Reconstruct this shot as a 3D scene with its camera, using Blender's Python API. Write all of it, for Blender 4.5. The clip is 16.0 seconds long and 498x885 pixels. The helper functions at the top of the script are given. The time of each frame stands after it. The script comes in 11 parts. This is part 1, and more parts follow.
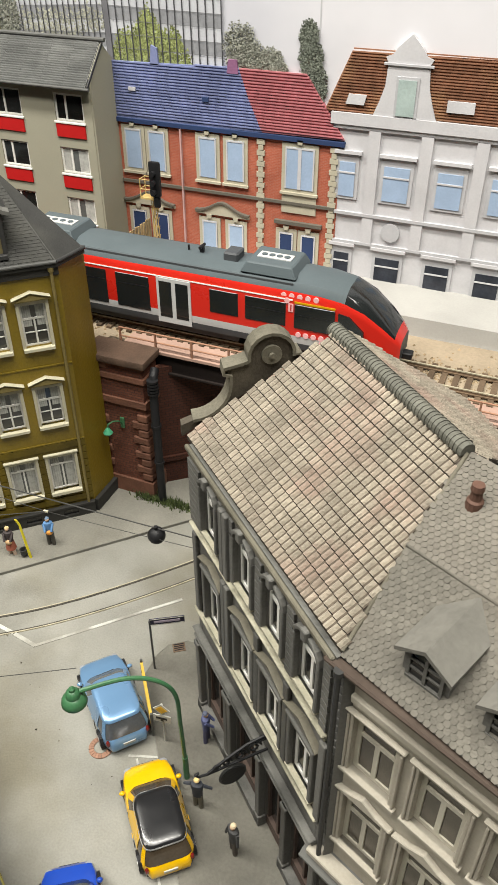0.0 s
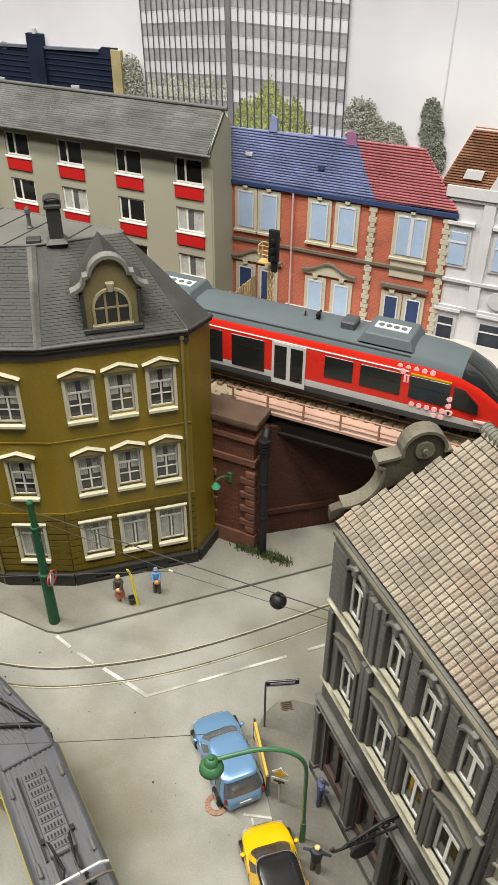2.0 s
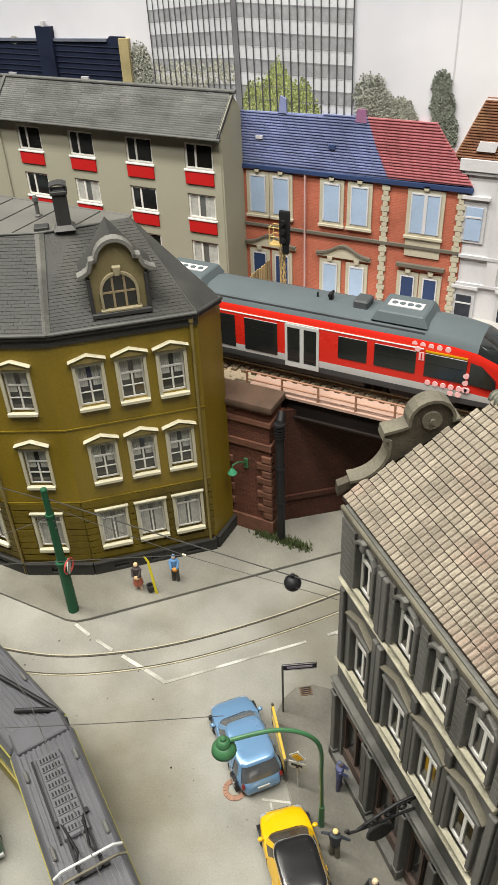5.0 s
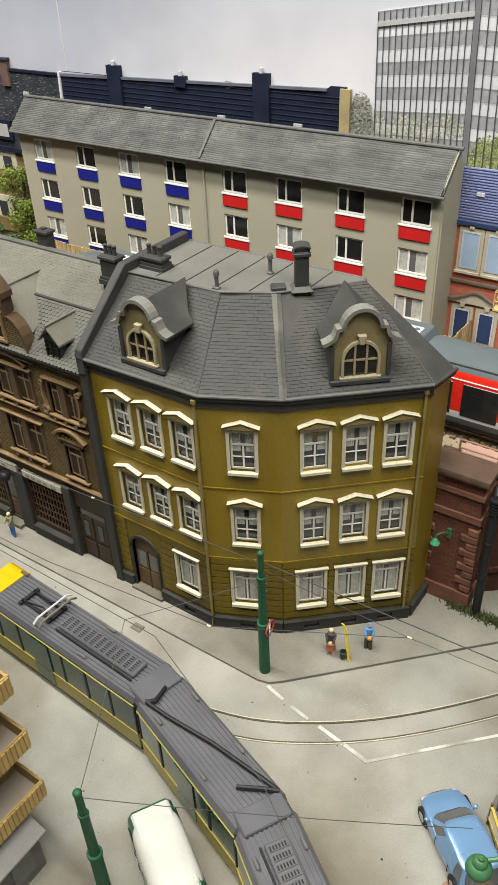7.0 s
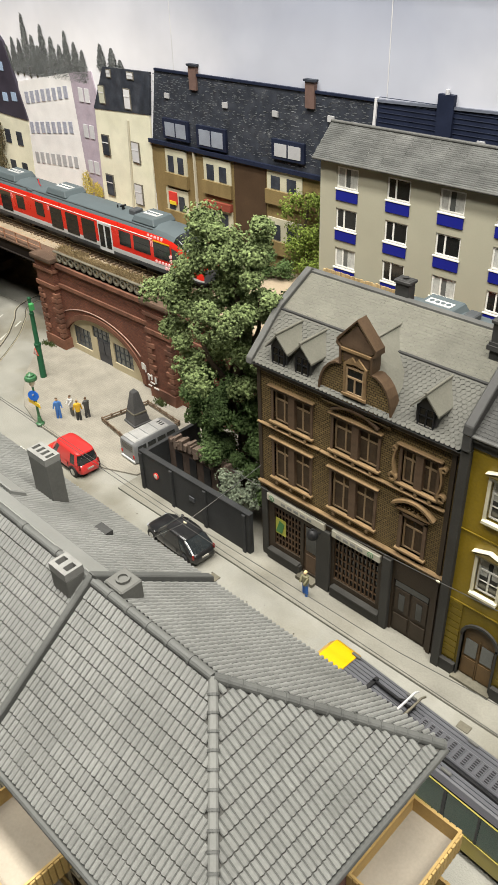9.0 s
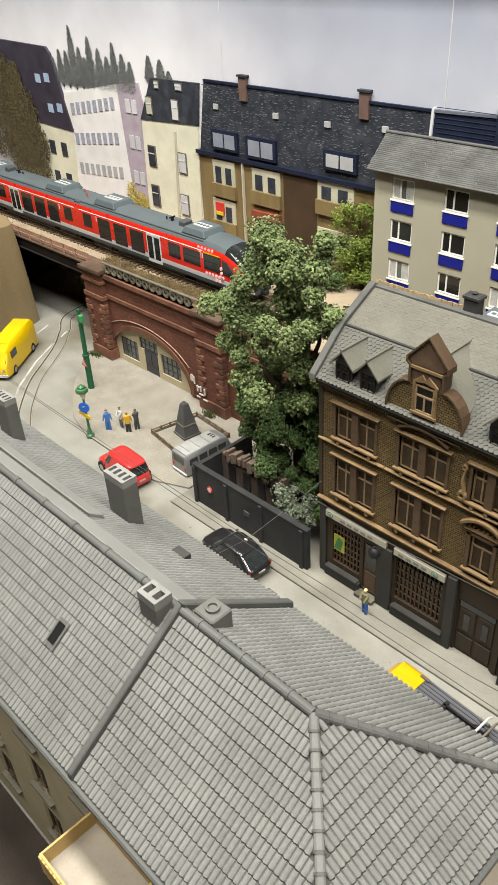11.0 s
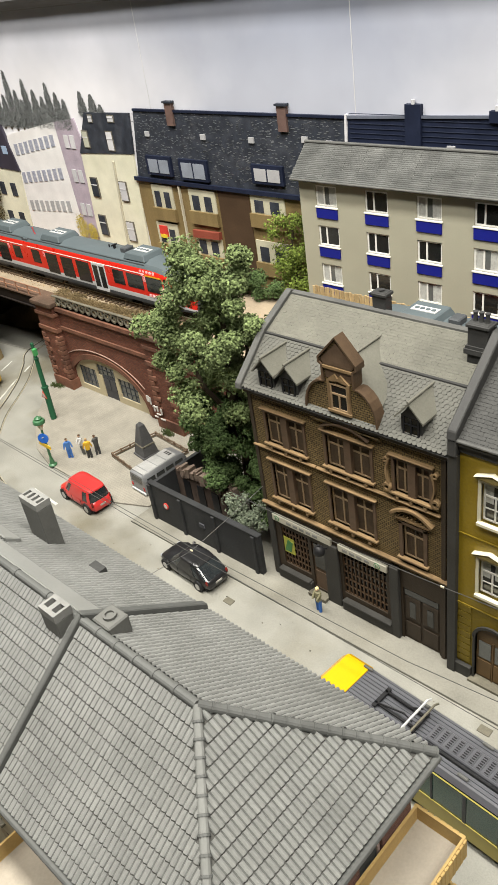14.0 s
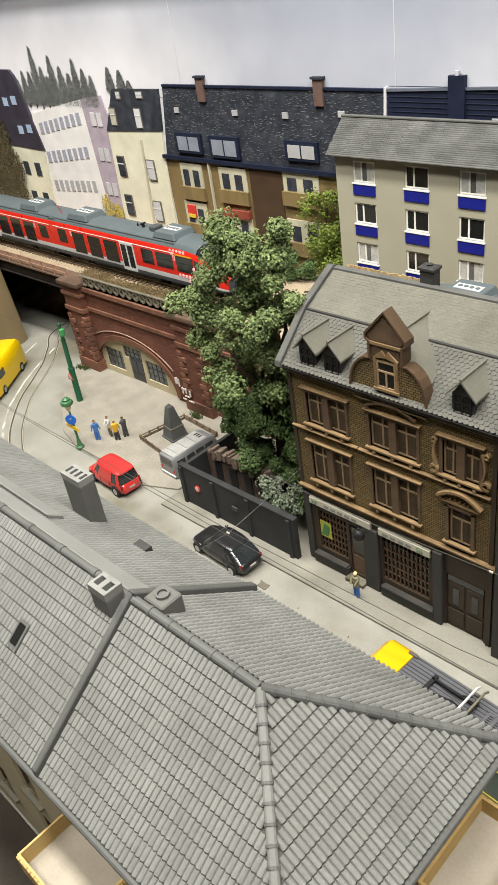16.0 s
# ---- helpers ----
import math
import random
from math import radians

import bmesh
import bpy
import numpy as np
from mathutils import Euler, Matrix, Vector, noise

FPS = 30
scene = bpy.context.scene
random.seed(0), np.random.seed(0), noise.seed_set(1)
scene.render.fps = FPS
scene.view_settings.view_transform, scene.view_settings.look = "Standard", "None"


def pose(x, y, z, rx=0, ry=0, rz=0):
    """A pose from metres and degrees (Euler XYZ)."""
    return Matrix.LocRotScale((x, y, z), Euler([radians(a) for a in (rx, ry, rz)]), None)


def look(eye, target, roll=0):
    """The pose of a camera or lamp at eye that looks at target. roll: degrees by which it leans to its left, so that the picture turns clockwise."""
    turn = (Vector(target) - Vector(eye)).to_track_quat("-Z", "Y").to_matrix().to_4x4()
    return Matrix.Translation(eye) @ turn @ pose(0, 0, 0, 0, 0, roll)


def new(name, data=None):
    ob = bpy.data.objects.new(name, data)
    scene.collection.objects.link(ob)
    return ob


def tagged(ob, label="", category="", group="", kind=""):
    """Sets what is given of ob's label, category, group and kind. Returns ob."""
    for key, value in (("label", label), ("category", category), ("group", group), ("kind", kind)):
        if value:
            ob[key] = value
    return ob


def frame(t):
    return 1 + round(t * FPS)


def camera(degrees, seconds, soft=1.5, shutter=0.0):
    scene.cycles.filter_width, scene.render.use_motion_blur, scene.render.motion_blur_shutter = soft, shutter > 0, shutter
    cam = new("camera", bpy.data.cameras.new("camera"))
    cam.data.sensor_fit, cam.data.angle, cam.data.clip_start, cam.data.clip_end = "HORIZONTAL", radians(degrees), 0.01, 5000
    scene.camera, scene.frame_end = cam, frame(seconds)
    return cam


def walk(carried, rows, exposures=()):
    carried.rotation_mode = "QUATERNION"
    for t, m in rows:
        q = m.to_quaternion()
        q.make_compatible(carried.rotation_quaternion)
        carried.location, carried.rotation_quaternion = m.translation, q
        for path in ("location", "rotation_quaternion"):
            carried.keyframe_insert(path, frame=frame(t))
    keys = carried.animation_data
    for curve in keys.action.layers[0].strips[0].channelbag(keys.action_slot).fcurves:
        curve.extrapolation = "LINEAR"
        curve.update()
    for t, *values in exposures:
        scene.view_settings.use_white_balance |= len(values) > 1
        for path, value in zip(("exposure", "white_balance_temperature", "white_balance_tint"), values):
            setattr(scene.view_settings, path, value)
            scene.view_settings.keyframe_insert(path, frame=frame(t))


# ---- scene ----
cam = camera(35.6, 16.0, soft=0.8)
METRES, EYE, TILT, LEAN, TURN = 0.42, 0.304, 0.0, 0.0, 22.2
ROWS = [
    (0.0, 0.0, 0.0, 0.0, -0.02, -37.13, 0.03),
    (0.5, -0.025, 0.0035, 0.0035, 0.74, -37.07, -0.12),
    (1.0, -0.0478, 0.0059, 0.0095, 1.73, -36.86, -0.29),
    (1.5, -0.0674, 0.007, 0.0299, 2.69, -36.51, -0.35),
    (2.0, -0.0944, 0.01, 0.0643, 3.52, -36.1, -0.32),
    (2.5, -0.0942, 0.0084, 0.0611, 4.11, -35.74, -0.12),
    (3.0, -0.0898, 0.0072, 0.0524, 4.38, -35.53, 0.12),
    (5.5, -0.0684, 0.0082, 0.0416, 4.99, -36.06, 2.82),
    (6.0, -0.0855, 0.0093, 0.0484, 6.59, -35.77, 2.7),
    (6.5, -0.1531, 0.0228, 0.0701, 8.9, -35.29, 2.33),
    (7.0, -0.2408, 0.0424, 0.0867, 12.03, -34.97, 2.09),
    (7.5, -0.3416, 0.0523, 0.0978, 15.05, -34.77, 1.86),
    (8.0, -0.4348, 0.0552, 0.0981, 17.8, -34.65, 1.73),
    (8.5, -0.5033, 0.0635, 0.1024, 20.14, -34.54, 1.78),
    (9.0, -0.5704, 0.0792, 0.1119, 21.91, -34.4, 1.87),
    (9.5, -0.6109, 0.0676, 0.1172, 23.13, -34.26, 2.03),
    (12.0, -0.6177, 0.0916, 0.1364, 23.72, -33.78, 3.47),
    (12.5, -0.586, 0.0902, 0.1638, 22.71, -33.41, 4.85),
    (13.0, -0.5471, 0.0811, 0.1494, 21.73, -33.05, 6.25),
    (13.5, -0.517, 0.0877, 0.1298, 21.07, -32.99, 7.33),
    (14.0, -0.5204, 0.0891, 0.1236, 20.8, -33.2, 7.82),
    (14.5, -0.5307, 0.09, 0.1142, 20.85, -33.5, 7.98),
    (15.0, -0.5623, 0.0812, 0.1136, 21.08, -33.75, 7.97),
    (15.5, -0.5412, 0.0937, 0.0972, 21.53, -33.86, 8.02),
    (16.0, -0.5622, 0.0909, 0.1021, 21.85, -33.82, 7.95),
]
walk(cam, [(t, pose(0, 0, EYE, TILT, LEAN, TURN) @ pose(METRES * x, METRES * y, METRES * z, 90 + pitch, roll, yaw)) for t, x, y, z, yaw, pitch, roll in ROWS],
     exposures=((0.0, -0.10), (7.0, -0.06), (8.0, 0.12), (16.0, 0.14)))

# ---- light: a hall with long ceiling lamps over the layout ----
world = bpy.data.worlds.new("hall_world")
world.use_nodes = True
world.node_tree.nodes["Background"].inputs["Color"].default_value = (0.9, 0.95, 1.0, 1)
world.node_tree.nodes["Background"].inputs["Strength"].default_value = 0.03
scene.world = world


def area_lamp(name, at, aim, sx, sy, power, color):
    data = bpy.data.lights.new(name, "AREA")
    data.shape, data.size, data.size_y, data.energy, data.color = "RECTANGLE", sx, sy, power, color
    ob = new(name, data)
    ob.matrix_basis = look(at, aim)
    return ob


area_lamp("ceiling_lamp_light", (-0.36, -0.30, 1.20), (-0.36, 0.16, 0.08), 1.7, 0.20, 19.0, (1.0, 0.965, 0.885))
area_lamp("ceiling_lamp_light", (-0.38, 0.06, 1.12), (-0.38, 0.24, 0.10), 1.7, 0.12, 30.5, (1.0, 0.965, 0.885))

# ---- materials ----


def mat(name, col, rough=0.6, var=0.18, scale=60.0, bump=0.15, fine=900.0, metal=0.0, rnd=0.0, isl=0.0, stain=None, stain_amt=0.5,
        spec=0.5, streak=False, coat=0.0, edge=(0.48, 0.72)):
    """Painted or cast surface: two scales of colour change, fine relief, worn roughness."""
    m = bpy.data.materials.new(name)
    m.use_nodes = True
    nt = m.node_tree
    n, l = nt.nodes, nt.links
    bsdf = n["Principled BSDF"]
    tc = n.new("ShaderNodeTexCoord")
    src = tc.outputs["Object"]
    if rnd:
        at_, sh_ = n.new("ShaderNodeObjectInfo"), n.new("ShaderNodeVectorMath")
        l.new(src, sh_.inputs[0])
        l.new(at_.outputs["Location"], sh_.inputs[1])
        src = sh_.outputs["Vector"]
    if streak:
        mp = n.new("ShaderNodeMapping")
        mp.inputs["Scale"].default_value = (1, 1, 0.18)
        l.new(src, mp.inputs["Vector"])
        src2 = mp.outputs["Vector"]
    else:
        src2 = src
    big = n.new("ShaderNodeTexNoise")
    big.inputs["Scale"].default_value, big.inputs["Detail"].default_value = scale, 5
    l.new(src2, big.inputs["Vector"])
    sm = n.new("ShaderNodeTexNoise")
    sm.inputs["Scale"].default_value, sm.inputs["Detail"].default_value = fine, 3
    l.new(src, sm.inputs["Vector"])
    add = n.new("ShaderNodeMath")
    add.operation = "MULTIPLY_ADD"
    l.new(sm.outputs["Fac"], add.inputs[0])
    add.inputs[1].default_value = 0.45
    l.new(big.outputs["Fac"], add.inputs[2])
    ramp = n.new("ShaderNodeMapRange")
    ramp.inputs["From Min"].default_value, ramp.inputs["From Max"].default_value = 0.45, 1.0
    ramp.inputs["To Min"].default_value, ramp.inputs["To Max"].default_value = 1 - var, 1 + var
    l.new(add.outputs[0], ramp.inputs["Value"])
    val = ramp.outputs["Result"]
    if rnd or isl:
        if rnd:
            oi = n.new("ShaderNodeObjectInfo")
            r_out, amt = oi.outputs["Random"], rnd
        else:
            ge = n.new("ShaderNodeNewGeometry")
            r_out, amt = ge.outputs["Random Per Island"], isl
        mr = n.new("ShaderNodeMapRange")
        mr.inputs["To Min"].default_value, mr.inputs["To Max"].default_value = 1 - amt, 1 + amt
        l.new(r_out, mr.inputs["Value"])
        mu = n.new("ShaderNodeMath")
        mu.operation = "MULTIPLY"
        l.new(val, mu.inputs[0])
        l.new(mr.outputs["Result"], mu.inputs[1])
        val = mu.outputs[0]
    hsv = n.new("ShaderNodeHueSaturation")
    l.new(val, hsv.inputs["Value"])
    if stain:
        st = n.new("ShaderNodeTexNoise")
        st.inputs["Scale"].default_value, st.inputs["Detail"].default_value = scale * 0.45, 7
        l.new(src2, st.inputs["Vector"])
        sr = n.new("ShaderNodeMapRange")
        sr.inputs["From Min"].default_value, sr.inputs["From Max"].default_value = edge
        sr.inputs["To Max"].default_value = stain_amt
        l.new(st.outputs["Fac"], sr.inputs["Value"])
        mx = n.new("ShaderNodeMix")
        mx.data_type = "RGBA"
        l.new(sr.outputs["Result"], mx.inputs["Factor"])
        mx.inputs["A"].default_value, mx.inputs["B"].default_value = (*col, 1), (*stain, 1)
        l.new(mx.outputs["Result"], hsv.inputs["Color"])
    else:
        hsv.inputs["Color"].default_value = (*col, 1)
    l.new(hsv.outputs["Color"], bsdf.inputs["Base Color"])
    rr = n.new("ShaderNodeMapRange")
    rr.inputs["To Min"].default_value, rr.inputs["To Max"].default_value = max(rough - 0.12, 0.03), min(rough + 0.12, 1)
    l.new(big.outputs["Fac"], rr.inputs["Value"])
    l.new(rr.outputs["Result"], bsdf.inputs["Roughness"])
    bsdf.inputs["Metallic"].default_value = metal
    bsdf.inputs["Specular IOR Level"].default_value = spec if rough < 0.42 else spec * 0.4
    bsdf.inputs["Coat Weight"].default_value = coat
    if bump:
        bp = n.new("ShaderNodeBump")
        bp.inputs["Strength"].default_value, bp.inputs["Distance"].default_value = bump, 0.0008
        l.new(sm.outputs["Fac"], bp.inputs["Height"])
        l.new(bp.outputs["Normal"], bsdf.inputs["Normal"])
    return m


def brick_mat(name, c1, c2, mortar, bw, bh, rough=0.75, bump=0.6, gap=0.1, axis="xz"):
    """Moulded brickwork too fine to pick apart: relief and colour by course."""
    m = mat(name, c1, rough=rough, bump=0)
    nt = m.node_tree
    n, l = nt.nodes, nt.links
    bsdf, tc = n["Principled BSDF"], [k for k in n if k.bl_idname == "ShaderNodeTexCoord"][0]
    sep, com = n.new("ShaderNodeSeparateXYZ"), n.new("ShaderNodeCombineXYZ")
    l.new(tc.outputs["Object"], sep.inputs[0])
    l.new(sep.outputs[axis[0].upper()], com.inputs[0])
    l.new(sep.outputs[axis[1].upper()], com.inputs[1])
    br = n.new("ShaderNodeTexBrick")
    br.inputs["Scale"].default_value = 1.0
    br.inputs["Brick Width"].default_value, br.inputs["Row Height"].default_value = bw, bh
    br.inputs["Mortar Size"].default_value = bh * gap
    br.inputs["Mortar Smooth"].default_value = 0.4
    br.inputs["Color1"].default_value, br.inputs["Color2"].default_value = (*c1, 1), (*c2, 1)
    br.inputs["Mortar"].default_value = (*mortar, 1)
    l.new(com.outputs[0], br.inputs["Vector"])
    hsv = [k for k in n if k.bl_idname == "ShaderNodeHueSaturation"][0]
    l.new(br.outputs["Color"], hsv.inputs["Color"])
    bp = n.new("ShaderNodeBump")
    bp.invert = True
    bp.inputs["Strength"].default_value, bp.inputs["Distance"].default_value = bump, 0.0006
    l.new(br.outputs["Fac"], bp.inputs["Height"])
    l.new(bp.outputs["Normal"], bsdf.inputs["Normal"])
    return m


def glass_mat(name, col, rough=0.08):
    m = mat(name, col, rough=rough, var=0.3, scale=40, bump=0, spec=0.7)
    return m


STREET = mat("street_grey", (0.233, 0.229, 0.202), 0.6, 0.2, 30, 0.3, 1100, stain=(0.148, 0.136, 0.100), stain_amt=0.95, edge=(0.46, 0.66))
PAVE = mat("pavement_cast", (0.195, 0.188, 0.160), 0.75, 0.22, 35, 0.35, 1000, stain=(0.125, 0.117, 0.092), stain_amt=0.85, edge=(0.46, 0.68))
PAVER = mat("pavement_dark_cast", (0.150, 0.144, 0.122), 0.85, 0.25, 45, 0.4, 900, stain=(0.088, 0.083, 0.070), stain_amt=0.85, edge=(0.44, 0.66))
KERB = mat("kerb_dark", (0.165, 0.160, 0.138), 0.8, 0.2, 60)
LINE = mat("road_paint", (0.45, 0.45, 0.41), 0.7, 0.2, 160, 0.1, stain=(0.26, 0.252, 0.220), stain_amt=1.0, edge=(0.44, 0.62))
RAIL = mat("rail_steel", (0.44, 0.40, 0.29), 0.4, 0.2, 200, metal=0.2)
RAILRUST = mat("rail_rust", (0.16, 0.11, 0.07), 0.7, 0.3, 300)
BALLAST = mat("ballast", (0.272, 0.2, 0.12), 0.95, 0.35, 90, 1.0, 500, stain=(0.192, 0.152, 0.096), isl=0.35)
SAND = mat("sandy_edge", (0.294, 0.238, 0.168), 0.95, 0.2, 50, 0.8, 600)
OCHRE = mat("ochre_plaster", (0.190, 0.132, 0.009), 0.38, 0.28, 38, 0.2, 700, stain=(0.115, 0.073, 0.005), stain_amt=0.8, streak=True)
CREAM = mat("cream_trim", (0.54, 0.51, 0.38), 0.5, 0.18, 150, 0.1, stain=(0.36, 0.33, 0.22), stain_amt=0.6)
WHITE = mat("white_frame", (0.663, 0.6545, 0.612), 0.5, 0.08, 150, 0.05)
CURTAIN = mat("net_curtain", (0.378, 0.378, 0.351), 0.8, 0.25, 300, 0.1)
GLASSD = glass_mat("dark_pane", (0.012, 0.0125, 0.012))
GLASSG = glass_mat("grey_pane", (0.10, 0.105, 0.10))
GLASSM = glass_mat("shaded_pane", (0.045, 0.045, 0.042))
SLATE = mat("slate_grey", (0.039, 0.039, 0.037), 0.55, 0.22, 60, 0.3, 900, rnd=0.05, stain=(0.070, 0.069, 0.058), stain_amt=0.7)
SLATEJ = mat("slate_grey_joined", (0.039, 0.039, 0.037), 0.55, 0.22, 60, 0.3, 900, isl=0.05, stain=(0.070, 0.069, 0.058), stain_amt=0.7)
ZINC = mat("zinc_grey", (0.092, 0.092, 0.087), 0.5, 0.2, 70, 0.1, stain=(0.056, 0.056, 0.056))
LEAD = mat("lead_dark", (0.040, 0.040, 0.039), 0.5, 0.2, 90, 0.15)
ROOFTOP = mat("flat_roof", (0.112, 0.11, 0.10), 0.7, 0.15, 40, 0.15)
PLINTH = mat("plinth_slate", (0.034, 0.033, 0.030), 0.6, 0.2, 80, 0.2)
BROWNB = brick_mat("brown_brick", (0.165, 0.118, 0.050), (0.118, 0.082, 0.035), (0.026, 0.019, 0.011), 0.0026, 0.00135, bump=0.9, gap=0.14)
BROWN = mat("brown_render", (0.034, 0.025, 0.017), 0.5, 0.3, 70, 0.25, stain=(0.03, 0.024, 0.018), stain_amt=0.7, streak=True)
TAN = mat("tan_trim", (0.178, 0.118, 0.060), 0.55, 0.3, 130, 0.2, stain=(0.085, 0.054, 0.028), stain_amt=0.85)
BROWNWD = mat("brown_wood", (0.085, 0.056, 0.036), 0.55, 0.25, 150, 0.15)
GREYST = mat("grey_stone", (0.122, 0.120, 0.110), 0.6, 0.3, 90, 0.3, stain=(0.026, 0.026, 0.023), stain_amt=0.8, streak=True)
TILEG = mat("grey_pantile", (0.185, 0.188, 0.179), 0.5, 0.16, 40, 0.25, 900, rnd=0.08, stain=(0.150, 0.152, 0.142), stain_amt=0.7)
TILEGJ = mat("grey_pantile_joined", (0.185, 0.188, 0.179), 0.5, 0.16, 40, 0.25, 900, isl=0.08, stain=(0.150, 0.152, 0.142), stain_amt=0.7)
# darker colours for the side troughs and front lips of the tiles
TROUGHR = mat("tile_trough_brown", (0.140, 0.116, 0.090), 0.85, 0.3, 150, 0.3)
TROUGHG = mat("tile_trough_grey", (0.108, 0.110, 0.104), 0.7, 0.25, 120, 0.2)
TILEBED = mat("dark_joint", (0.085, 0.084, 0.077), 0.8, 0.3, 120)
TILER = mat("weathered_red_tile", (0.295, 0.262, 0.208), 0.75, 0.30, 120, 0.6, 1100, rnd=0.13, stain=(0.290, 0.200, 0.162), stain_amt=0.85)
TILERJ = mat("weathered_red_tile_joined", (0.295, 0.262, 0.208), 0.75, 0.30, 120, 0.6, 1100, isl=0.13, stain=(0.290, 0.200, 0.162), stain_amt=0.85)
TILES = mat("scalloped_slate_tile", (0.122, 0.114, 0.096), 0.8, 0.2, 50, 0.3, 900, rnd=0.13, stain=(0.115, 0.094, 0.074), stain_amt=0.6)
TILESJ = mat("scalloped_slate_tile_joined", (0.122, 0.114, 0.096), 0.8, 0.2, 50, 0.3, 900, isl=0.14, stain=(0.115, 0.094, 0.074), stain_amt=0.6)
STONE = mat("weathered_stone", (0.128, 0.118, 0.090), 0.7, 0.3, 90, 0.3, stain=(0.055, 0.05, 0.036), stain_amt=0.8)
CREAMST = mat("cream_stone", (0.37, 0.342, 0.285), 0.6, 0.18, 90, 0.2, stain=(0.20, 0.182, 0.142), stain_amt=0.6)
REDBR = brick_mat("dark_red_brick", (0.155, 0.060, 0.038), (0.112, 0.043, 0.028), (0.062, 0.036, 0.028), 0.0042, 0.0017, bump=0.8)
REDSAND = mat("red_sandstone", (0.150, 0.070, 0.045), 0.8, 0.3, 90, 0.5, stain=(0.05, 0.026, 0.02), stain_amt=0.8, rnd=0.15)
COPING = mat("brown_coping", (0.115, 0.074, 0.052), 0.85, 0.3, 70, 0.5, stain=(0.06, 0.042, 0.03), stain_amt=0.7)
# near-black for the girders; under the bridges the colour also stands for shade
DARKCAV = mat("dark_girder_tunnel_shade", (0.017, 0.0125, 0.011), 0.9, 0.3, 50)
APT = mat("apartment_render", (0.306, 0.2932, 0.2253), 0.75, 0.06, 30, 0.08)
REDP = mat("red_panel", (0.42, 0.013, 0.013), 0.5, 0.08, 80, 0.03)
BLUEP = mat("blue_panel", (0.008, 0.012, 0.17), 0.5, 0.08, 80, 0.03)
APTROOF = brick_mat("corrugated_roof", (0.17, 0.17, 0.16), (0.14, 0.14, 0.135), (0.07, 0.07, 0.07), 0.0022, 0.0016, rough=0.6, bump=0.7, axis="xz")
FENCE = mat("fence_wood", (0.336, 0.248, 0.128), 0.75, 0.25, 120, 0.2, rnd=0.2)
TRAINRED = mat("train_red", (0.527, 0.0187, 0.0102), 0.3, 0.05, 50, 0.0, coat=0.3)
TRAINGREY = mat("train_roof_grey", (0.084, 0.104, 0.112), 0.5, 0.08, 60, 0.05)
# brighter body red: the highlight along the curved roof edge, painted in
TRAINHL = mat("train_highlight_red", (0.62, 0.035, 0.014), 0.3, 0.05, 50, 0, coat=0.3)
TRAINDK = mat("train_dark_grey", (0.06, 0.065, 0.07), 0.5, 0.15, 80)
TRAINWH = mat("train_white", (0.8, 0.8, 0.78), 0.4, 0.05, 80, 0)
TRAINLT = mat("train_light_grey", (0.45, 0.455, 0.45), 0.45, 0.08, 80, 0)
TGLASS = glass_mat("train_window", (0.014, 0.016, 0.016), 0.06)
BLACK = mat("black_plastic", (0.014, 0.014, 0.015), 0.45, 0.2, 90)
RUBBER = mat("tyre_rubber", (0.018, 0.018, 0.019), 0.75, 0.2, 200)
CHROME = mat("rim_silver", (0.5, 0.5, 0.5), 0.3, 0.1, 200, 0, metal=0.9)
TRAMROOF = mat("tram_roof", (0.072, 0.073, 0.082), 0.4, 0.12, 60, 0.08)
TRAMGRN = mat("tram_mustard_skirt", (0.27, 0.22, 0.035), 0.4, 0.06, 60, 0)
TRAMYEL = mat("tram_yellow", (0.58, 0.32, 0.0), 0.35, 0.05, 60, 0, coat=0.3)
TRAMGLASS = glass_mat("tram_window_green", (0.010, 0.050, 0.038), 0.06)
GREENP = mat("mast_green", (0.016, 0.08, 0.038), 0.5, 0.15, 120, 0.03)
LAMPGRN = mat("lamp_green", (0.04, 0.13, 0.055), 0.4, 0.2, 120, 0.05)
WIRE = mat("wire_grey", (0.10, 0.10, 0.095), 0.4, 0.2, 200, 0, metal=0.5)
BARK = mat("bark", (0.06, 0.045, 0.03), 0.9, 0.3, 120, 0.6)
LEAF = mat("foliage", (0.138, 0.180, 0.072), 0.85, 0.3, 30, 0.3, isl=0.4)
# darker green; on the big tree it holds the lower crown's shade
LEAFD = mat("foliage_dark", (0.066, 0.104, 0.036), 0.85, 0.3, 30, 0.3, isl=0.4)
WEED = mat("weed_green", (0.075, 0.10, 0.035), 0.9, 0.3, 60, 0.2, isl=0.4)
GRASSB = mat("dry_grass", (0.21, 0.155, 0.08), 0.95, 0.3, 60, 0.3, isl=0.35)
WOODY = mat("balcony_wood", (0.40, 0.275, 0.105), 0.55, 0.15, 90, 0.12, rnd=0.1)
BALCFL = mat("balcony_floor", (0.29, 0.258, 0.210), 0.8, 0.15, 60, 0.15)
PINKBR = brick_mat("rose_brick", (0.165, 0.088, 0.074), (0.135, 0.072, 0.062), (0.100, 0.060, 0.052), 0.0034, 0.0014, bump=0.4)
IVORYW = mat("ivory_render", (0.39, 0.3375, 0.225), 0.7, 0.1, 60, 0.1)
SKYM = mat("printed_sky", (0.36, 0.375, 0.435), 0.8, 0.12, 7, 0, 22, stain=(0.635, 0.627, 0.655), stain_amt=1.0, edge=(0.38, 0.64))

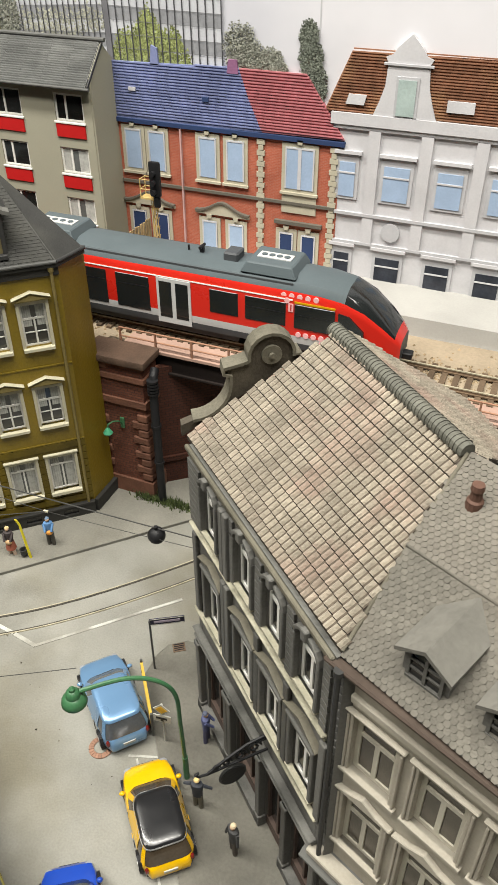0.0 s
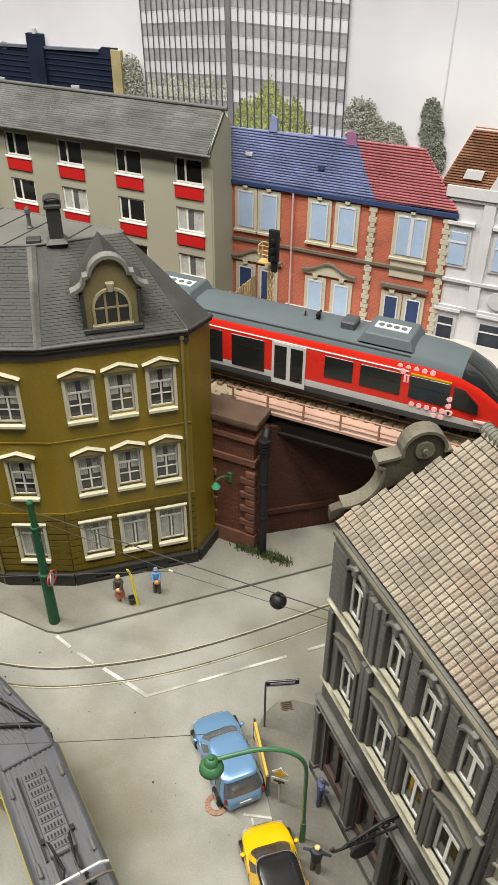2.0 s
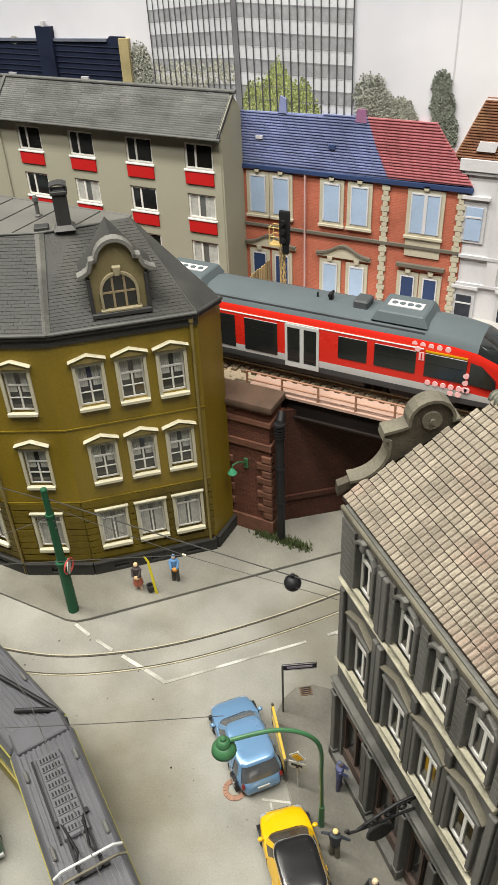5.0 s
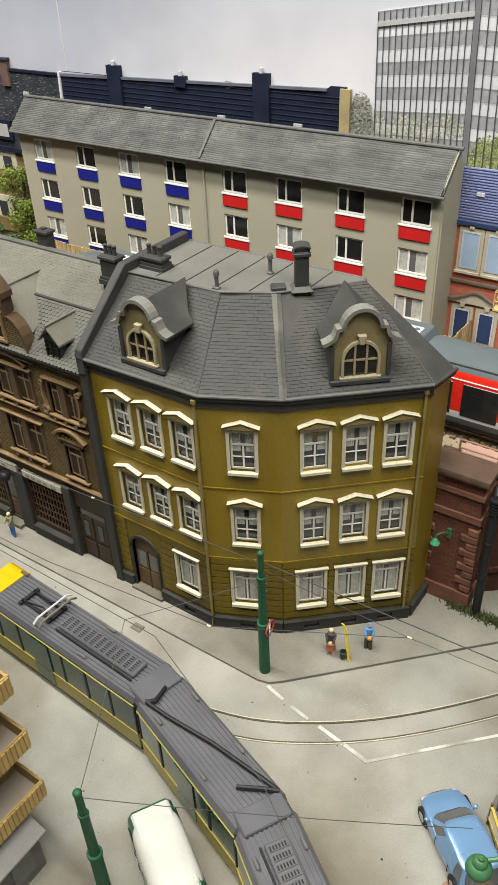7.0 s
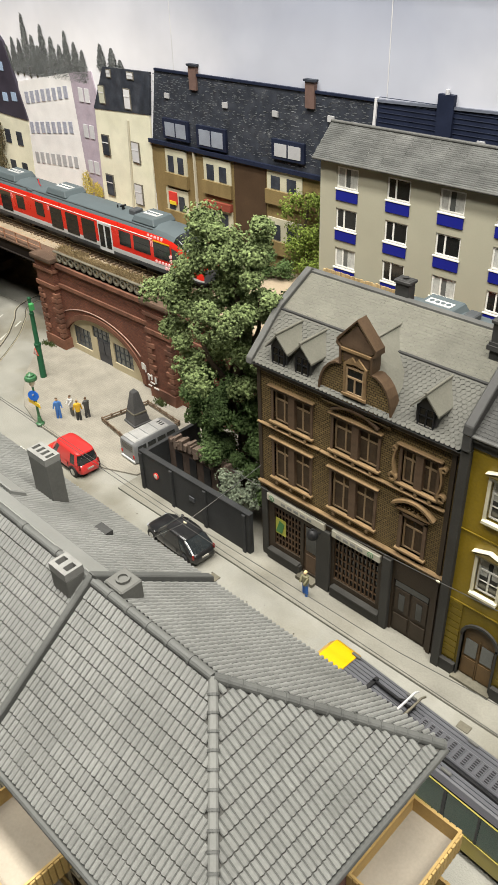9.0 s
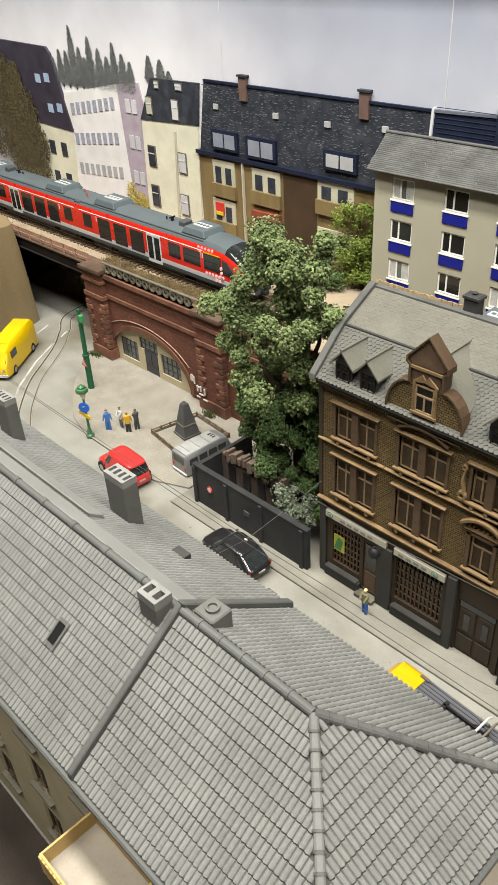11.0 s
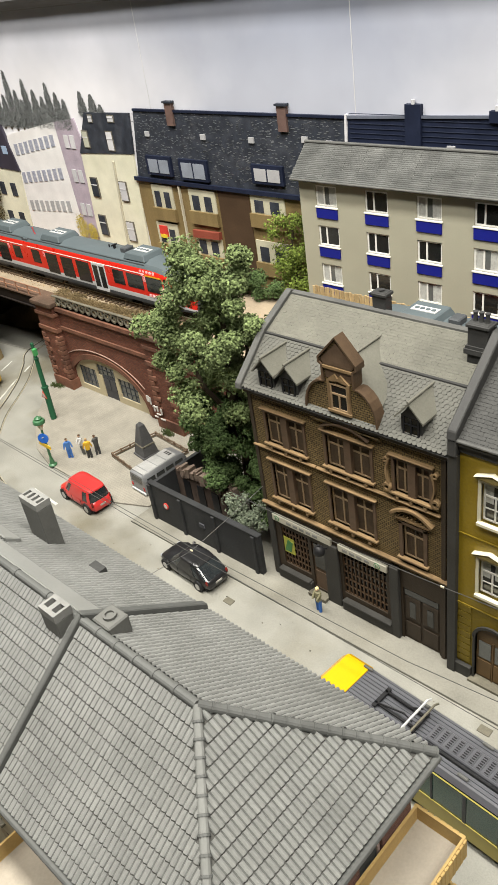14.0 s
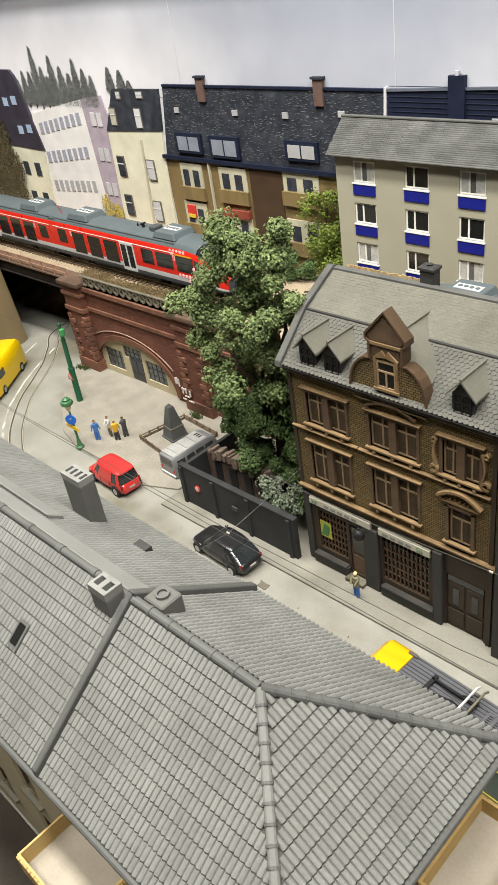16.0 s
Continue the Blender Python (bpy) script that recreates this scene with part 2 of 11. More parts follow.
# shade painted into the sky print: deepening to bluish grey towards its upper edge
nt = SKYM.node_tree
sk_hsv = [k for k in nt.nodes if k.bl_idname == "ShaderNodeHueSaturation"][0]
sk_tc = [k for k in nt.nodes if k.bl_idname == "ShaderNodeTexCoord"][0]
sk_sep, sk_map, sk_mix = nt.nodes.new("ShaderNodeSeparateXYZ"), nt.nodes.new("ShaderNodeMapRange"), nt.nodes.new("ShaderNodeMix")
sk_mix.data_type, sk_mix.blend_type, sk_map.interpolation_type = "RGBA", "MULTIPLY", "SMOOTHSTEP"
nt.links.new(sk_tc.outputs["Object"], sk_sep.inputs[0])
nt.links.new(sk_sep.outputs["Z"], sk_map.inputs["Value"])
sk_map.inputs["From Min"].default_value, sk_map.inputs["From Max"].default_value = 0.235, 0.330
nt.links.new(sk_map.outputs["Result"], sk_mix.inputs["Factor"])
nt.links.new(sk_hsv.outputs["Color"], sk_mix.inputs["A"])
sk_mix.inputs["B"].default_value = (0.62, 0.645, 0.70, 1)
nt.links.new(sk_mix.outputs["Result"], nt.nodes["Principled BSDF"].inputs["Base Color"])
HALL = mat("hall_wall", (0.022, 0.022, 0.022), 0.9, 0.05, 2, 0)

# ---- building tools ----
WM = {}


class B:
    """Collects solids, then makes one mesh."""

    def __init__(self, m=None):
        self.v, self.f, self.mi, self.m, self.k = [], [], [], m or Matrix(), 0

    def put(self, vs, fs):
        o = len(self.v)
        self.v += [tuple(self.m @ Vector(p)) for p in vs]
        self.f += [tuple(i + o for i in q) for q in fs]
        self.mi += [self.k] * len(fs)
        return self

    def box(self, x0, y0, z0, x1, y1, z1):
        x0, x1, y0, y1, z0, z1 = min(x0, x1), max(x0, x1), min(y0, y1), max(y0, y1), min(z0, z1), max(z0, z1)
        return self.put([(x0, y0, z0), (x1, y0, z0), (x1, y1, z0), (x0, y1, z0), (x0, y0, z1), (x1, y0, z1), (x1, y1, z1), (x0, y1, z1)],
                        [(0, 3, 2, 1), (4, 5, 6, 7), (0, 1, 5, 4), (1, 2, 6, 5), (2, 3, 7, 6), (3, 0, 4, 7)])

    def prism(self, pts, a, b, plane="xz"):
        """A polygon drawn in a plane, run along the third axis from a to b."""
        n = len(pts)
        area = sum(pts[i][0] * pts[(i + 1) % n][1] - pts[(i + 1) % n][0] * pts[i][1] for i in range(n))
        if (area < 0) != (plane == "xz"):
            pts = pts[::-1]
        if a > b:
            a, b = b, a
        if plane == "xz":
            vs = [(p, a, q) for p, q in pts] + [(p, b, q) for p, q in pts]
        elif plane == "xy":
            vs = [(p, q, a) for p, q in pts] + [(p, q, b) for p, q in pts]
        else:
            vs = [(a, p, q) for p, q in pts] + [(b, p, q) for p, q in pts]
        fs = [tuple(range(n))[::-1], tuple(range(n, 2 * n))] + [(i, (i + 1) % n, n + (i + 1) % n, n + i) for i in range(n)]
        return self.put(vs, fs)

    def hull(self, lo, hi):
        """A solid between two loops of equal length, counter-clockwise from outside the second."""
        n = len(lo)
        return self.put(list(lo) + list(hi), [tuple(range(n))[::-1], tuple(range(n, 2 * n))] + [(i, (i + 1) % n, n + (i + 1) % n, n + i) for i in range(n)])

    def loft(self, loops, cap=True):
        n = len(loops[0])
        vs = [p for lp in loops for p in lp]
        fs = [(r * n + i, r * n + (i + 1) % n, (r + 1) * n + (i + 1) % n, (r + 1) * n + i) for r in range(len(loops) - 1) for i in range(n)]
        if cap:
            fs += [tuple(range(n))[::-1], tuple(range((len(loops) - 1) * n, len(loops) * n))]
        return self.put(vs, fs)

    def cyl(self, p, q, r, r2=None, n=10):
        p, q = Vector(p), Vector(q)
        r2 = r if r2 is None else r2
        w = (q - p).normalized()
        a = w.orthogonal().normalized()
        b = w.cross(a)
        ring = lambda c, rr: [c + (a * math.cos(6.28318 * i / n) + b * math.sin(6.28318 * i / n)) * rr for i in range(n)]
        return self.loft([ring(p, r), ring(q, max(r2, 1e-6))])

    def lathe(self, prof, at=(0, 0, 0), n=14):
        at = Vector(at)
        return self.loft([[at + Vector((r * math.cos(6.28318 * i / n), r * math.sin(6.28318 * i / n), z)) for i in range(n)] for r, z in prof])

    def tube(self, pts, r, n=6):
        pts = [Vector(p) for p in pts]
        loops, prev = [], None
        for i, p in enumerate(pts):
            w = (pts[min(i + 1, len(pts) - 1)] - pts[max(i - 1, 0)]).normalized()
            a = (prev - w * prev.dot(w)).normalized() if prev else w.orthogonal().normalized()
            prev = a
            b = w.cross(a)
            loops.append([p + (a * math.cos(6.28318 * j / n) + b * math.sin(6.28318 * j / n)) * r for j in range(n)])
        return self.loft(loops)

    def ball(self, c, rx, ry=None, rz=None, n=10, k=6):
        ry, rz = ry or rx, rz or rx
        loops = []
        for i in range(k + 1):
            a = -math.pi / 2 + math.pi * i / k
            rr = max(math.cos(a), 0.02)
            loops.append([(c[0] + rx * rr * math.cos(6.28318 * j / n), c[1] + ry * rr * math.sin(6.28318 * j / n), c[2] + rz * math.sin(a)) for j in range(n)])
        return self.loft(loops)

    def panel(self, x0, x1, z0, z1, holes=(), t=0.003):
        """A wall face at y=0 with thickness t behind it, and rectangular openings right through."""
        xs = sorted({x0, x1, *[h[0] for h in holes], *[h[1] for h in holes]})
        zs = sorted({z0, z1, *[h[2] for h in holes], *[h[3] for h in holes]})
        solid = {}
        for i in range(len(xs) - 1):
            for j in range(len(zs) - 1):
                cx, cz = (xs[i] + xs[i + 1]) / 2, (zs[j] + zs[j + 1]) / 2
                solid[i, j] = not any(h[0] < cx < h[1] and h[2] < cz < h[3] for h in holes)
        for (i, j), s in solid.items():
            if not s:
                continue
            a, b, c, d = xs[i], xs[i + 1], zs[j], zs[j + 1]
            self.put([(a, 0, c), (b, 0, c), (b, 0, d), (a, 0, d)], [(0, 1, 2, 3)])
            self.put([(a, t, c), (b, t, c), (b, t, d), (a, t, d)], [(3, 2, 1, 0)])
            if not solid.get((i - 1, j)):
                self.put([(a, 0, c), (a, 0, d), (a, t, d), (a, t, c)], [(0, 1, 2, 3)])
            if not solid.get((i + 1, j)):
                self.put([(b, 0, c), (b, 0, d), (b, t, d), (b, t, c)], [(3, 2, 1, 0)])
            if not solid.get((i, j - 1)):
                self.put([(a, 0, c), (b, 0, c), (b, t, c), (a, t, c)], [(3, 2, 1, 0)])
            if not solid.get((i, j + 1)):
                self.put([(a, 0, d), (b, 0, d), (b, t, d), (a, t, d)], [(0, 1, 2, 3)])
        return self

    def arch_fill(self, x0, x1, zs, zt, t):
        """The two spandrels over an arched opening whose box runs up to zt."""
        cx, r, h, n = (x0 + x1) / 2, (x1 - x0) / 2, zt - zs, 8
        for s in (-1, 1):
            arc = [(cx + s * r * math.cos(math.pi / 2 * i / n), zs + h * math.sin(math.pi / 2 * i / n)) for i in range(n + 1)]
            for i in range(n):
                self.prism([arc[i], arc[i + 1], (arc[i + 1][0], zt), (arc[i][0], zt)] if i else [arc[0], arc[1], (arc[1][0], zt), (arc[0][0], zt)], 0, t)
        return self

    def band(self, line, k, y0, y1):
        """One continuous moulding along a line drawn in x and z, k thick on its left."""
        P = [Vector(p) for p in line]
        P = [p for i, p in enumerate(P) if i == 0 or (p - P[i - 1]).length > 1e-6]
        out = []
        for i, p in enumerate(P):
            d = (P[min(i + 1, len(P) - 1)] - P[max(i - 1, 0)]).normalized()
            out.append(p + Vector((-d.y, d.x)) * k)
        return self.loft([[(p.x, y0, p.y), (q.x, y0, q.y), (q.x, y1, q.y), (p.x, y1, p.y)] for p, q in zip(P, out)])

    def mesh(self, name, mats, bevel=0.0, smooth=False, weld=False):
        me = bpy.data.meshes.new(name)
        me.from_pydata(self.v, [], self.f)
        for m in (mats if isinstance(mats, (list, tuple)) else [mats]):
            me.materials.append(m)
        if any(self.mi):
            me.polygons.foreach_set("material_index", self.mi)
        if bevel or weld:
            bm = bmesh.new()
            bm.from_mesh(me)
            bmesh.ops.remove_doubles(bm, verts=bm.verts, dist=1e-6)
            sharp = [e for e in bm.edges if len(e.link_faces) == 2 and e.calc_face_angle(0) > 0.5]
            if bevel:
                bmesh.ops.bevel(bm, geom=sharp, offset=bevel, segments=2 if smooth else 1, affect="EDGES", profile=0.6, clamp_overlap=True)
            bm.to_mesh(me)
            bm.free()
        if smooth:
            me.polygons.foreach_set("use_smooth", [True] * len(me.polygons))
            me.set_sharp_from_angle(angle=radians(38))
        me.update()
        return me


def thing(name, m, label, category, group="", kind=""):
    """A thing: an Empty at its base."""
    ob = new(name)
    ob.empty_display_size = 0.01
    ob.matrix_basis = m if isinstance(m, Matrix) else Matrix.Translation(m)
    WM[ob] = ob.matrix_basis.copy()
    return tagged(ob, label, category, group, kind)


def place(name, me, parent, m=None, label=""):
    """A mesh object under a thing or part; m is its pose in the world (None: the parent's own)."""
    ob = new(name, me)
    if parent is not None:
        ob.parent = parent
        w = m if m is not None else WM[parent]
        ob.matrix_basis = WM[parent].inverted() @ w
        WM[ob] = w.copy()
    else:
        ob.matrix_basis = m or Matrix()
        WM[ob] = ob.matrix_basis.copy()
    if label:
        ob["label"] = label
    return ob


def part(name, b, material, parent, label="", m=None, bevel=0.0, smooth=False):
    """Geometry given in the parent's frame (or at the world pose m) as one mesh under it."""
    return place(name, b.mesh(name, material, bevel, smooth), parent, m, label)


def solo(name, b, material, label, category, kind="", m=None, bevel=0.0, smooth=False, group=""):
    return tagged(place(name, b.mesh(name, material, bevel, smooth), None, m), label, category, group, kind)


def facade(origin, to):
    """The frame of a wall: x along it from origin to the other end, y into it, z up."""
    o, u = Vector(origin), Vector(to) - Vector(origin)
    a = math.atan2(u.y, u.x)
    return Matrix.Translation(o) @ Matrix.Rotation(a, 4, "Z"), u.xy.length


def inside(p, poly):
    c, n = False, len(poly)
    for i in range(n):
        (x1, y1), (x2, y2) = poly[i], poly[(i + 1) % n]
        if (y1 > p[1]) != (y2 > p[1]) and p[0] < (x2 - x1) * (p[1] - y1) / (y2 - y1) + x1:
            c = not c
    return c


def tile_mesh(kind, w, h, t):
    """One roof tile: x across, y up the slope, z off the roof."""
    b, hw = B(), w / 2
    if kind == "pantile":
        prof = [(-hw * 0.995, -0.30), (-hw * 0.72, 0.10), (-hw * 0.3, 0.74), (0, 1.0), (hw * 0.3, 0.74), (hw * 0.72, 0.10), (hw * 0.995, -0.30)]
    elif kind == "roll":
        prof = [(-hw * 0.97, -0.1), (-hw * 0.72, 0.20), (-hw * 0.38, 0.78), (0, 1.0), (hw * 0.38, 0.78), (hw * 0.72, 0.20), (hw * 0.97, -0.1)]
    elif kind == "flat":
        prof = [(-hw * 0.97, 0.35), (hw * 0.97, 0.35)]
    else:
        prof = [(-hw * 0.96, 0.3), (-hw * 0.5, 0.3), (hw * 0.5, 0.3), (hw * 0.96, 0.3)]
    n = len(prof)
    low = [0.0] * n
    if kind == "scale":
        low = [h * 0.32, 0.0, 0.0, h * 0.32]
    up, vs = t * 0.55, []
    if kind == "pantile":
        # rows with a dark joint between them: the tile stops short of the row below
        gap = 0.085
        bot = [(x, -h * 0.5 + h * gap, z * t + t * 0.80) for x, z in prof]
        top = [(x, h * 0.5, z * t + t * 0.45) for x, z in prof]
        low = [(x, -h * 0.5 + h * gap, -t) for x, z in prof]
        b.put(bot + top, [(i, i + 1, n + i + 1, n + i) for i in range(1, n - 2)])
        b.k = 1
        b.put(bot + top + low, [(i, i + 1, n + i + 1, n + i) for i in (0, n - 2)] + [(2 * n + i, 2 * n + i + 1, i + 1, i) for i in range(n - 1)])
        return b
    if kind == "roll":
        # half-round ribs lapping up the slope with barely a step
        bot = [(x, -h * 0.53, z * t + t * 0.85) for x, z in prof]
        top = [(x, h * 0.5, z * t + t * 0.45) for x, z in prof]
        b.put(bot + top, [(i, i + 1, n + i + 1, n + i) for i in range(1, n - 2)])
        b.k = 1
        return b.put(bot + top, [(i, i + 1, n + i + 1, n + i) for i in (0, n - 2)])
    for (x, z), lo in zip(prof, low):
        vs.append((x, -h * 0.5 + lo, z * t + up))
    for x, z in prof:
        vs.append((x, h * 0.66, z * t))
    for (x, z), lo in zip(prof, low):
        vs.append((x, -h * 0.5 + lo, z * t + up - t * 0.75))
    fs = [(i, i + 1, n + i + 1, n + i) for i in range(n - 1)] + [(2 * n + i, 2 * n + i + 1, i + 1, i) for i in range(n - 1)]
    fs += [(2 * n, 0, n), (n - 1, 3 * n - 1, 2 * n - 1)]
    b.put(vs, fs)
    return b


def roof_tiles(parent, poly, kind, w, h, t, material, joined, name="roof_tile", near=None, count=0, stagger=True, lift=0.0004, clip=False, trough=None, margin=0.0):
    """Courses of tiles over a flat roof face. poly: eave left, eave right, then round the top, in the world."""
    P = [Vector(p) for p in poly]
    u = (P[1] - P[0]).normalized()
    nrm = Vector((0, 0, 0))
    for i in range(len(P)):
        nrm += (P[i] - P[0]).cross(P[(i + 1) % len(P)] - P[0])
    nrm.normalize()
    if nrm.z < 0:
        nrm = -nrm
    v = nrm.cross(u).normalized()
    flat = [((p - P[0]).dot(u), (p - P[0]).dot(v)) for p in P]
    lo_u, hi_u, hi_v = min(f[0] for f in flat), max(f[0] for f in flat), max(f[1] for f in flat)
    spots, cut = [], B()

    def run(v_):
        """Where the roof face begins and ends at a height up its slope."""
        xs = []
        for (xa, ya), (xb, yb) in zip(flat, flat[1:] + flat[:1]):
            if (ya > v_) != (yb > v_):
                xs.append(xa + (xb - xa) * (v_ - ya) / (yb - ya))
        return (min(xs), max(xs)) if xs else (0.0, 0.0)

    for r in range(int(hi_v / h) + 1):
        off = w / 2 if (stagger and r % 2) else 0.0
        for c in range(int((hi_u - lo_u) / w) + 2):
            p = (lo_u + c * w + off, (r + 0.5) * h)
            if clip:
                va, vb = max(p[1] - h * 0.5, 1e-5), min(p[1] + h * 0.6, hi_v - 1e-5)
                ends = []
                for v_ in (va, vb):
                    a_, c_ = run(v_)
                    ends.append((max(p[0] - w * 0.485, a_), min(p[0] + w * 0.485, c_)))
                whole = all(c_ - a_ > w * 0.96 for a_, c_ in ends)
                if not whole:
                    (a0, c0), (a1, c1) = ends
                    if c0 - a0 > w * 0.06:
                        c1 = max(a1, c1)
                        q = [P[0] + u * x_ + v * y_ + nrm * (lift + z_) for x_, y_, z_ in ((a0, va, t * 0.9), (c0, va, t * 0.9), (c1, vb, t * 0.35), (a1, vb, t * 0.35), (a0, va, 0.0), (c0, va, 0.0))]
                        cut.put(q, [(0, 1, 2, 3), (4, 5, 1, 0)])
                    continue
            if inside(p, flat) and (not margin or (inside((p[0] - margin, p[1]), flat) and inside((p[0] + margin, p[1]), flat))):
                spots.append(P[0] + u * p[0] + v * p[1] + nrm * lift)
    R = Matrix((u, v, nrm)).transposed().to_4x4()
    tb = tile_mesh(kind, w, h, t)
    order = list(range(len(spots)))
    if near is not None:
        nv = Vector(near)
        order.sort(key=lambda i: (spots[i] - nv).length)
    if count:
        me = tb.mesh(name, [material, trough or material])
        for i in order[:count]:
            jit = Matrix.Rotation(random.uniform(-0.008, 0.008), 4, "Z") @ Matrix.Rotation(random.uniform(-0.01, 0.01), 4, "X")
            place(name, me, parent, Matrix.Translation(spots[i]) @ R @ jit)
    if cut.v:
        place(name + "_edging", cut.mesh(name + "_edging", joined), parent, Matrix())["kind"] = "stuff"
    rest = order[count:]
    if rest:
        base = np.array(tb.v)
        Rn = np.array(R.to_3x3())
        rot = base @ Rn.T
        k = len(base)
        allv = np.concatenate([rot + np.array(spots[i]) + np.random.uniform(-0.00003, 0.00003, 3) for i in rest])
        allf = [tuple(q + j * k for q in f) for j in range(len(rest)) for f in tb.f]
        me = bpy.data.meshes.new(name + "_field")
        me.from_pydata(allv.tolist(), [], allf)
        me.materials.append(joined)
        me.materials.append(trough or joined)
        me.polygons.foreach_set("material_index", tb.mi * len(rest))
        ob = place(name + "_field", me, parent, Matrix())
        ob["kind"] = "stuff"


def ridge_caps(parent, p, q, r, step, material, name="ridge_tile", collar=1.12, dark=None):
    """Half-round caps along a ridge or hip."""
    p, q = Vector(p), Vector(q)
    w = (q - p).normalized()
    side = w.cross(Vector((0, 0, 1))).normalized()
    upv = side.cross(w)
    n = max(1, int((q - p).length / step))
    st = (q - p).length / n
    b = B()
    loops = []
    for y, k in ((-0.06 * st, collar), (0.09 * st, collar), (0.10 * st, 1.0), (1.0 * st, 0.92)):
        ring = [(r * k * math.cos(a), y, r * k * math.sin(a) * 0.9) for a in [math.pi * i / 6 for i in range(7)]]
        loops.append(ring + [(-r * k, y, -r * 0.4), (r * k, y, -r * 0.4)])
    b.loft(loops[2:])
    b.k = 1
    b.loft(loops[:2])
    me = b.mesh(name, [material, dark or material])
    R = Matrix((side, w, upv)).transposed().to_4x4()
    for i in range(n):
        place(name, me, parent, Matrix.Translation(p + w * st * i) @ R)


class Win:
    """A window kind: meshes shared between its repeats."""

    def __init__(self, w, h, fw=0.0007, cross=0.62, mull=1, sub=1, fmat=None, pane=None, sill=None, sill_mat=None, curtain=None, recess=0.0012, curtain_mat=None, split=0.5):
        fmat = fmat or WHITE
        y0, y1 = recess, recess + 0.0009
        zc = h * cross if cross else h - fw * 0.45
        xs = [-w / 2 + w * k / (mull + 1) for k in range(mull + 2)]
        if mull == 1:
            xs[1] = -w / 2 + w * split
        holes = []
        for k in range(mull + 1):
            a, c = xs[k] + (fw if k == 0 else fw * 0.5), xs[k + 1] - (fw if k == mull else fw * 0.5)
            for r in range(sub + 1):
                lo = fw if r == 0 else zc * r / (sub + 1) + fw * 0.25
                hi = zc - fw * 0.55 if r == sub else zc * (r + 1) / (sub + 1) - fw * 0.25
                holes.append((a, c, lo, hi))
        if cross:
            k2 = mull if mull > 1 else 0
            for k in range(k2 + 1):
                a = -w / 2 + fw if k == 0 else xs[k] + fw * 0.5
                c = w / 2 - fw if k == k2 else xs[k + 1] - fw * 0.5
                holes.append((a, c, zc + fw * 0.55, h - fw))
        b = B(Matrix.Translation((0, y0, 0))).panel(-w / 2, w / 2, 0, h, holes, 0.0009)
        self.parts = []
        self.root = b.mesh("window", fmat, weld=True)
        self.parts.append(("pane", B().box(-w / 2 + fw * 0.5, y1 - 0.0004, fw * 0.5, w / 2 - fw * 0.5, y1 + 0.0001, h - fw * 0.5).mesh("pane", pane or GLASSD), ""))
        if curtain:
            for s in (-1, 1):
                cb, n = B(), 8
                a, c = (-w / 2 + fw, -w * 0.10) if s < 0 else (w * 0.10, w / 2 - fw)
                if curtain == "wide":
                    a, c = (-w / 2 + fw, -0.0001) if s < 0 else (0.0001, w / 2 - fw)
                low = h * 0.03 if curtain in ("full", "wide") else h * 0.45
                vs = []
                for i in range(n + 1):
                    x, yy = a + (c - a) * i / n, y1 - 0.00042 - (0.00012 if i % 2 else 0)
                    vs += [(x, yy, low), (x, yy, h * 0.96)]
                cb.put(vs, [(2 * i, 2 * i + 2, 2 * i + 3, 2 * i + 1) for i in range(n)])
                self.parts.append(("curtain", cb.mesh("curtain", curtain_mat or CURTAIN), "pale net curtain" if curtain_mat is None else ""))
        if sill:
            sw, sd, sh = sill
            self.parts.append(("sill", B().box(-w / 2 - sw, -sd, -sh, w / 2 + sw, recess + 0.0006, 0).mesh("sill", sill_mat or WHITE, bevel=0.00015), ""))

    def extra(self, name, b, material, bevel=0.0, label=""):
        self.parts.append((name, b.mesh(name, material, bevel), label))
        return self

    def at(self, parent, F, x, z, name="window"):
        w = F @ Matrix.Translation((x, 0, z))
        ob = place(name, self.root, parent, w)
        for n, me, lab in self.parts:
            place(n, me, ob, w, lab)
        return ob

# ---- hall round the layout ----
b = B().box(-4, -4, -1.0, 3, 1.2, -0.98)
solo("floor", b, HALL, "grey hall floor under the layout", "floor", "structure")
b = B()
for q in ((-4.02, -4, -0.98, -4, 1.2, 1.6), (3, -4, -0.98, 3.02, 1.2, 1.6), (-4, -4.02, -0.98, 3, -4, 1.6), (-4, 1.2, -0.98, 3, 1.22, 1.6)):
    b.box(*q)
solo("wall_hall", b, HALL, "plain grey hall walls round the layout", "wall", "structure")
solo("ceiling", B().box(-4, -4, 1.6, 3, 1.2, 1.62), HALL, "plain hall ceiling over the layout", "ceiling", "structure")
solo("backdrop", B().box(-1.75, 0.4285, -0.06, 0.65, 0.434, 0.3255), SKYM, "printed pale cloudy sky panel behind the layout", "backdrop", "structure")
SEAM = mat("panel_seam", (0.46, 0.46, 0.475), 0.7, 0.05, 60, 0)
b = B()
for x in (-0.805, -0.577, -0.135):
    b.box(x - 0.00035, 0.4283, 0.0, x + 0.00035, 0.4286, 0.3255)
solo("trim", b, SEAM, "thin upright seams of the sky panels", "panel seam", "structure")
# dark cove added; it juts forward to shade the top of the sky panel
b = B().prism([(0.436, 0.3255), (0.4265, 0.3255), (0.4215, 0.3275), (0.4165, 0.3310), (0.4140, 0.3350), (0.4140, 0.40), (0.436, 0.40)], -1.75, 0.65, "yz")
solo("trim", b, mat("cove_grey", (0.12, 0.12, 0.124), 0.7, 0.05, 20, 0), "grey top edge of the sky backdrop", "edge trim", "structure")

# ---- ground, pavements, rails ----
b = B().box(-1.75, -0.5, -0.06, 0.65, 0.4285, 0.0)
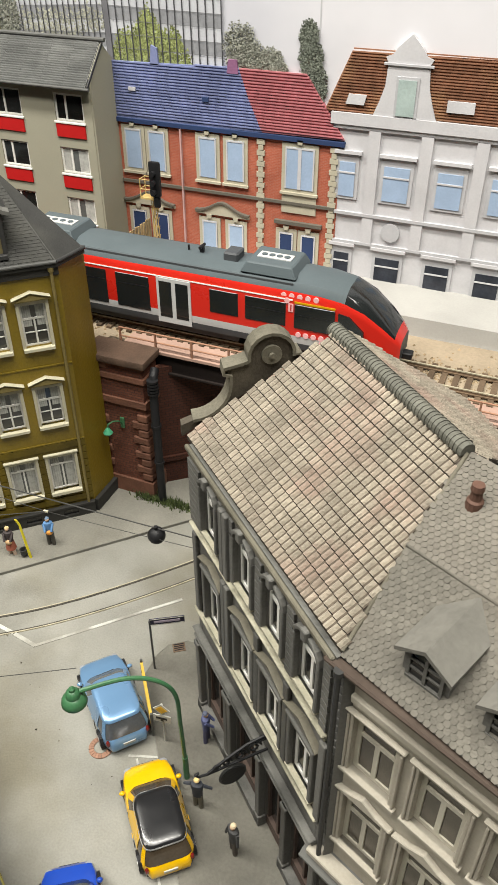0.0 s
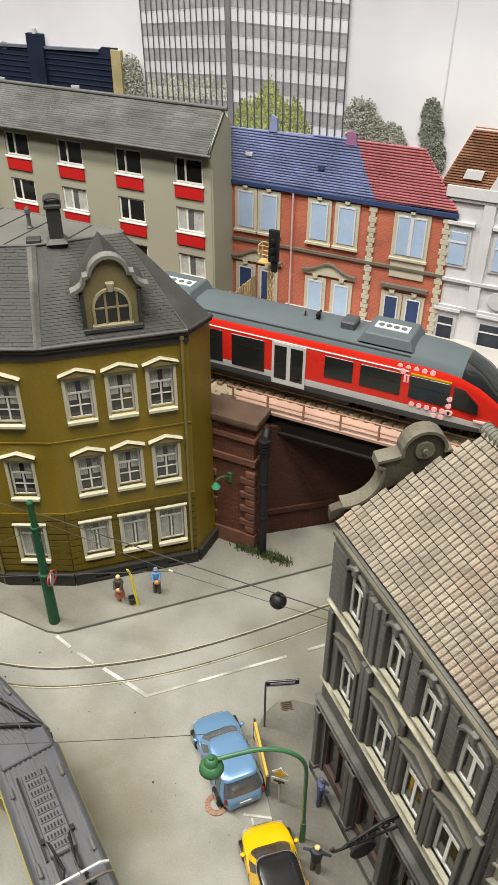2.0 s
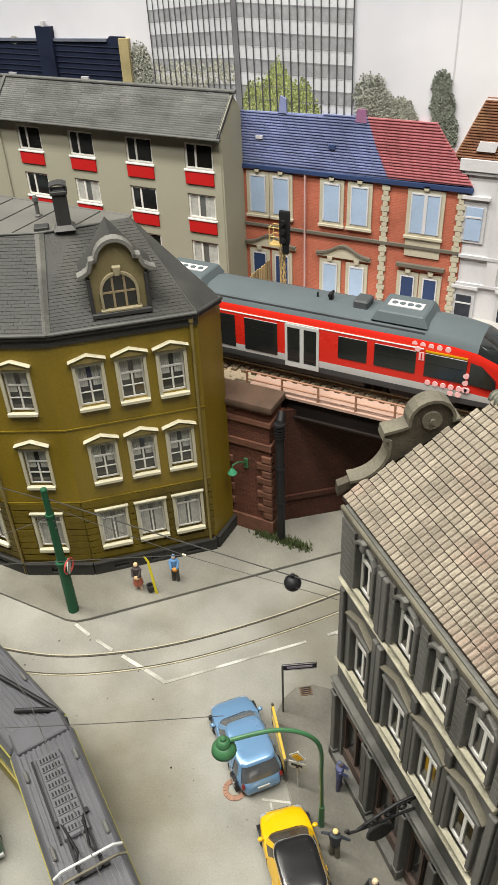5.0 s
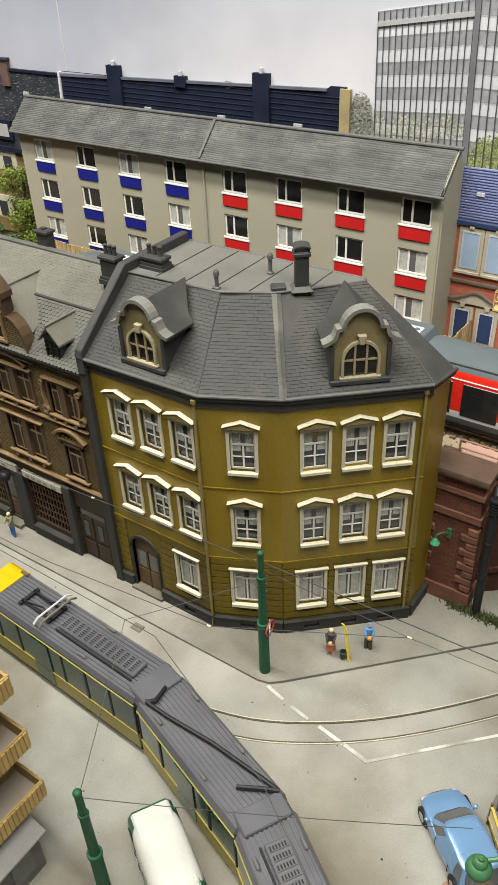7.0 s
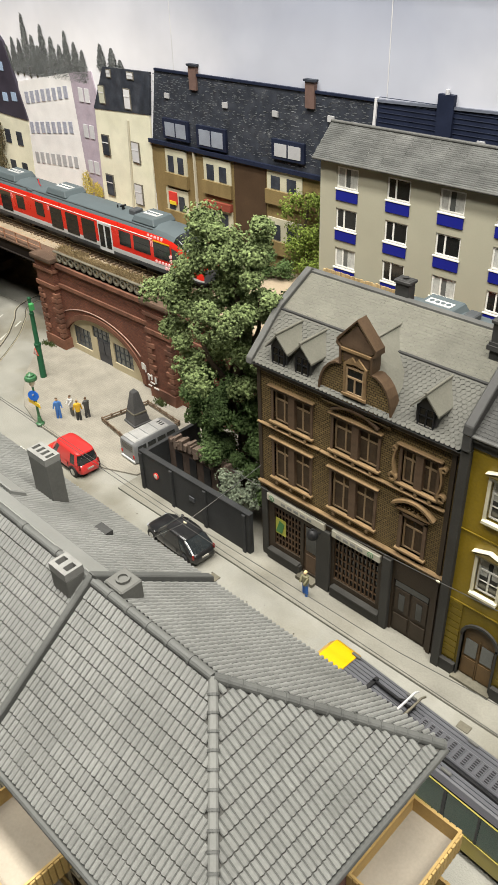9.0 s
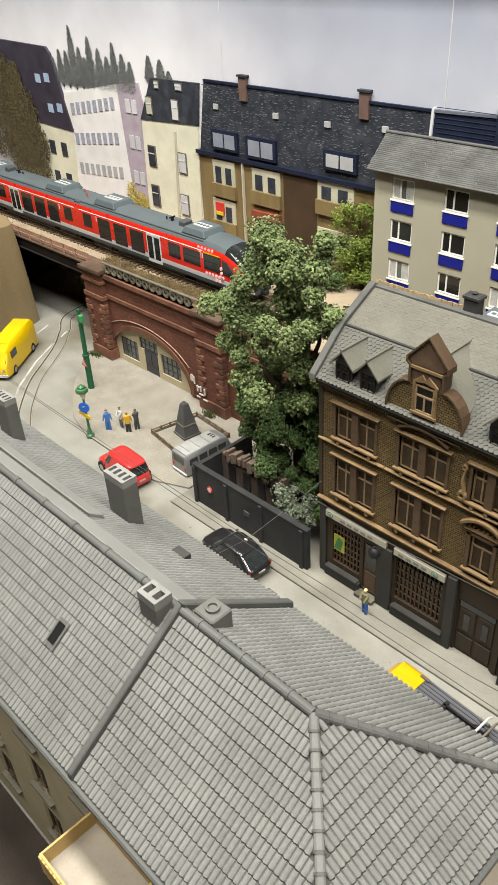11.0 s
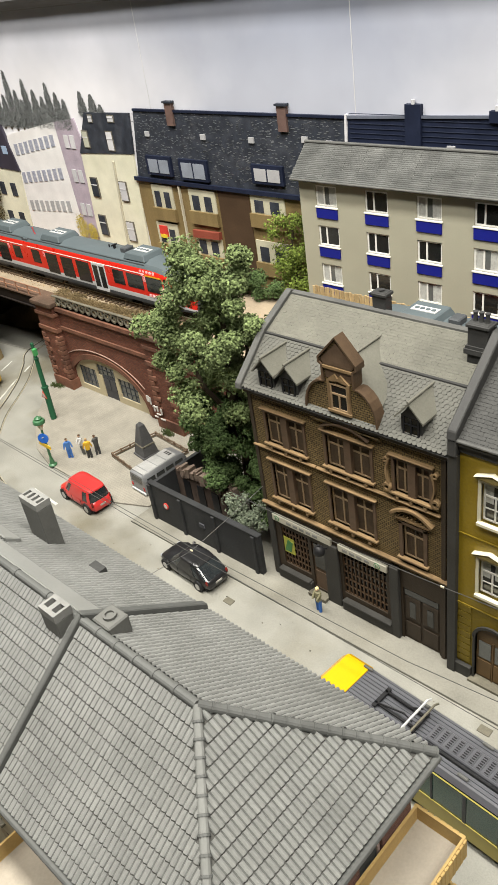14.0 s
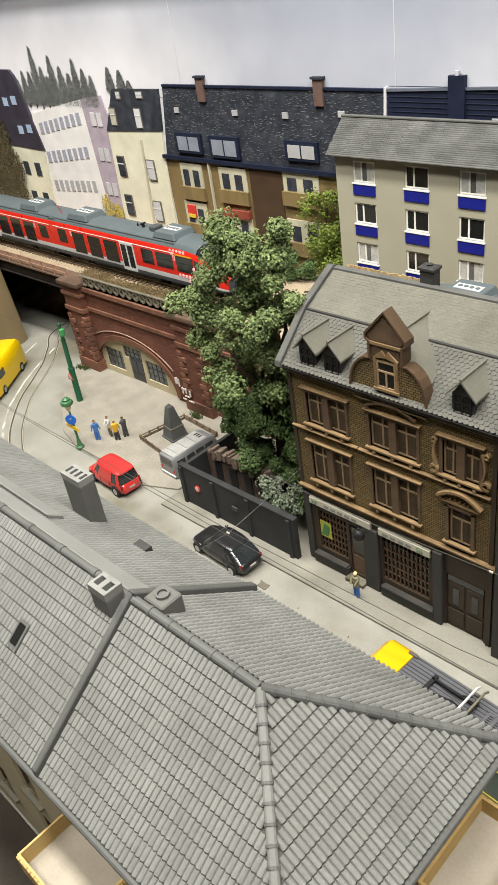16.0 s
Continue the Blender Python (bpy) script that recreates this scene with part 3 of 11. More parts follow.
solo("ground", b, STREET, "pale grey cast street surface of the model town", "street", "structure")


def slab(name, pts, z0, z1, material, label, category="pavement"):
    return solo(name, B().prism(pts, z0, z1, "xy"), material, label, category, "structure", bevel=0.0003)


PAVN = [(-0.63, 0.1925), (-0.256, 0.1935), (-0.250, 0.1950), (-0.2445, 0.1995), (-0.1225, 0.3217), (-0.090, 0.352), (-0.090, 0.42), (-0.63, 0.42)]
slab("pavement", PAVN, 0, 0.0016, PAVE, "grey pavement along the house fronts")
slab("pavement", [(-0.88, 0.2975), (-0.862, 0.270), (-0.838, 0.246), (-0.812, 0.226), (-0.785, 0.210), (-0.755, 0.202), (-0.66, 0.2), (-0.632, 0.212), (-0.632, 0.32), (-0.88, 0.32)], 0, 0.0016,
     brick_mat("plaza_cobble", (0.262, 0.244, 0.205), (0.245, 0.228, 0.190), (0.212, 0.198, 0.165), 0.0024, 0.0021, rough=0.85, bump=0.3, gap=0.10, axis="xy"), "pale cobbled square before the viaduct arch")
PAVR = [(-0.118, 0.212), (-0.126, 0.206), (-0.1285, 0.198), (-0.1285, 0.187), (-0.104, 0.153), (-0.062, 0.095), (0.02, 0.0), (0.2, 0.0), (0.2, 0.18), (-0.095, 0.215)]
slab("pavement", PAVR, 0, 0.0016, PAVER, "grey pavement round the corner house")


def strip(b, pts, w, z0, z1):
    """A flat band of width w along a line on the ground, mitred at its bends."""
    P = [Vector((*p, 0)) for p in pts]
    loops = []
    for i, p in enumerate(P):
        d = (P[min(i + 1, len(P) - 1)] - P[max(i - 1, 0)]).normalized()
        s = Vector((-d.y, d.x, 0)) * w / 2
        loops.append([(p.x - s.x, p.y - s.y, z0), (p.x + s.x, p.y + s.y, z0), (p.x + s.x, p.y + s.y, z1), (p.x - s.x, p.y - s.y, z1)])
    b.loft(loops)
    return b


b = B()
strip(b, [(-0.63, 0.1925), (-0.256, 0.1935), (-0.250, 0.1950), (-0.2445, 0.1995), (-0.1225, 0.3217), (-0.090, 0.352)], 0.0004, 0, 0.0017)
strip(b, [(-0.118, 0.212), (-0.126, 0.206), (-0.1285, 0.198), (-0.1285, 0.187), (-0.104, 0.153), (-0.062, 0.095)], 0.0004, 0, 0.0017)
solo("kerb", b, KERB, "low grey kerb edge along the pavements", "kerb", "structure")


def spline(pts, n=8):
    P = [Vector(p) for p in pts]
    out = []
    for i in range(len(P) - 1):
        a, p, q, c = P[max(i - 1, 0)], P[i], P[i + 1], P[min(i + 2, len(P) - 1)]
        for k in range(n):
            t = k / n
            out.append(0.5 * ((2 * p) + (q - a) * t + (2 * a - 5 * p + 4 * q - c) * t * t + (3 * p - a - 3 * q + c) * t ** 3))
    return out + [P[-1]]


def offset(pts, d):
    out = []
    for i, p in enumerate(pts):
        t = (pts[min(i + 1, len(pts) - 1)] - pts[max(i - 1, 0)]).normalized()
        out.append(p + Vector((-t.y, t.x)) * d)
    return out


GROOVE = mat("rail_groove", (0.06, 0.055, 0.045), 0.7, 0.3, 200)
TRAM_A = spline([(-0.78, 0.158), (-0.6, 0.150), (-0.4, 0.143), (-0.29, 0.1415), (-0.2, 0.113), (-0.10, 0.048), (0.0, -0.03)])
TRAM_B = spline([(-0.40, 0.150), (-0.32, 0.152), (-0.256, 0.1625), (-0.214, 0.1830), (-0.174, 0.2155), (-0.128, 0.2670), (-0.10, 0.31), (-0.09, 0.42)])
TRAM_C = spline([(-0.70, 0.150), (-0.775, 0.1600), (-0.82, 0.1817), (-0.851, 0.2056), (-0.8748, 0.2283), (-0.8963, 0.2555), (-0.919, 0.2820), (-0.9445, 0.3050), (-0.975, 0.335), (-0.985, 0.42)])
for path in (TRAM_A, TRAM_B, TRAM_C):
    b, g = B(), B()
    for s in (-0.0062, 0.0062):
        ln = offset(path, s)
        strip(b, [tuple(p) for p in ln], 0.00055, 0, 0.0006)
        strip(g, [tuple(p) for p in offset(path, s * 0.89)], 0.0013 if path is TRAM_C else 0.0009, 0, 0.0004)
    solo("tram_rail", b, RAIL, "worn steel tram rails set in the street", "tram rail", "structure")
    solo("rail_groove", g, GROOVE, "dark groove beside the tram rails", "rail groove", "structure")

b = B()
for p, q, w in (((-0.2500, 0.1935), (-0.2385, 0.1905), 0.0012), ((-0.2330, 0.1893), (-0.2215, 0.1874), 0.0012), ((-0.2150, 0.1868), (-0.2000, 0.1846), 0.0013),
                ((-0.1995, 0.1846), (-0.1858, 0.1822), 0.0014), ((-0.1862, 0.1822), (-0.1330, 0.2354), 0.0010), ((-0.1245, 0.2440), (-0.1100, 0.2590), 0.0012),
                ((-0.116, 0.149), (-0.104, 0.153), 0.0007), ((-0.112, 0.149), (-0.080, 0.108), 0.0006), ((-0.080, 0.108), (-0.04, 0.058), 0.0006),
                ((-0.8200, 0.1680), (-0.8418, 0.1814), 0.0012), ((-0.8418, 0.1814), (-0.8729, 0.2071), 0.0014), ((-0.8729, 0.2071), (-0.9046, 0.2449), 0.0014), ((-0.9046, 0.2449), (-0.9265, 0.2785), 0.0013), ((-0.9335, 0.2930), (-0.9400, 0.3040), 0.0013), ((-0.9600, 0.2800), (-0.9700, 0.3000), 0.0012), ((-0.735, 0.1735), (-0.70, 0.172), 0.0016)):
    strip(b, [p, q], w * 1.5, 0, 0.0003 + 0.00008 * (len(b.v) // 8 % 2))
solo("road_marking", b, LINE, "worn white painted road lines", "road marking", "structure")

slab("yard", [(-1.2, -0.30), (-0.29, -0.30), (-0.29, -0.012), (-1.2, -0.012)], 0, 0.0012, mat("dark_yard", (0.035, 0.028, 0.022), 0.85, 0.35, 40, 0.5), "dark brown yard before the row house", "yard")
rc = random.Random(8)
b = B()
for i in range(200):
    x, y = rc.uniform(-0.70, -0.03), rc.uniform(0.085, 0.19)
    e = rc.choice((0.0002, 0.00025, 0.0003, 0.0005))
    b.put([(x - e, y - e, 0.0), (x + e, y - e * 0.6, 0.0), (x + e * 0.7, y + e, 0.0), (x - e, y + e * 0.8, 0.0), (x, y, e * 0.9)], [(0, 1, 4), (1, 2, 4), (2, 3, 4), (3, 0, 4)])
tagged(place("grit", b.mesh("grit", mat("grit_brown", (0.10, 0.09, 0.07), 0.9, 0.3, 300, 0, isl=0.7)), None), "loose dark grit scattered on the street", "grit", kind="stuff")

# ---- railway viaduct along the back ----
VF, VT = 0.302, 0.0895          # front face, top of the wall
F = Matrix.Translation((0, VF, 0))
b = B().panel(-0.86, -0.205, 0, VT, [(-0.852, -0.732, 0, 0.0440)], 0.010)
b.arch_fill(-0.852, -0.732, 0.004, 0.0440, 0.010)
via = thing("viaduct", (-0.6, VF, 0), "dark red brick railway viaduct with arch and stone bands", "viaduct", kind="structure")
part("wall", b, REDBR, via, m=F)
b = B()
b.band([(-0.792 - 0.060 * math.cos(math.pi * i / 20), 0.004 + 0.0400 * math.sin(math.pi * i / 20)) for i in range(21)], 0.0050, -0.0012, 0.004)
part("arch_line", B().band([(-0.796 - 0.077 * math.cos(a), 0.004 + 0.0475 * math.sin(a)) for a in [0.74 + 1.80 * k / 24 for k in range(25)]], 0.0007, -0.0008, 0.001), mat("pale_arch_line", (0.30, 0.20, 0.16), 0.8, 0.3, 160), via, "thin pale moulding over the arch", m=F)
part("arch_ring", b, REDSAND, via, "red sandstone arch ring", m=F)
b = B().box(-0.86, -0.0016, 0.066, -0.205, 0, 0.0695).box(-0.86, -0.0026, 0.0855, -0.205, 0.012, 0.0895)
part("cornice", b, REDSAND, via, m=F)
# bay closed by a wall with shop windows and a door
b = B().panel(-0.85, -0.724, 0, 0.042, [(-0.8385, -0.8115, 0.0075, 0.0285), (-0.8075, -0.7805, 0.0250, 0.0370), (-0.8020, -0.7815, 0.0004, 0.0250), (-0.7765, -0.7485, 0.0085, 0.0290)], 0.002)
part("arch_infill", b, IVORYW, via, "pale plaster wall filling the arch", m=Matrix.Translation((0, VF + 0.0025, 0)))
WinA = Win(0.027, 0.021, fw=0.0008, cross=0.6, mull=3, sub=1, fmat=mat("grey_blue_frame", (0.055, 0.062, 0.07), 0.5), pane=GLASSG)
FA = Matrix.Translation((0, VF + 0.0025, 0))
WinA.at(via, FA, -0.8250, 0.0075)
WinA.at(via, FA, -0.7625, 0.0083)
Win(0.027, 0.012, fw=0.0008, cross=0, mull=3, sub=1, fmat=bpy.data.materials["grey_blue_frame"], pane=GLASSG).at(via, FA, -0.7940, 0.0250, "transom_window")
part("door", B().box(-0.8020, 0.001, 0.0004, -0.7815, 0.002, 0.0250).box(-0.8005, 0.0004, 0.011, -0.7925, 0.0012, 0.0235).box(-0.7910, 0.0004, 0.011, -0.7830, 0.0012, 0.0235),
     mat("dark_door", (0.05, 0.05, 0.055), 0.5), via, "dark double door", m=FA)


def pier(x0, x1, y0, y1, top, name="pier"):
    ob = part(name, B().box(x0, y0, 0, x1, y1, top), REDBR, via, m=Matrix())
    b = B().box(x0 - 0.0016, y0 - 0.0016, 0, x1 + 0.0016, y1, 0.012).box(x0 - 0.0014, y0 - 0.0014, 0.064, x1 + 0.0014, y1, 0.068)
    b.box(x0 - 0.0014, y0 - 0.0014, top - 0.010, x1 + 0.0014, y1, top - 0.007)
    part("band", b, REDSAND, ob, m=Matrix())
    part("coping", B().box(x0 - 0.003, y0 - 0.003, top, x1 + 0.003, y1, top + 0.0045), COPING, ob, "worn brown stone coping", m=Matrix(), bevel=0.0012, smooth=True)
    for k in range(int((top - 0.03) / 0.0052)):
        ln = 0.0085 if k % 2 else 0.005
        z = 0.0135 + k * 0.0052
        if 0.060 < z < 0.066:
            continue
        for s in (0, 1):
            xa = (x0 - 0.0012, x0 + ln) if s == 0 else (x1 - ln, x1 + 0.0012)
            place("quoin", B().box(xa[0], y0 - 0.0013, z, xa[1], y0 + 0.004, z + 0.0046).mesh("quoin", REDSAND, bevel=0.0005), ob, Matrix())
    return ob


pier(-0.874, -0.846, 0.2965, 0.315, 0.090)
rp = pier(-0.712, -0.682, 0.2965, 0.315, 0.090)
GRAF = mat("chalk_white", (0.5, 0.48, 0.45), 0.8, 0.3, 200, 0)
for x, z, dx, dz in ((-0.7225, 0.0255, 0.0035, 0.006), (-0.7185, 0.0235, 0.0012, 0.007), (-0.7160, 0.0215, 0.0050, 0.0012), (-0.7150, 0.0175, 0.0014, 0.006), (-0.7110, 0.0185, 0.0014, 0.005), (-0.7125, 0.0150, 0.0055, 0.0012), (-0.7060, 0.0165, 0.0014, 0.006), (-0.7080, 0.0110, 0.0060, 0.0012), (-0.7160, 0.0115, 0.0045, 0.0011)):
    part("graffito", B().box(x, 0.2944, z, x + dx, 0.2952, z + dz), GRAF, rp, "white painted scrawl", m=Matrix())
pier(-0.2155, -0.1835, 0.3000, 0.3160, 0.090)
# open stone balustrade of rings over the arch
b = B()
for i in range(13):
    x = -0.838 + i * 0.0094
    for k in range(10):
        a0, a1 = 6.28318 * k / 10, 6.28318 * (k + 1) / 10
        q = lambda a, r: (x + r * math.cos(a), 0.0955 + r * math.sin(a))
        b.prism([q(a0, 0.0024), q(a1, 0.0024), q(a1, 0.0042), q(a0, 0.0042)], 0.0, 0.0018)
part("balustrade", b, STONE, via, "grey stone ring balustrade", m=Matrix.Translation((0, VF - 0.001, 0)))
part("handrail", B().box(-0.846, -0.0006, 0.0998, -0.712, 0.0022, 0.1012), STONE, via, m=Matrix.Translation((0, VF - 0.001, 0)), bevel=0.0004)

# track bed, one sheet from end to end
bed = B().box(-1.75, 0.3125, 0.080, -0.2155, 0.388, 0.0905).box(-0.2155, 0.3235, 0.082, 0.65, 0.388, 0.0905)
solo("track_bed", bed, SAND, "sandy brown railway bed on the viaduct", "track bed", "structure")
solo("ground", B().box(-0.62, 0.385, 0, -0.235, 0.4285, 0.0900), SAND, "sandy ground behind the railway", "ground", "structure")
b = B()
rs = random.Random(5)
for i in range(9000):
    x, y = rs.uniform(-1.15, 0.12), rs.gauss(0.348, 0.013)
    if not 0.322 < y < 0.383:
        continue
    s = rs.uniform(0.0005, 0.0011)
    a = rs.uniform(0, 3.1)
    c, d = math.cos(a) * s, math.sin(a) * s
    z = 0.0905
    b.put([(x - c, y - d, z), (x + d, y - c, z), (x + c, y + d, z), (x - d, y + c, z), (x + c * 0.2, y + d * 0.2, z + s * 0.9)], [(0, 1, 4), (1, 2, 4), (2, 3, 4), (3, 0, 4)])
tagged(place("ballast", b.mesh("ballast", BALLAST), None), "loose tan track ballast stones", "ballast", kind="stuff")
SLEEPER = mat("sleeper_brown", (0.10, 0.07, 0.045), 0.85, 0.25, 120, 0.3, isl=0.25)
b = B()
for i in range(200):
    x = -1.15 + i * 0.0064
    b.box(x, 0.3302, 0.0905, x + 0.003, 0.3598, 0.0919)
tagged(place("sleepers", b.mesh("sleepers", SLEEPER), None), "weathered brown wooden railway sleepers in ballast", "sleeper", kind="stuff")
b, g = B(), B()
for y in (0.345 - 0.00825, 0.345 + 0.00825):
    b.box(-1.75, y - 0.0004, 0.0937, 0.65, y + 0.0004, 0.0943)
    g.box(-1.75, y - 0.00025, 0.0925, 0.65, y + 0.00025, 0.0937).box(-1.75, y - 0.0009, 0.0919, 0.65, y + 0.0009, 0.0925)
trk = thing("railway_track", (-0.5, 0.345, 0.0919), "single railway track with bright steel rail heads", "railway track", kind="structure")
part("rail_head", b, RAIL, trk, m=Matrix())
part("rail_foot", g, RAILRUST, trk, m=Matrix())

# girder bridges over the two streets
PINK = mat("bridge_walk_pink", (0.375, 0.2475, 0.195), 0.8, 0.15, 60, 0.2)


def bridge(x0, x1, y, walk_mat, label):
    br = thing("girder_bridge", (x0, y, 0.078), label, "bridge", kind="structure")
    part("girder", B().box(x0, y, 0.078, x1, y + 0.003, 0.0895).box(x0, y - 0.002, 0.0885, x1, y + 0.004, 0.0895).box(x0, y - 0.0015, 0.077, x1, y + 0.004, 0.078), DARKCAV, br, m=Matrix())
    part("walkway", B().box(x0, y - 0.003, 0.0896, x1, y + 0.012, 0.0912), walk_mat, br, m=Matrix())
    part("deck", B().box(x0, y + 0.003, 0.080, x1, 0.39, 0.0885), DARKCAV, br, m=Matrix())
    n = int((x1 - x0) / 0.021)
    for i in range(n + 1):
        x = x0 + (x1 - x0) * i / n
        part("post", B().box(x - 0.0005, y - 0.0026, 0.0912, x + 0.0005, y - 0.0016, 0.1015), mat_rail, br, m=Matrix())
    for z in (0.1012, 0.0962):
        part("rail", B().cyl((x0, y - 0.0021, z), (x1, y - 0.0021, z), 0.0005), mat_rail, br, m=Matrix())


mat_rail = mat("rusty_rail_brown", (0.30, 0.16, 0.10), 0.6, 0.25, 150)
bridge(-0.205, 0.65, 0.3195, PINK, "dark steel girder bridge with a pale pink walkway and rail")
bridge(-1.75, -0.874, 0.3075, COPING, "dark steel girder bridge with a brown walkway and rail")
# darker copy of the viaduct brick: the bridge's shade is in its colour
SHADEBR = brick_mat("shade_dark_brick", (0.072, 0.027, 0.017), (0.055, 0.021, 0.014), (0.026, 0.015, 0.012), 0.0042, 0.0017, bump=0.8)
# inner abutment wall of the right underpass, and the tunnel's back: shade painted in
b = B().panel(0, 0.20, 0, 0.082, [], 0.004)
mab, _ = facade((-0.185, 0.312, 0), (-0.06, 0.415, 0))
solo("wall_abutment", b, SHADEBR, "dark red brick wall inside the underpass", "wall", "structure", m=mab)
part("cornice", B().box(0, -0.0015, 0.018, 0.2, 0, 0.0215), SHADEBR, bpy.data.objects["wall_abutment"], m=mab)
# back of both underpasses, its shade put into a near-black colour
solo("wall_tunnel", B().box(-0.10, 0.405, 0, 0.65, 0.41, 0.082).box(-0.93, 0.405, 0, -0.66, 0.41, 0.082), DARKCAV, "wall under the bridge, painted near-black for shade", "wall", "structure")
# low white parapet behind the track
b = B().hull([(-0.2205, 0.386, 0.09), (0.65, 0.389, 0.09), (0.65, 0.4285, 0.09), (-0.2205, 0.4285, 0.09)], [(-0.2205, 0.3875, 0.1015), (0.65, 0.391, 0.0985), (0.65, 0.4285, 0.0985), (-0.2205, 0.4285, 0.1015)])
solo("wall_parapet", b, mat("parapet_white", (0.36, 0.352, 0.33), 0.7, 0.1, 40), "low white parapet behind the track", "wall", "structure")
solo("wall_low", B().box(-1.75, 0.388, 0, -0.62, 0.42, 0.0905), SAND, "sandy embankment behind the far track", "embankment", "structure")

# rough brown rock and a tan plastered end wall at the far street
ROCK = mat("brown_rock", (0.17, 0.12, 0.07), 0.9, 0.4, 45, 1.0, 260, stain=(0.07, 0.05, 0.03), stain_amt=0.8)
rr = random.Random(12)
g = [[(-1.20 + i * 0.02, 0.392 + 0.010 * math.sin(j * 1.3 + i * 0.7) + rr.uniform(-0.004, 0.004) - 0.03 * (1 - j / 8), j * 0.0102) for i in range(15)] for j in range(9)]
b = B().put([p for row in g for p in row], [(j * 15 + i, j * 15 + i + 1, (j + 1) * 15 + i + 1, (j + 1) * 15 + i) for j in range(8) for i in range(14)])
solo("wall_rock", b, ROCK, "rough brown rock face behind the underpass", "rock wall", "structure")
b = B().loft([[(x1 + 0.02, 0.19, z), (x1, 0.20, z), (x1, 0.294, z), (x1 - 0.004, 0.301, z), (x1 - 0.012, 0.304, z), (-1.30, 0.304, z), (-1.30, 0.19, z)] for x1, z in ((-0.9850, 0.0), (-0.9900, 0.04), (-0.9960, 0.08), (-1.0020, 0.1080 - 0.004), (-1.0080, 0.1080))])
solo("wall_end", b, mat("tan_plaster", (0.20, 0.15, 0.080), 0.85, 0.2, 40, 0.4, stain=(0.15, 0.11, 0.058), streak=True), "smooth tan plastered end wall beside the bridge", "wall", "structure", smooth=True)

# ---- apartment block with coloured panels ----
AY, AX0, AX1, AZ0, AZ1 = 0.401, -0.6135, -0.2612, 0.088, 0.199
apt = thing("apartment_block", (-0.43, AY, AZ0), "long beige apartment block with red and blue window panels", "apartment block")
cols = [-0.588, -0.543, -0.5000, -0.4565, -0.4065, -0.364, -0.3195, -0.2765]
rows = [0.1795, 0.1490, 0.1185, 0.0935]
holes = [(x - 0.0098, x + 0.0098, z, min(z + 0.0155, 0.109) if z < 0.1 else z + 0.0155) for x in cols for z in rows]
FAp = Matrix.Translation((0, AY, 0))
part("wall_front", B().panel(AX0, AX1, AZ0, AZ1, holes, 0.003), APT, apt, m=FAp)
for xa in (AX0, AX1 - 0.003):
    part("wall_side", B().prism([(AY + 0.003, AZ0), (AY + 0.003, AZ1 + 0.0032), (0.4165, 0.2165), (0.4255, 0.208), (0.4255, AZ0)], xa, xa + 0.003, "yz"), APT, apt, m=Matrix())
part("wall_back", B().box(AX0, 0.4255, AZ0, AX1, 0.4275, 0.207), APT, apt, m=Matrix())
JOINTX = -0.4315
WinAp1 = Win(0.0196, 0.0155, fw=0.0012, cross=0, mull=1, sub=0, pane=GLASSD, sill=(0.0008, 0.0012, 0.0011), recess=0.0008, split=0.37)
WinAp2 = Win(0.0196, 0.0155, fw=0.0012, cross=0, mull=1, sub=0, pane=GLASSG, sill=(0.0008, 0.0012, 0.0011), curtain="full", recess=0.0008, split=0.37)
pan = B().box(-0.0100, -0.0008, -0.0090, 0.0100, 0.0002, -0.0014)
panR, panB = pan.mesh("panel", REDP, bevel=0.0002), pan.mesh("panel", BLUEP, bevel=0.0002)
rs = random.Random(11)
CURT = {(0, 0), (2, 0), (0, 2), (2, 2), (5, 1), (7, 1), (7, 2), (3, 1), (5, 2), (1, 3), (4, 3)}
for i, x in enumerate(cols):
    for j, z in enumerate(rows):
        w = (WinAp2 if (i, j) in CURT else WinAp1).at(apt, FAp, x, z)
        if j < 3:
            place("panel", panB if i < 4 else panR, apt, FAp @ Matrix.Translation((x, 0, z)), "dark blue panel" if i < 4 else "red panel")
part("joint_strip", B().cyl((JOINTX, AY - 0.0008, AZ0), (JOINTX, AY - 0.0008, AZ1), 0.0007), APT, apt, m=Matrix())
gz = lambda y: 0.2004 + (y - 0.3965) * 0.9762
part("gable_wall", B().prism([(AY + 0.0004, AZ0), (AY + 0.0004, gz(AY + 0.0004) - 0.0012), (0.4172, gz(0.4172) - 0.0012), (0.4272, 0.2098), (0.4272, AZ0)], AX1, AX1 + 0.0012, "yz"), APT, apt, m=Matrix())
part("verge", B().prism([(0.3965, gz(0.3965) - 0.0016), (0.3965, gz(0.3965) + 0.0003), (0.4174, gz(0.4174) + 0.0003), (0.4174, gz(0.4174) - 0.0016)], AX1 + 0.0012, AX1 + 0.0018, "yz"), LEAD, apt, m=Matrix())
for xa, xb, nm in ((AX0 - 0.004, JOINTX, "roof"), (JOINTX, AX1, "roof")):
    b = B().put([(xa, 0.3965, 0.2000), (xb, 0.3965, 0.2000), (xb, 0.4175, 0.2205), (xa, 0.4175, 0.2205), (xb, 0.4278, 0.2105), (xa, 0.4278, 0.2105),
                 (xa, 0.3965, 0.1987), (xb, 0.3965, 0.1987), (xb, 0.4278, 0.197), (xa, 0.4278, 0.197)],
                [(0, 1, 2, 3), (3, 2, 4, 5), (6, 7, 1, 0), (7, 8, 4, 2, 1), (9, 6, 0, 3, 5), (9, 8, 7, 6)])
    part(nm, b, APTROOF, apt, "grey corrugated sheet roof", m=Matrix())
ripple = B()
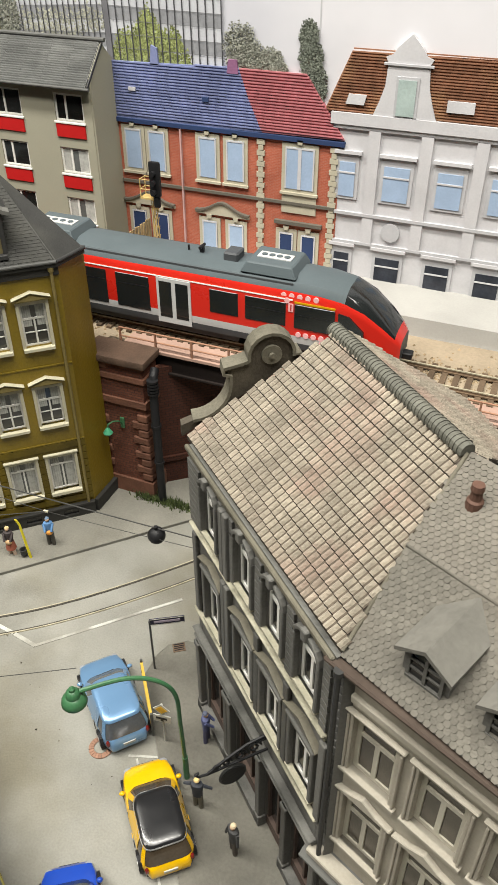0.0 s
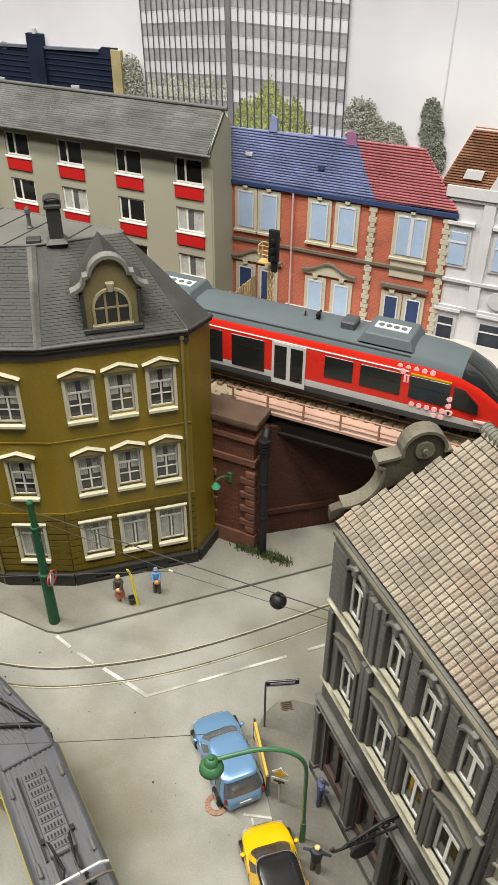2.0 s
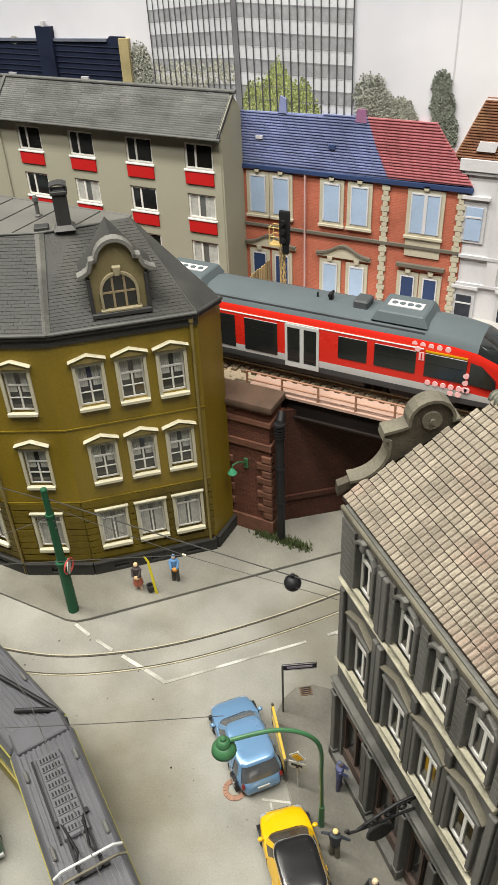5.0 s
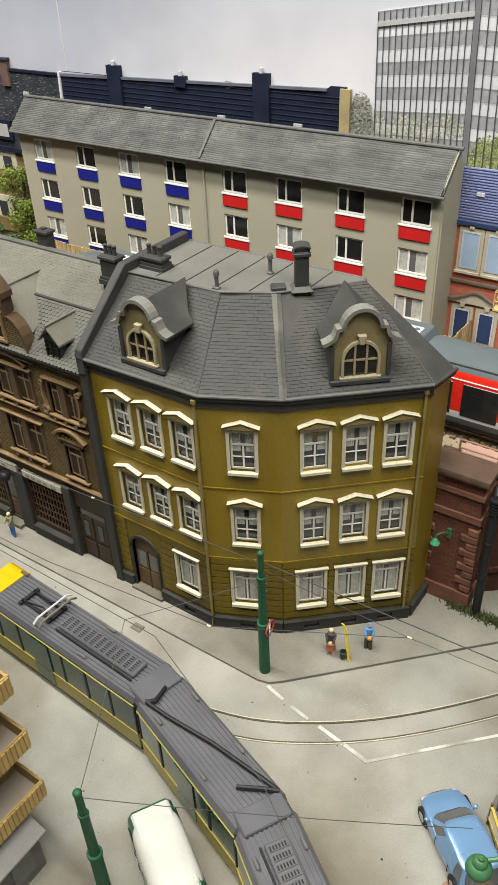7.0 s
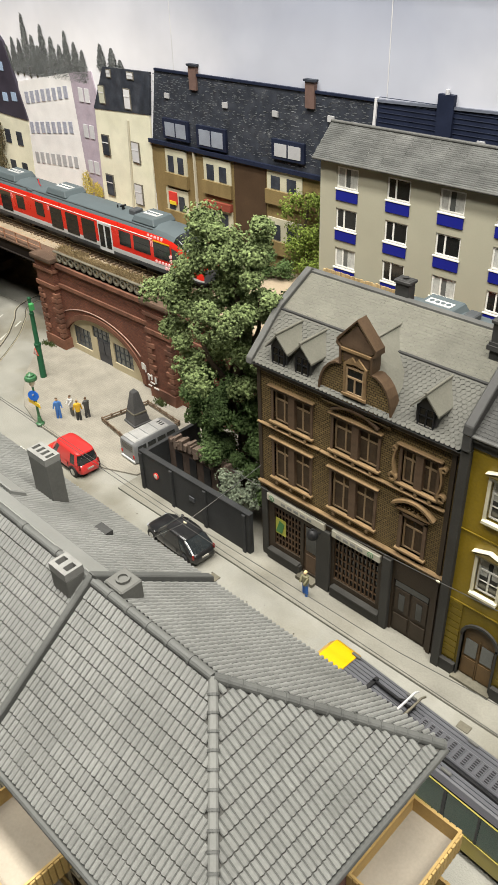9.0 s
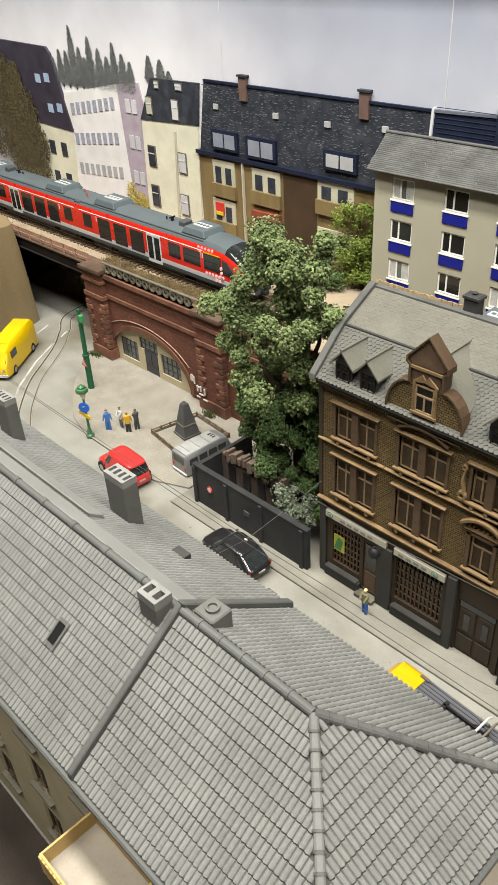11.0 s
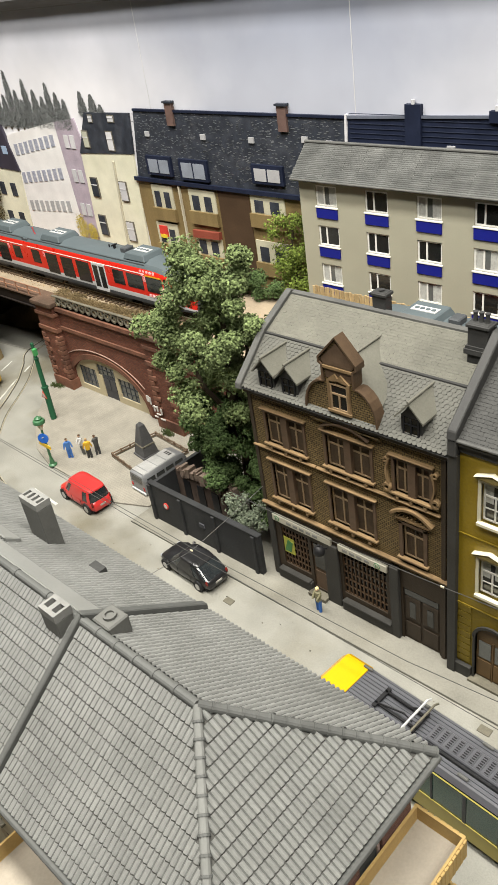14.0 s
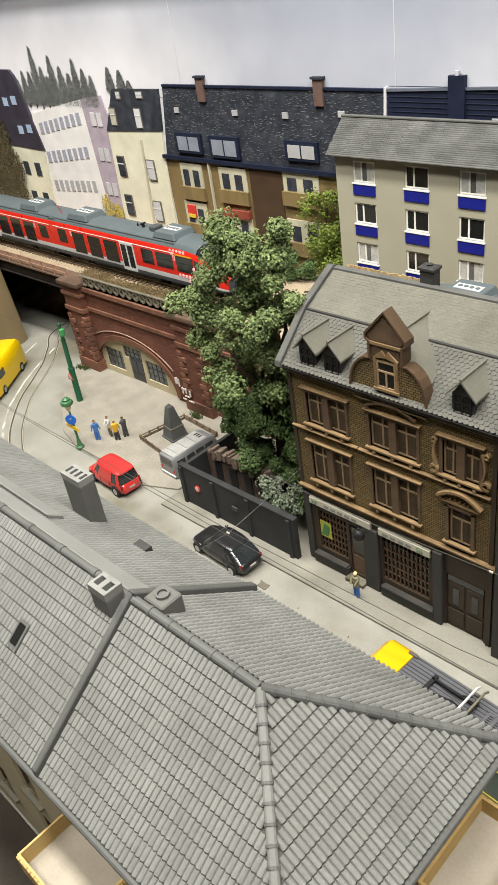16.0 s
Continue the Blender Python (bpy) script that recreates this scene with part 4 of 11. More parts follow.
for i in range(20):
    ya, yb = 0.3966 + i * 0.02085 / 20, 0.3966 + (i + 0.72) * 0.02085 / 20
    za, zb = 0.2002 + (ya - 0.3965) * 0.976, 0.2002 + (yb - 0.3965) * 0.976
    for k in range(24):
        xa = AX0 - 0.004 + k * (AX1 + 0.0035 - AX0) / 24 + rs.uniform(-0.0006, 0.0006)
        xb = AX0 - 0.004 + (k + 1) * (AX1 + 0.0035 - AX0) / 24
        ripple.put([(xa, ya, za + 0.0004), (xb, ya, za + 0.0004), (xb, yb, zb), (xa, yb, zb), (xa, ya - 0.0002, za - 0.0003), (xb, ya - 0.0002, za - 0.0003)], [(0, 1, 2, 3), (4, 5, 1, 0)])
cor = part("corrugation", ripple, mat("corrugated_grey", (0.092, 0.094, 0.090), 0.5, 0.30, 70, 0.5, 1400, isl=0.14, stain=(0.140, 0.141, 0.134), stain_amt=0.8), apt, m=Matrix())
cor["kind"] = "stuff"
part("ridge", B().cyl((AX0 - 0.004, 0.4175, 0.2213), (AX1 + 0.003, 0.4175, 0.2213), 0.0012), ZINC, apt, m=Matrix())
part("roof_joint", B().hull([(JOINTX - 0.001, 0.3963, 0.2010), (JOINTX + 0.001, 0.3963, 0.2010), (JOINTX + 0.001, 0.4175, 0.2218), (JOINTX - 0.001, 0.4175, 0.2218)],
     [(JOINTX - 0.001, 0.3963, 0.2018), (JOINTX + 0.001, 0.3963, 0.2018), (JOINTX + 0.001, 0.4175, 0.2226), (JOINTX - 0.001, 0.4175, 0.2226)]), ZINC, apt, m=Matrix())
part("gutter", B().cyl((AX0 - 0.004, 0.3958, 0.1993), (AX1 + 0.003, 0.3958, 0.1993), 0.0009), ZINC, apt, m=Matrix())

# wooden fence between the block and the railway
fen = thing("wooden_fence", (-0.43, 0.3915, 0.09), "weathered tan wooden plank fence behind the track", "fence")
slat = B().box(-0.0011, -0.0004, 0, 0.0011, 0.0004, 0.029).mesh("slat", FENCE, bevel=0.0002)
n = 150
for i in range(n):
    x = -0.60 + i * (0.358 / n)
    place("slat", slat, fen, Matrix.Translation((x, 0.3915 + (0.0004 if i % 2 else 0), 0.0900 + rs.uniform(-0.0008, 0.0004))))
for i in range(10):
    y = 0.3925 + i * 0.0034
    place("slat", slat, fen, Matrix.Translation((-0.2420, y, 0.0895 + rs.uniform(-0.0006, 0.0006))) @ Matrix.Rotation(math.pi / 2, 4, "Z"))
for z in (0.097, 0.112):
    part("rail", B().box(-0.60, 0.3922, z, -0.2425, 0.3932, z + 0.0016), FENCE, fen, m=Matrix())

# ---- ochre corner house ----
yel = thing("ochre_corner_house", (-0.29, 0.25, 0.0016), "ochre yellow plastered corner house with slate mansard roof", "house")
PL, PA, PB, PC, PD, PE = [Vector((*p, 0)) for p in ((-0.3660, 0.2125), (-0.2975, 0.2125), (-0.2622, 0.2290), (-0.2088, 0.2768), (-0.2085, 0.2985), (-0.3660, 0.300))]
ROWZ = (0.1130, 0.0665, 0.0215)
ped = lambda w, h: B().prism([(-w / 2, h), (w / 2, h), (w / 2, h + 0.0012), (0, h + 0.0042), (-w / 2, h + 0.0012)], -0.0022, 0.0).prism([(-w / 2 + 0.001, h + 0.0004), (w / 2 - 0.001, h + 0.0004), (0, h + 0.0030)], -0.0024, -0.0022)
pedtop = lambda w, h: B().prism([(-w / 2 - 0.0006, h + 0.0012), (0, h + 0.0042), (w / 2 + 0.0006, h + 0.0012), (w / 2 + 0.0004, h + 0.0018), (0, h + 0.0048), (-w / 2 - 0.0004, h + 0.0018)], -0.0030, 0.0)
OCHREG = mat("ochre_ashlar", (0.138, 0.098, 0.009), 0.45, 0.3, 60, 0.25, 700, stain=(0.075, 0.055, 0.012), stain_amt=0.85, streak=True, edge=(0.42, 0.64))
OCHRED = mat("ochre_relief", (0.195, 0.1537, 0.05625), 0.6, 0.2, 90, 0.1)
surround = lambda w, h, k=0.0016: B().box(-w / 2 - k, -0.0009, 0, -w / 2, 0.001, h + k).box(w / 2, -0.0009, 0, w / 2 + k, 0.001, h + k).box(-w / 2, -0.0009, h, w / 2, 0.001, h + k)
STONEW = mat("window_stone", (0.46, 0.43, 0.32), 0.6, 0.15, 100, 0.1)
WW, WH = 0.0122, 0.0228
Wy = Win(WW, WH, fw=0.0009, cross=0.63, mull=1, sub=1, pane=GLASSM, sill=(0.0014, 0.0024, 0.0017), sill_mat=CREAM, curtain="half", recess=0.0018)
Wy.extra("surround", surround(WW, WH), STONEW).extra("gable", ped(WW + 0.0050, WH + 0.0022), OCHRED).extra("cornice", pedtop(WW + 0.0050, WH + 0.0022), CREAM, 0.0002)
WGW, WGH = 0.0140, 0.0235
Wg = Win(WGW, WGH, fw=0.0009, cross=0.72, mull=1, sub=0, pane=GLASSG, sill=(0.0014, 0.0024, 0.0021), sill_mat=CREAM, curtain="full", recess=0.0018)
Wg.extra("surround", surround(WGW, WGH), STONEW).extra("cornice", B().box(-WGW / 2 - 0.0022, -0.0018, WGH + 0.0016, WGW / 2 + 0.0022, 0, WGH + 0.0026), CREAM, 0.0002)
faces = [(PL, PA, [0.0175, 0.0375, 0.0578], [0.0518]), (PA, PB, [0.0205], [0.0190]), (PB, PC, [0.0168, 0.0372, 0.0572], [0.0155, 0.0368, 0.0576])]
for fi, (p, q, up, low) in enumerate(faces):
    Fy, ln = facade(p, q)
    hs = [(u - WW / 2, u + WW / 2, z, z + WH) for u in up for z in ROWZ[:2]] + [(u - WGW / 2, u + WGW / 2, ROWZ[2], ROWZ[2] + WGH) for u in low]
    b = B()
    if fi == 0:
        hs.append((0.0105, 0.0295, 0.0016, 0.0440))
        b.arch_fill(0.0105, 0.0295, 0.0345, 0.0440, 0.003)
    part("wall_ground", b.panel(0, ln, 0.0016, 0.0545, [h for h in hs if h[2] < 0.05], 0.003), OCHREG, yel, m=Fy)
    part("wall", B().panel(0, ln, 0.0545, 0.1540, [h for h in hs if h[2] > 0.05], 0.003), OCHRE, yel, m=Fy)
    for u in up:
        for z in ROWZ[:2]:
            Wy.at(yel, Fy, u, z)
    for u in low:
        Wg.at(yel, Fy, u, ROWZ[2])
    # plinth, string courses, ashlar grooves of the ground floor
    gaps = [(0.0090, 0.0310)] if fi == 0 else []

    def runs(z, lo=0.0, hi=ln, extra=()):
        cut = sorted(list(extra))
        xs, a = [], lo
        for c, d in cut:
            xs.append((a, c))
            a = d
        return xs + [(a, hi)]

    b = B()
    for a, c in runs(0, extra=gaps):
        cell = [(u - 0.0042, u + 0.0042, 0.0034, 0.0074) for u in low if a < u < c]
        bp_ = B(Matrix.Translation((0, -0.0022, 0))).panel(a, c, 0.0016, 0.0088, cell, 0.0022)
        pl_ = part("plinth", B(Matrix()).put(bp_.v, bp_.f).box(a, -0.0026, 0.0088, c, 0, 0.0100), PLINTH, yel, "dark slate-grey plinth", m=Fy)
        for u0, u1, z0_, z1_ in cell:
            part("cellar_window", B().box(u0, -0.0009, z0_, u1, -0.0006, z1_), GLASSD, pl_, "dark cellar window", m=Fy)
    for za, zc in ((0.1010, 0.1019), (0.0540, 0.0552)):
        part("string_course", B().box(0, -0.0005, za, ln, 0, za + 0.0007), OCHRE, yel, m=Fy)
    for k in range(9):
        z = 0.0120 + k * 0.0047
        cut = [(u - WGW / 2 - 0.0022, u + WGW / 2 + 0.0022) for u in low] if z + 0.004 > ROWZ[2] - 0.0026 and z < ROWZ[2] + WGH + 0.003 else []
        if fi == 0:
            cut = cut + [(0.0080, 0.0320)]
        for a, c in runs(z, extra=cut):
            if c - a > 0.001:
                part("ashlar_band", B().box(a + 0.0002, -0.0006, z, c - 0.0002, 0, z + 0.0040), OCHREG, yel, m=Fy)
    part("frieze", B().box(-0.0003, -0.0010, 0.1490, ln + 0.0003, 0.0, 0.1540), PLINTH, yel, "dark eaves board", m=Fy)
Fy = facade(PL, PA)[0] @ Matrix.Translation((-0.0055, 0, 0))
b = B().box(0.0150, -0.0012, 0.0016, 0.0160, 0.002, 0.036).box(0.0350, -0.0012, 0.0016, 0.0360, 0.002, 0.036)
for i in range(10):
    a0, a1 = math.pi * i / 10, math.pi * (i + 1) / 10
    q = lambda a, k: (0.0255 + (0.0095 + k) * math.cos(a), 0.0345 + (0.0095 + k) * math.sin(a))
    b.prism([q(a0, 0), q(a1, 0), q(a1, 0.0016), q(a0, 0.0016)], -0.0012, 0.002)
ydoor = part("door", B().box(0.0160, 0.0018, 0.0030, 0.0350, 0.0026, 0.0440).box(0.0170, 0.0012, 0.005, 0.0248, 0.0018, 0.017).box(0.0262, 0.0012, 0.005, 0.034, 0.0018, 0.017).box(0.0252, 0.0010, 0.003, 0.0258, 0.0018, 0.033),
             mat("oak_door", (0.10, 0.062, 0.028), 0.5, 0.25, 120, 0.15), yel, "brown oak double door with arched fanlight", m=Fy)
part("pane", B().box(0.0175, 0.0013, 0.019, 0.0243, 0.00175, 0.031).box(0.0267, 0.0013, 0.019, 0.0335, 0.00175, 0.031), GLASSG, ydoor, m=Fy)
part("surround", b, PLINTH, ydoor, "dark slate door surround", m=Fy)
part("doorstep", B().box(0.014, -0.004, 0.0016, 0.037, 0.0018, 0.0034), STONE, ydoor, m=Fy)
part("wall", B().hull([PC + Vector((0, 0, 0.0016)), PD + Vector((0, 0, 0.0016)), PE + Vector((0, 0, 0.0016)), PE + Vector((0.003, 0, 0.0016))],
                      [PC + Vector((0, 0, 0.1540)), PD + Vector((0, 0, 0.1540)), PE + Vector((0, 0, 0.1540)), PE + Vector((0.003, 0, 0.1540))]), OCHRE, yel, m=Matrix())
Fs, ln_s = facade(PC, PD)
part("plinth", B().box(0.0, -0.0022, 0.0016, ln_s, -0.0002, 0.0088).box(0.0, -0.0026, 0.0088, ln_s, -0.0002, 0.0100), PLINTH, yel, "dark slate-grey plinth", m=Fs)
EAVE = [(-0.3680, 0.2098), (-0.2957, 0.2110), (-0.2602, 0.2280), (-0.2076, 0.2750), (-0.2046, 0.2940), (-0.3680, 0.3040)]
TOP = [(-0.3680, 0.2500), (-0.3105, 0.2528), (-0.2868, 0.2652), (-0.2566, 0.2985), (-0.2580, 0.3010), (-0.3680, 0.3010)]
ev = [Vector((*p, 0.1553)) for p in EAVE]
tp = [Vector((*p, 0.1865)) for p in TOP]
part("roof_body", B().hull(ev, tp), SLATE, yel, m=Matrix())
b = B().hull([v + Vector((0, 0, -0.0022)) for v in ev], [v + Vector((0, 0, 0.0003)) for v in ev])
part("eaves_board", b, PLINTH, yel, m=Matrix())
part("flat_roof", B().hull([v + Vector((0, 0, 0.0002)) for v in tp], [v + Vector((0, 0, 0.0010)) for v in tp]), ROOFTOP, yel, "flat grey zinc roof top", m=Matrix())
for i in range(5):
    if i < 3:
        roof_tiles(yel, [ev[i], ev[i + 1], tp[i + 1], tp[i]], "flat", 0.0040, 0.0019, 0.0004, SLATE, SLATEJ, name="slate", near=(-0.27, 0.22, 0.16), count=0 if i != 2 else 280, lift=0.0002, clip=True)
    part("gutter", B().cyl(ev[i] + Vector((0, 0, 0.0004)), ev[i + 1] + Vector((0, 0, 0.0004)), 0.0009), ZINC if i < 3 else LEAD, yel, m=Matrix())
    part("roof_edge", B().cyl(tp[i] + Vector((0, 0, 0.0008)), tp[i + 1] + Vector((0, 0, 0.0008)), 0.0007), ZINC, yel, m=Matrix())
for i, r in ((1, 0.0004), (3, 0.0007)):
    part("hip", B().cyl(ev[i] + Vector((0, 0, 0.0004)), tp[i] + Vector((0, 0, 0.0004)), r, n=8), SLATEJ, yel, m=Matrix())
# wide worn lead flashing down the front hip, dressed a little over the flat roof
fl = [ev[2].lerp(ev[1], 0.035), ev[2].lerp(ev[3], 0.03), tp[2].lerp(tp[3], 0.05), tp[2].lerp(tp[1], 0.09)]
out = Vector((0.0007, -0.0007, 0.0007))
b = B()
b.put([fl[0] + out * 0.6, ev[2] + out * 1.4, tp[2] + out * 1.4, fl[3] + out * 0.6, fl[1] + out * 0.6, fl[2] + out * 0.6], [(0, 1, 2, 3), (1, 4, 5, 2)])
part("hip_flashing", b, mat("worn_lead", (0.075, 0.074, 0.068), 0.5, 0.3, 120, 0.3, stain=(0.12, 0.117, 0.10), stain_amt=0.8), yel, "worn lead flashing on the hip", m=Matrix())
# stepped lead parapet against the brown neighbour
b = B().box(-0.3706, 0.2085, 0.147, -0.3662, 0.300, 0.1560)
b.prism([(0.2080, 0.1560), (0.2090, 0.1605), (0.2475, 0.1925), (0.300, 0.1925), (0.300, 0.1560)], -0.3708, -0.3660, "yz")
part("fire_wall", b, LEAD, yel, "dark fire wall along the roof edge", m=Matrix(), bevel=0.0005)
part("downpipe", B().box(-0.3707, 0.2095, 0.0016, -0.3660, 0.2125, 0.1470), PLINTH, yel, "dark slate edge strip", m=Matrix())


def pipe(parent, x, y, z0, z1, r=0.0008, material=None):
    return part("downpipe", B().cyl((x, y, z0), (x, y, z1), r).cyl((x, y, z1), (x, y, z1 + 0.002), r * 1.7), material or OCHRED, parent, m=Matrix())


pipe(yel, -0.2982, 0.2110, 0.002, 0.151)
pipe(yel, -0.2105, 0.2738, 0.002, 0.151)


def curved_dormer(parent, at, to, h=0.031, w=0.0215, back=0.03):
    """A dormer with a curved gable, ears at its shoulders and an arched window."""
    Fd, _ = facade(at, to)
    arc = [(w * 0.30 * math.cos(math.pi * k / 12), h * 0.72 + h * 0.24 * math.sin(math.pi * k / 12)) for k in range(13)]
    ear = [(w * 0.66, h * 0.520), (w * 0.56, h * 0.545), (w * 0.45, h * 0.60), (w * 0.405, h * 0.67), (w * 0.40, h * 0.72)]
    face = [(-w / 2, 0), (w / 2, 0), (w / 2, h * 0.52)] + ear[1:] + arc + [(-x, z) for x, z in reversed(ear[1:])] + [(-w / 2, h * 0.52)]
    d = part("dormer", B().prism(face, 0, 0.002), mat_dorm, parent, "ochre and stone dormer with curved sheet-covered gable", m=Fd)
    line = ear + [(w * 0.32, h * 0.725)] + arc + [(-w * 0.32, h * 0.725)] + [(-x, z) for x, z in reversed(ear)]
    part("coping", B().band([*reversed(line)], 0.0017, -0.0024, 0.0032), mat_cop, d, "grey sheet coping", m=Fd)
    part("cheek", B().prism([(-w / 2, -0.004), (w / 2, -0.004), (w / 2, h * 0.50), (0, h * 0.84), (-w / 2, h * 0.50)], 0.002, back * 0.75), LEAD, d, m=Fd)
    for s in (-1, 1):
        p = [(s * w * 0.64, 0.0032, h * 0.50), (s * w * 0.64, back * 0.62, h * 0.50), (s * w * 0.44, back * 0.72, h * 0.60), (0, back * 1.18, h * 0.90), (0, 0.0032, h * 0.90), (s * w * 0.44, 0.0032, h * 0.60)]
        lo, hi = [Vector(v) for v in p], [Vector(v) + Vector((0, 0, 0.0011)) for v in p]
        part("roof_slope", B().hull(lo, hi) if s < 0 else B().hull(lo[::-1], hi[::-1]), SLATEJ, d, m=Fd)
        e0, e1, t1, t0 = [Fd @ Vector(v) for v in ((s * w * 0.44, 0.0034, h * 0.60 + 0.0012), (s * w * 0.44, back * 0.72, h * 0.60 + 0.0012), (0, back * 1.18, h * 0.90 + 0.0012), (0, 0.0034, h * 0.90 + 0.0012))]
        roof_tiles(d, [e1, e0, t0, t1] if s > 0 else [e0, e1, t1, t0], "flat", 0.0034, 0.0019, 0.0004, SLATE, SLATEJ, name="dormer_slate", lift=0.0001)
    part("foot_ledge", B().box(-w * 0.53, -0.0026, -0.0014, w * 0.53, 0.003, 0.0010), LEAD, d, m=Fd, bevel=0.0003)
    for s in (-1, 1):
        part("corner_post", B().box(s * w * 0.5 - 0.0010, -0.0012, 0.001, s * w * 0.5 + 0.0010, 0.002, h * 0.50), LEAD, d, m=Fd, bevel=0.0002)
    ww, zs, zt = w * 0.29, h * 0.30, h * 0.53
    g = [(-ww, 0.0022), (ww, 0.0022), (ww, zs)] + [(ww * math.cos(a), zs + (zt - zs) * math.sin(a)) for a in [math.pi * k / 10 for k in range(1, 10)]] + [(-ww, zs)]
    win = part("window", B().prism(g, -0.0004, 0.0004), GLASSD, d, m=Fd)
    for x in (-ww * 0.36, ww * 0.36):
        part("mullion", B().box(x - 0.0005, -0.0012, 0.0022, x + 0.0005, 0, zt - 0.0008), WOODL, win, m=Fd)
    part("transom", B().box(-ww, -0.0010, zs - 0.0008, ww, 0, zs), WOODL, win, m=Fd)
    part("arch_moulding", B().band([(-ww, 0.0022)] + [(-ww * 1.02 * math.cos(math.pi * k / 12), zs + (zt - zs) * math.sin(math.pi * k / 12)) for k in range(13)] + [(ww, 0.0022)], 0.0012, -0.0018, 0), mat_dst, d, m=Fd)
    part("sill", B().box(-ww - 0.002, -0.0024, 0.0010, ww + 0.002, 0, 0.0024), mat_dst, d, m=Fd, bevel=0.0003)
    part("keystone", B().prism([(-0.0011, zt - 0.0005), (0.0011, zt - 0.0005), (0.0021, zt + 0.0040), (-0.0021, zt + 0.0040)], -0.0026, 0), mat_dst, d, m=Fd, bevel=0.0003)
    return d


mat_dst = mat("dormer_window_stone", (0.27, 0.235, 0.15), 0.6, 0.25, 100, 0.15)
mat_cop = mat("coping_sheet", (0.15, 0.148, 0.135), 0.5, 0.25, 90, 0.15)
mat_dorm = mat("dormer_stone", (0.168, 0.14, 0.07), 0.65, 0.2, 90, 0.15)
WOODL = mat("pale_wood", (0.266, 0.21, 0.126), 0.6, 0.2, 90)
curved_dormer(yel, (-0.2366, 0.2562, 0.1598), (-0.2332, 0.2592, 0.1598), h=0.0358, w=0.0262)
curved_dormer(yel, (-0.3302, 0.2160, 0.1604), (-0.3262, 0.2160, 0.1604), h=0.0335, w=0.0258)


def chimney(parent, x, y, z0, z1, w, d, pots, material, rot=0.0, name="chimney"):
    m = pose(x, y, z0, 0, 0, rot)
    c = part(name, B().box(-w / 2, -d / 2, 0, w / 2, d / 2, z1 - z0).box(-w / 2 - 0.0008, -d / 2 - 0.0008, z1 - z0 - 0.0022, w / 2 + 0.0008, d / 2 + 0.0008, z1 - z0 - 0.0004), material, parent, m=m, bevel=0.0003)
    for px, py, r, h in pots:
        part("chimney_pot", B().lathe([(r * 1.1, 0), (r * 0.9, h * 0.25), (r * 0.85, h * 0.8), (r * 1.1, h * 0.9), (r * 1.1, h)], (px, py, z1 - z0 - 0.0004), 10), material, c, m=m)
    return c


cc = chimney(yel, -0.2790, 0.2755, 0.184, 0.2065, 0.0066, 0.0062, [], LEAD, rot=38)
mcc = pose(-0.2790, 0.2755, 0.2065, 0, 0, 38)
for k in (-1, 1):
    part("chimney_leg", B().box(k * 0.0031 - 0.0004, -0.0030, -0.0006, k * 0.0031 + 0.0004, 0.0030, 0.0016), LEAD, cc, m=mcc)
part("chimney_hood", B().loft([[(x, -0.0038, z), (x, 0.0038, z), (x, 0.0038, z + 0.0007), (x, -0.0038, z + 0.0007)] for x, z in ((-0.0040, 0.0014), (-0.0022, 0.0022), (0.0, 0.0025), (0.0022, 0.0022), (0.0040, 0.0014))]), LEAD, cc, "curved sheet chimney hood", m=mcc)
part("chimney_foot", B().hull([(-0.0052, -0.005, 0), (0.0052, -0.005, 0), (0.0052, 0.005, 0), (-0.0052, 0.005, 0)], [(-0.0034, -0.0032, 0.0022), (0.0034, -0.0032, 0.0022), (0.0034, 0.0032, 0.0022), (-0.0034, 0.0032, 0.0022)]), ZINC, cc, m=pose(-0.2790, 0.2755, 0.1874, 0, 0, 38))
part("roof_hatch", B().box(-0.0035, -0.003, 0, 0.0035, 0.003, 0.0022), LEAD, yel, m=pose(-0.2880, 0.2690, 0.1874, 0, 0, 38), bevel=0.0004)
for x, y, w, z0 in ((-0.3570, 0.2610, 0.0130, 0.184), (-0.3775, 0.2500, 0.0105, 0.172)):
    c3 = chimney(yel, x, y, z0, 0.1945, w, 0.0068, [(k * w * 0.29, 0, 0.0012, 0.0052) for k in (-1, 0, 1)], LEAD)
    part("chimney_step", B().box(-w / 2 - 0.0012, -0.0046, 0, w / 2 + 0.0012, 0.0046, 0.0024).box(-w / 2 - 0.0006, -0.0040, 0.0024, w / 2 + 0.0006, 0.0040, 0.0040), LEAD, c3, m=pose(x, y, 0.1868 if x > -0.37 else 0.1790, 0, 0, 0))
for x, y, h in ((-0.3140, 0.2550, 0.0100), (-0.3015, 0.2830, 0.0110)):
    part("vent_pipe", B().lathe([(0.0017, 0), (0.0017, 0.0010), (0.0010, 0.0016), (0.0010, h - 0.003), (0.0016, h - 0.0029), (0.0014, h - 0.001), (0.0008, h)], (x, y, 0.1873), 10), ZINC, yel, m=Matrix())
for x, y in ((-0.350, 0.2515), (-0.3330, 0.2520), (-0.3160, 0.2530), (-0.2990, 0.2600), (-0.2760, 0.278)):
    part("sheet_seam", B().box(x, y, 0.1872, x + 0.0004, 0.3000, 0.1880), ZINC, yel, m=Matrix())

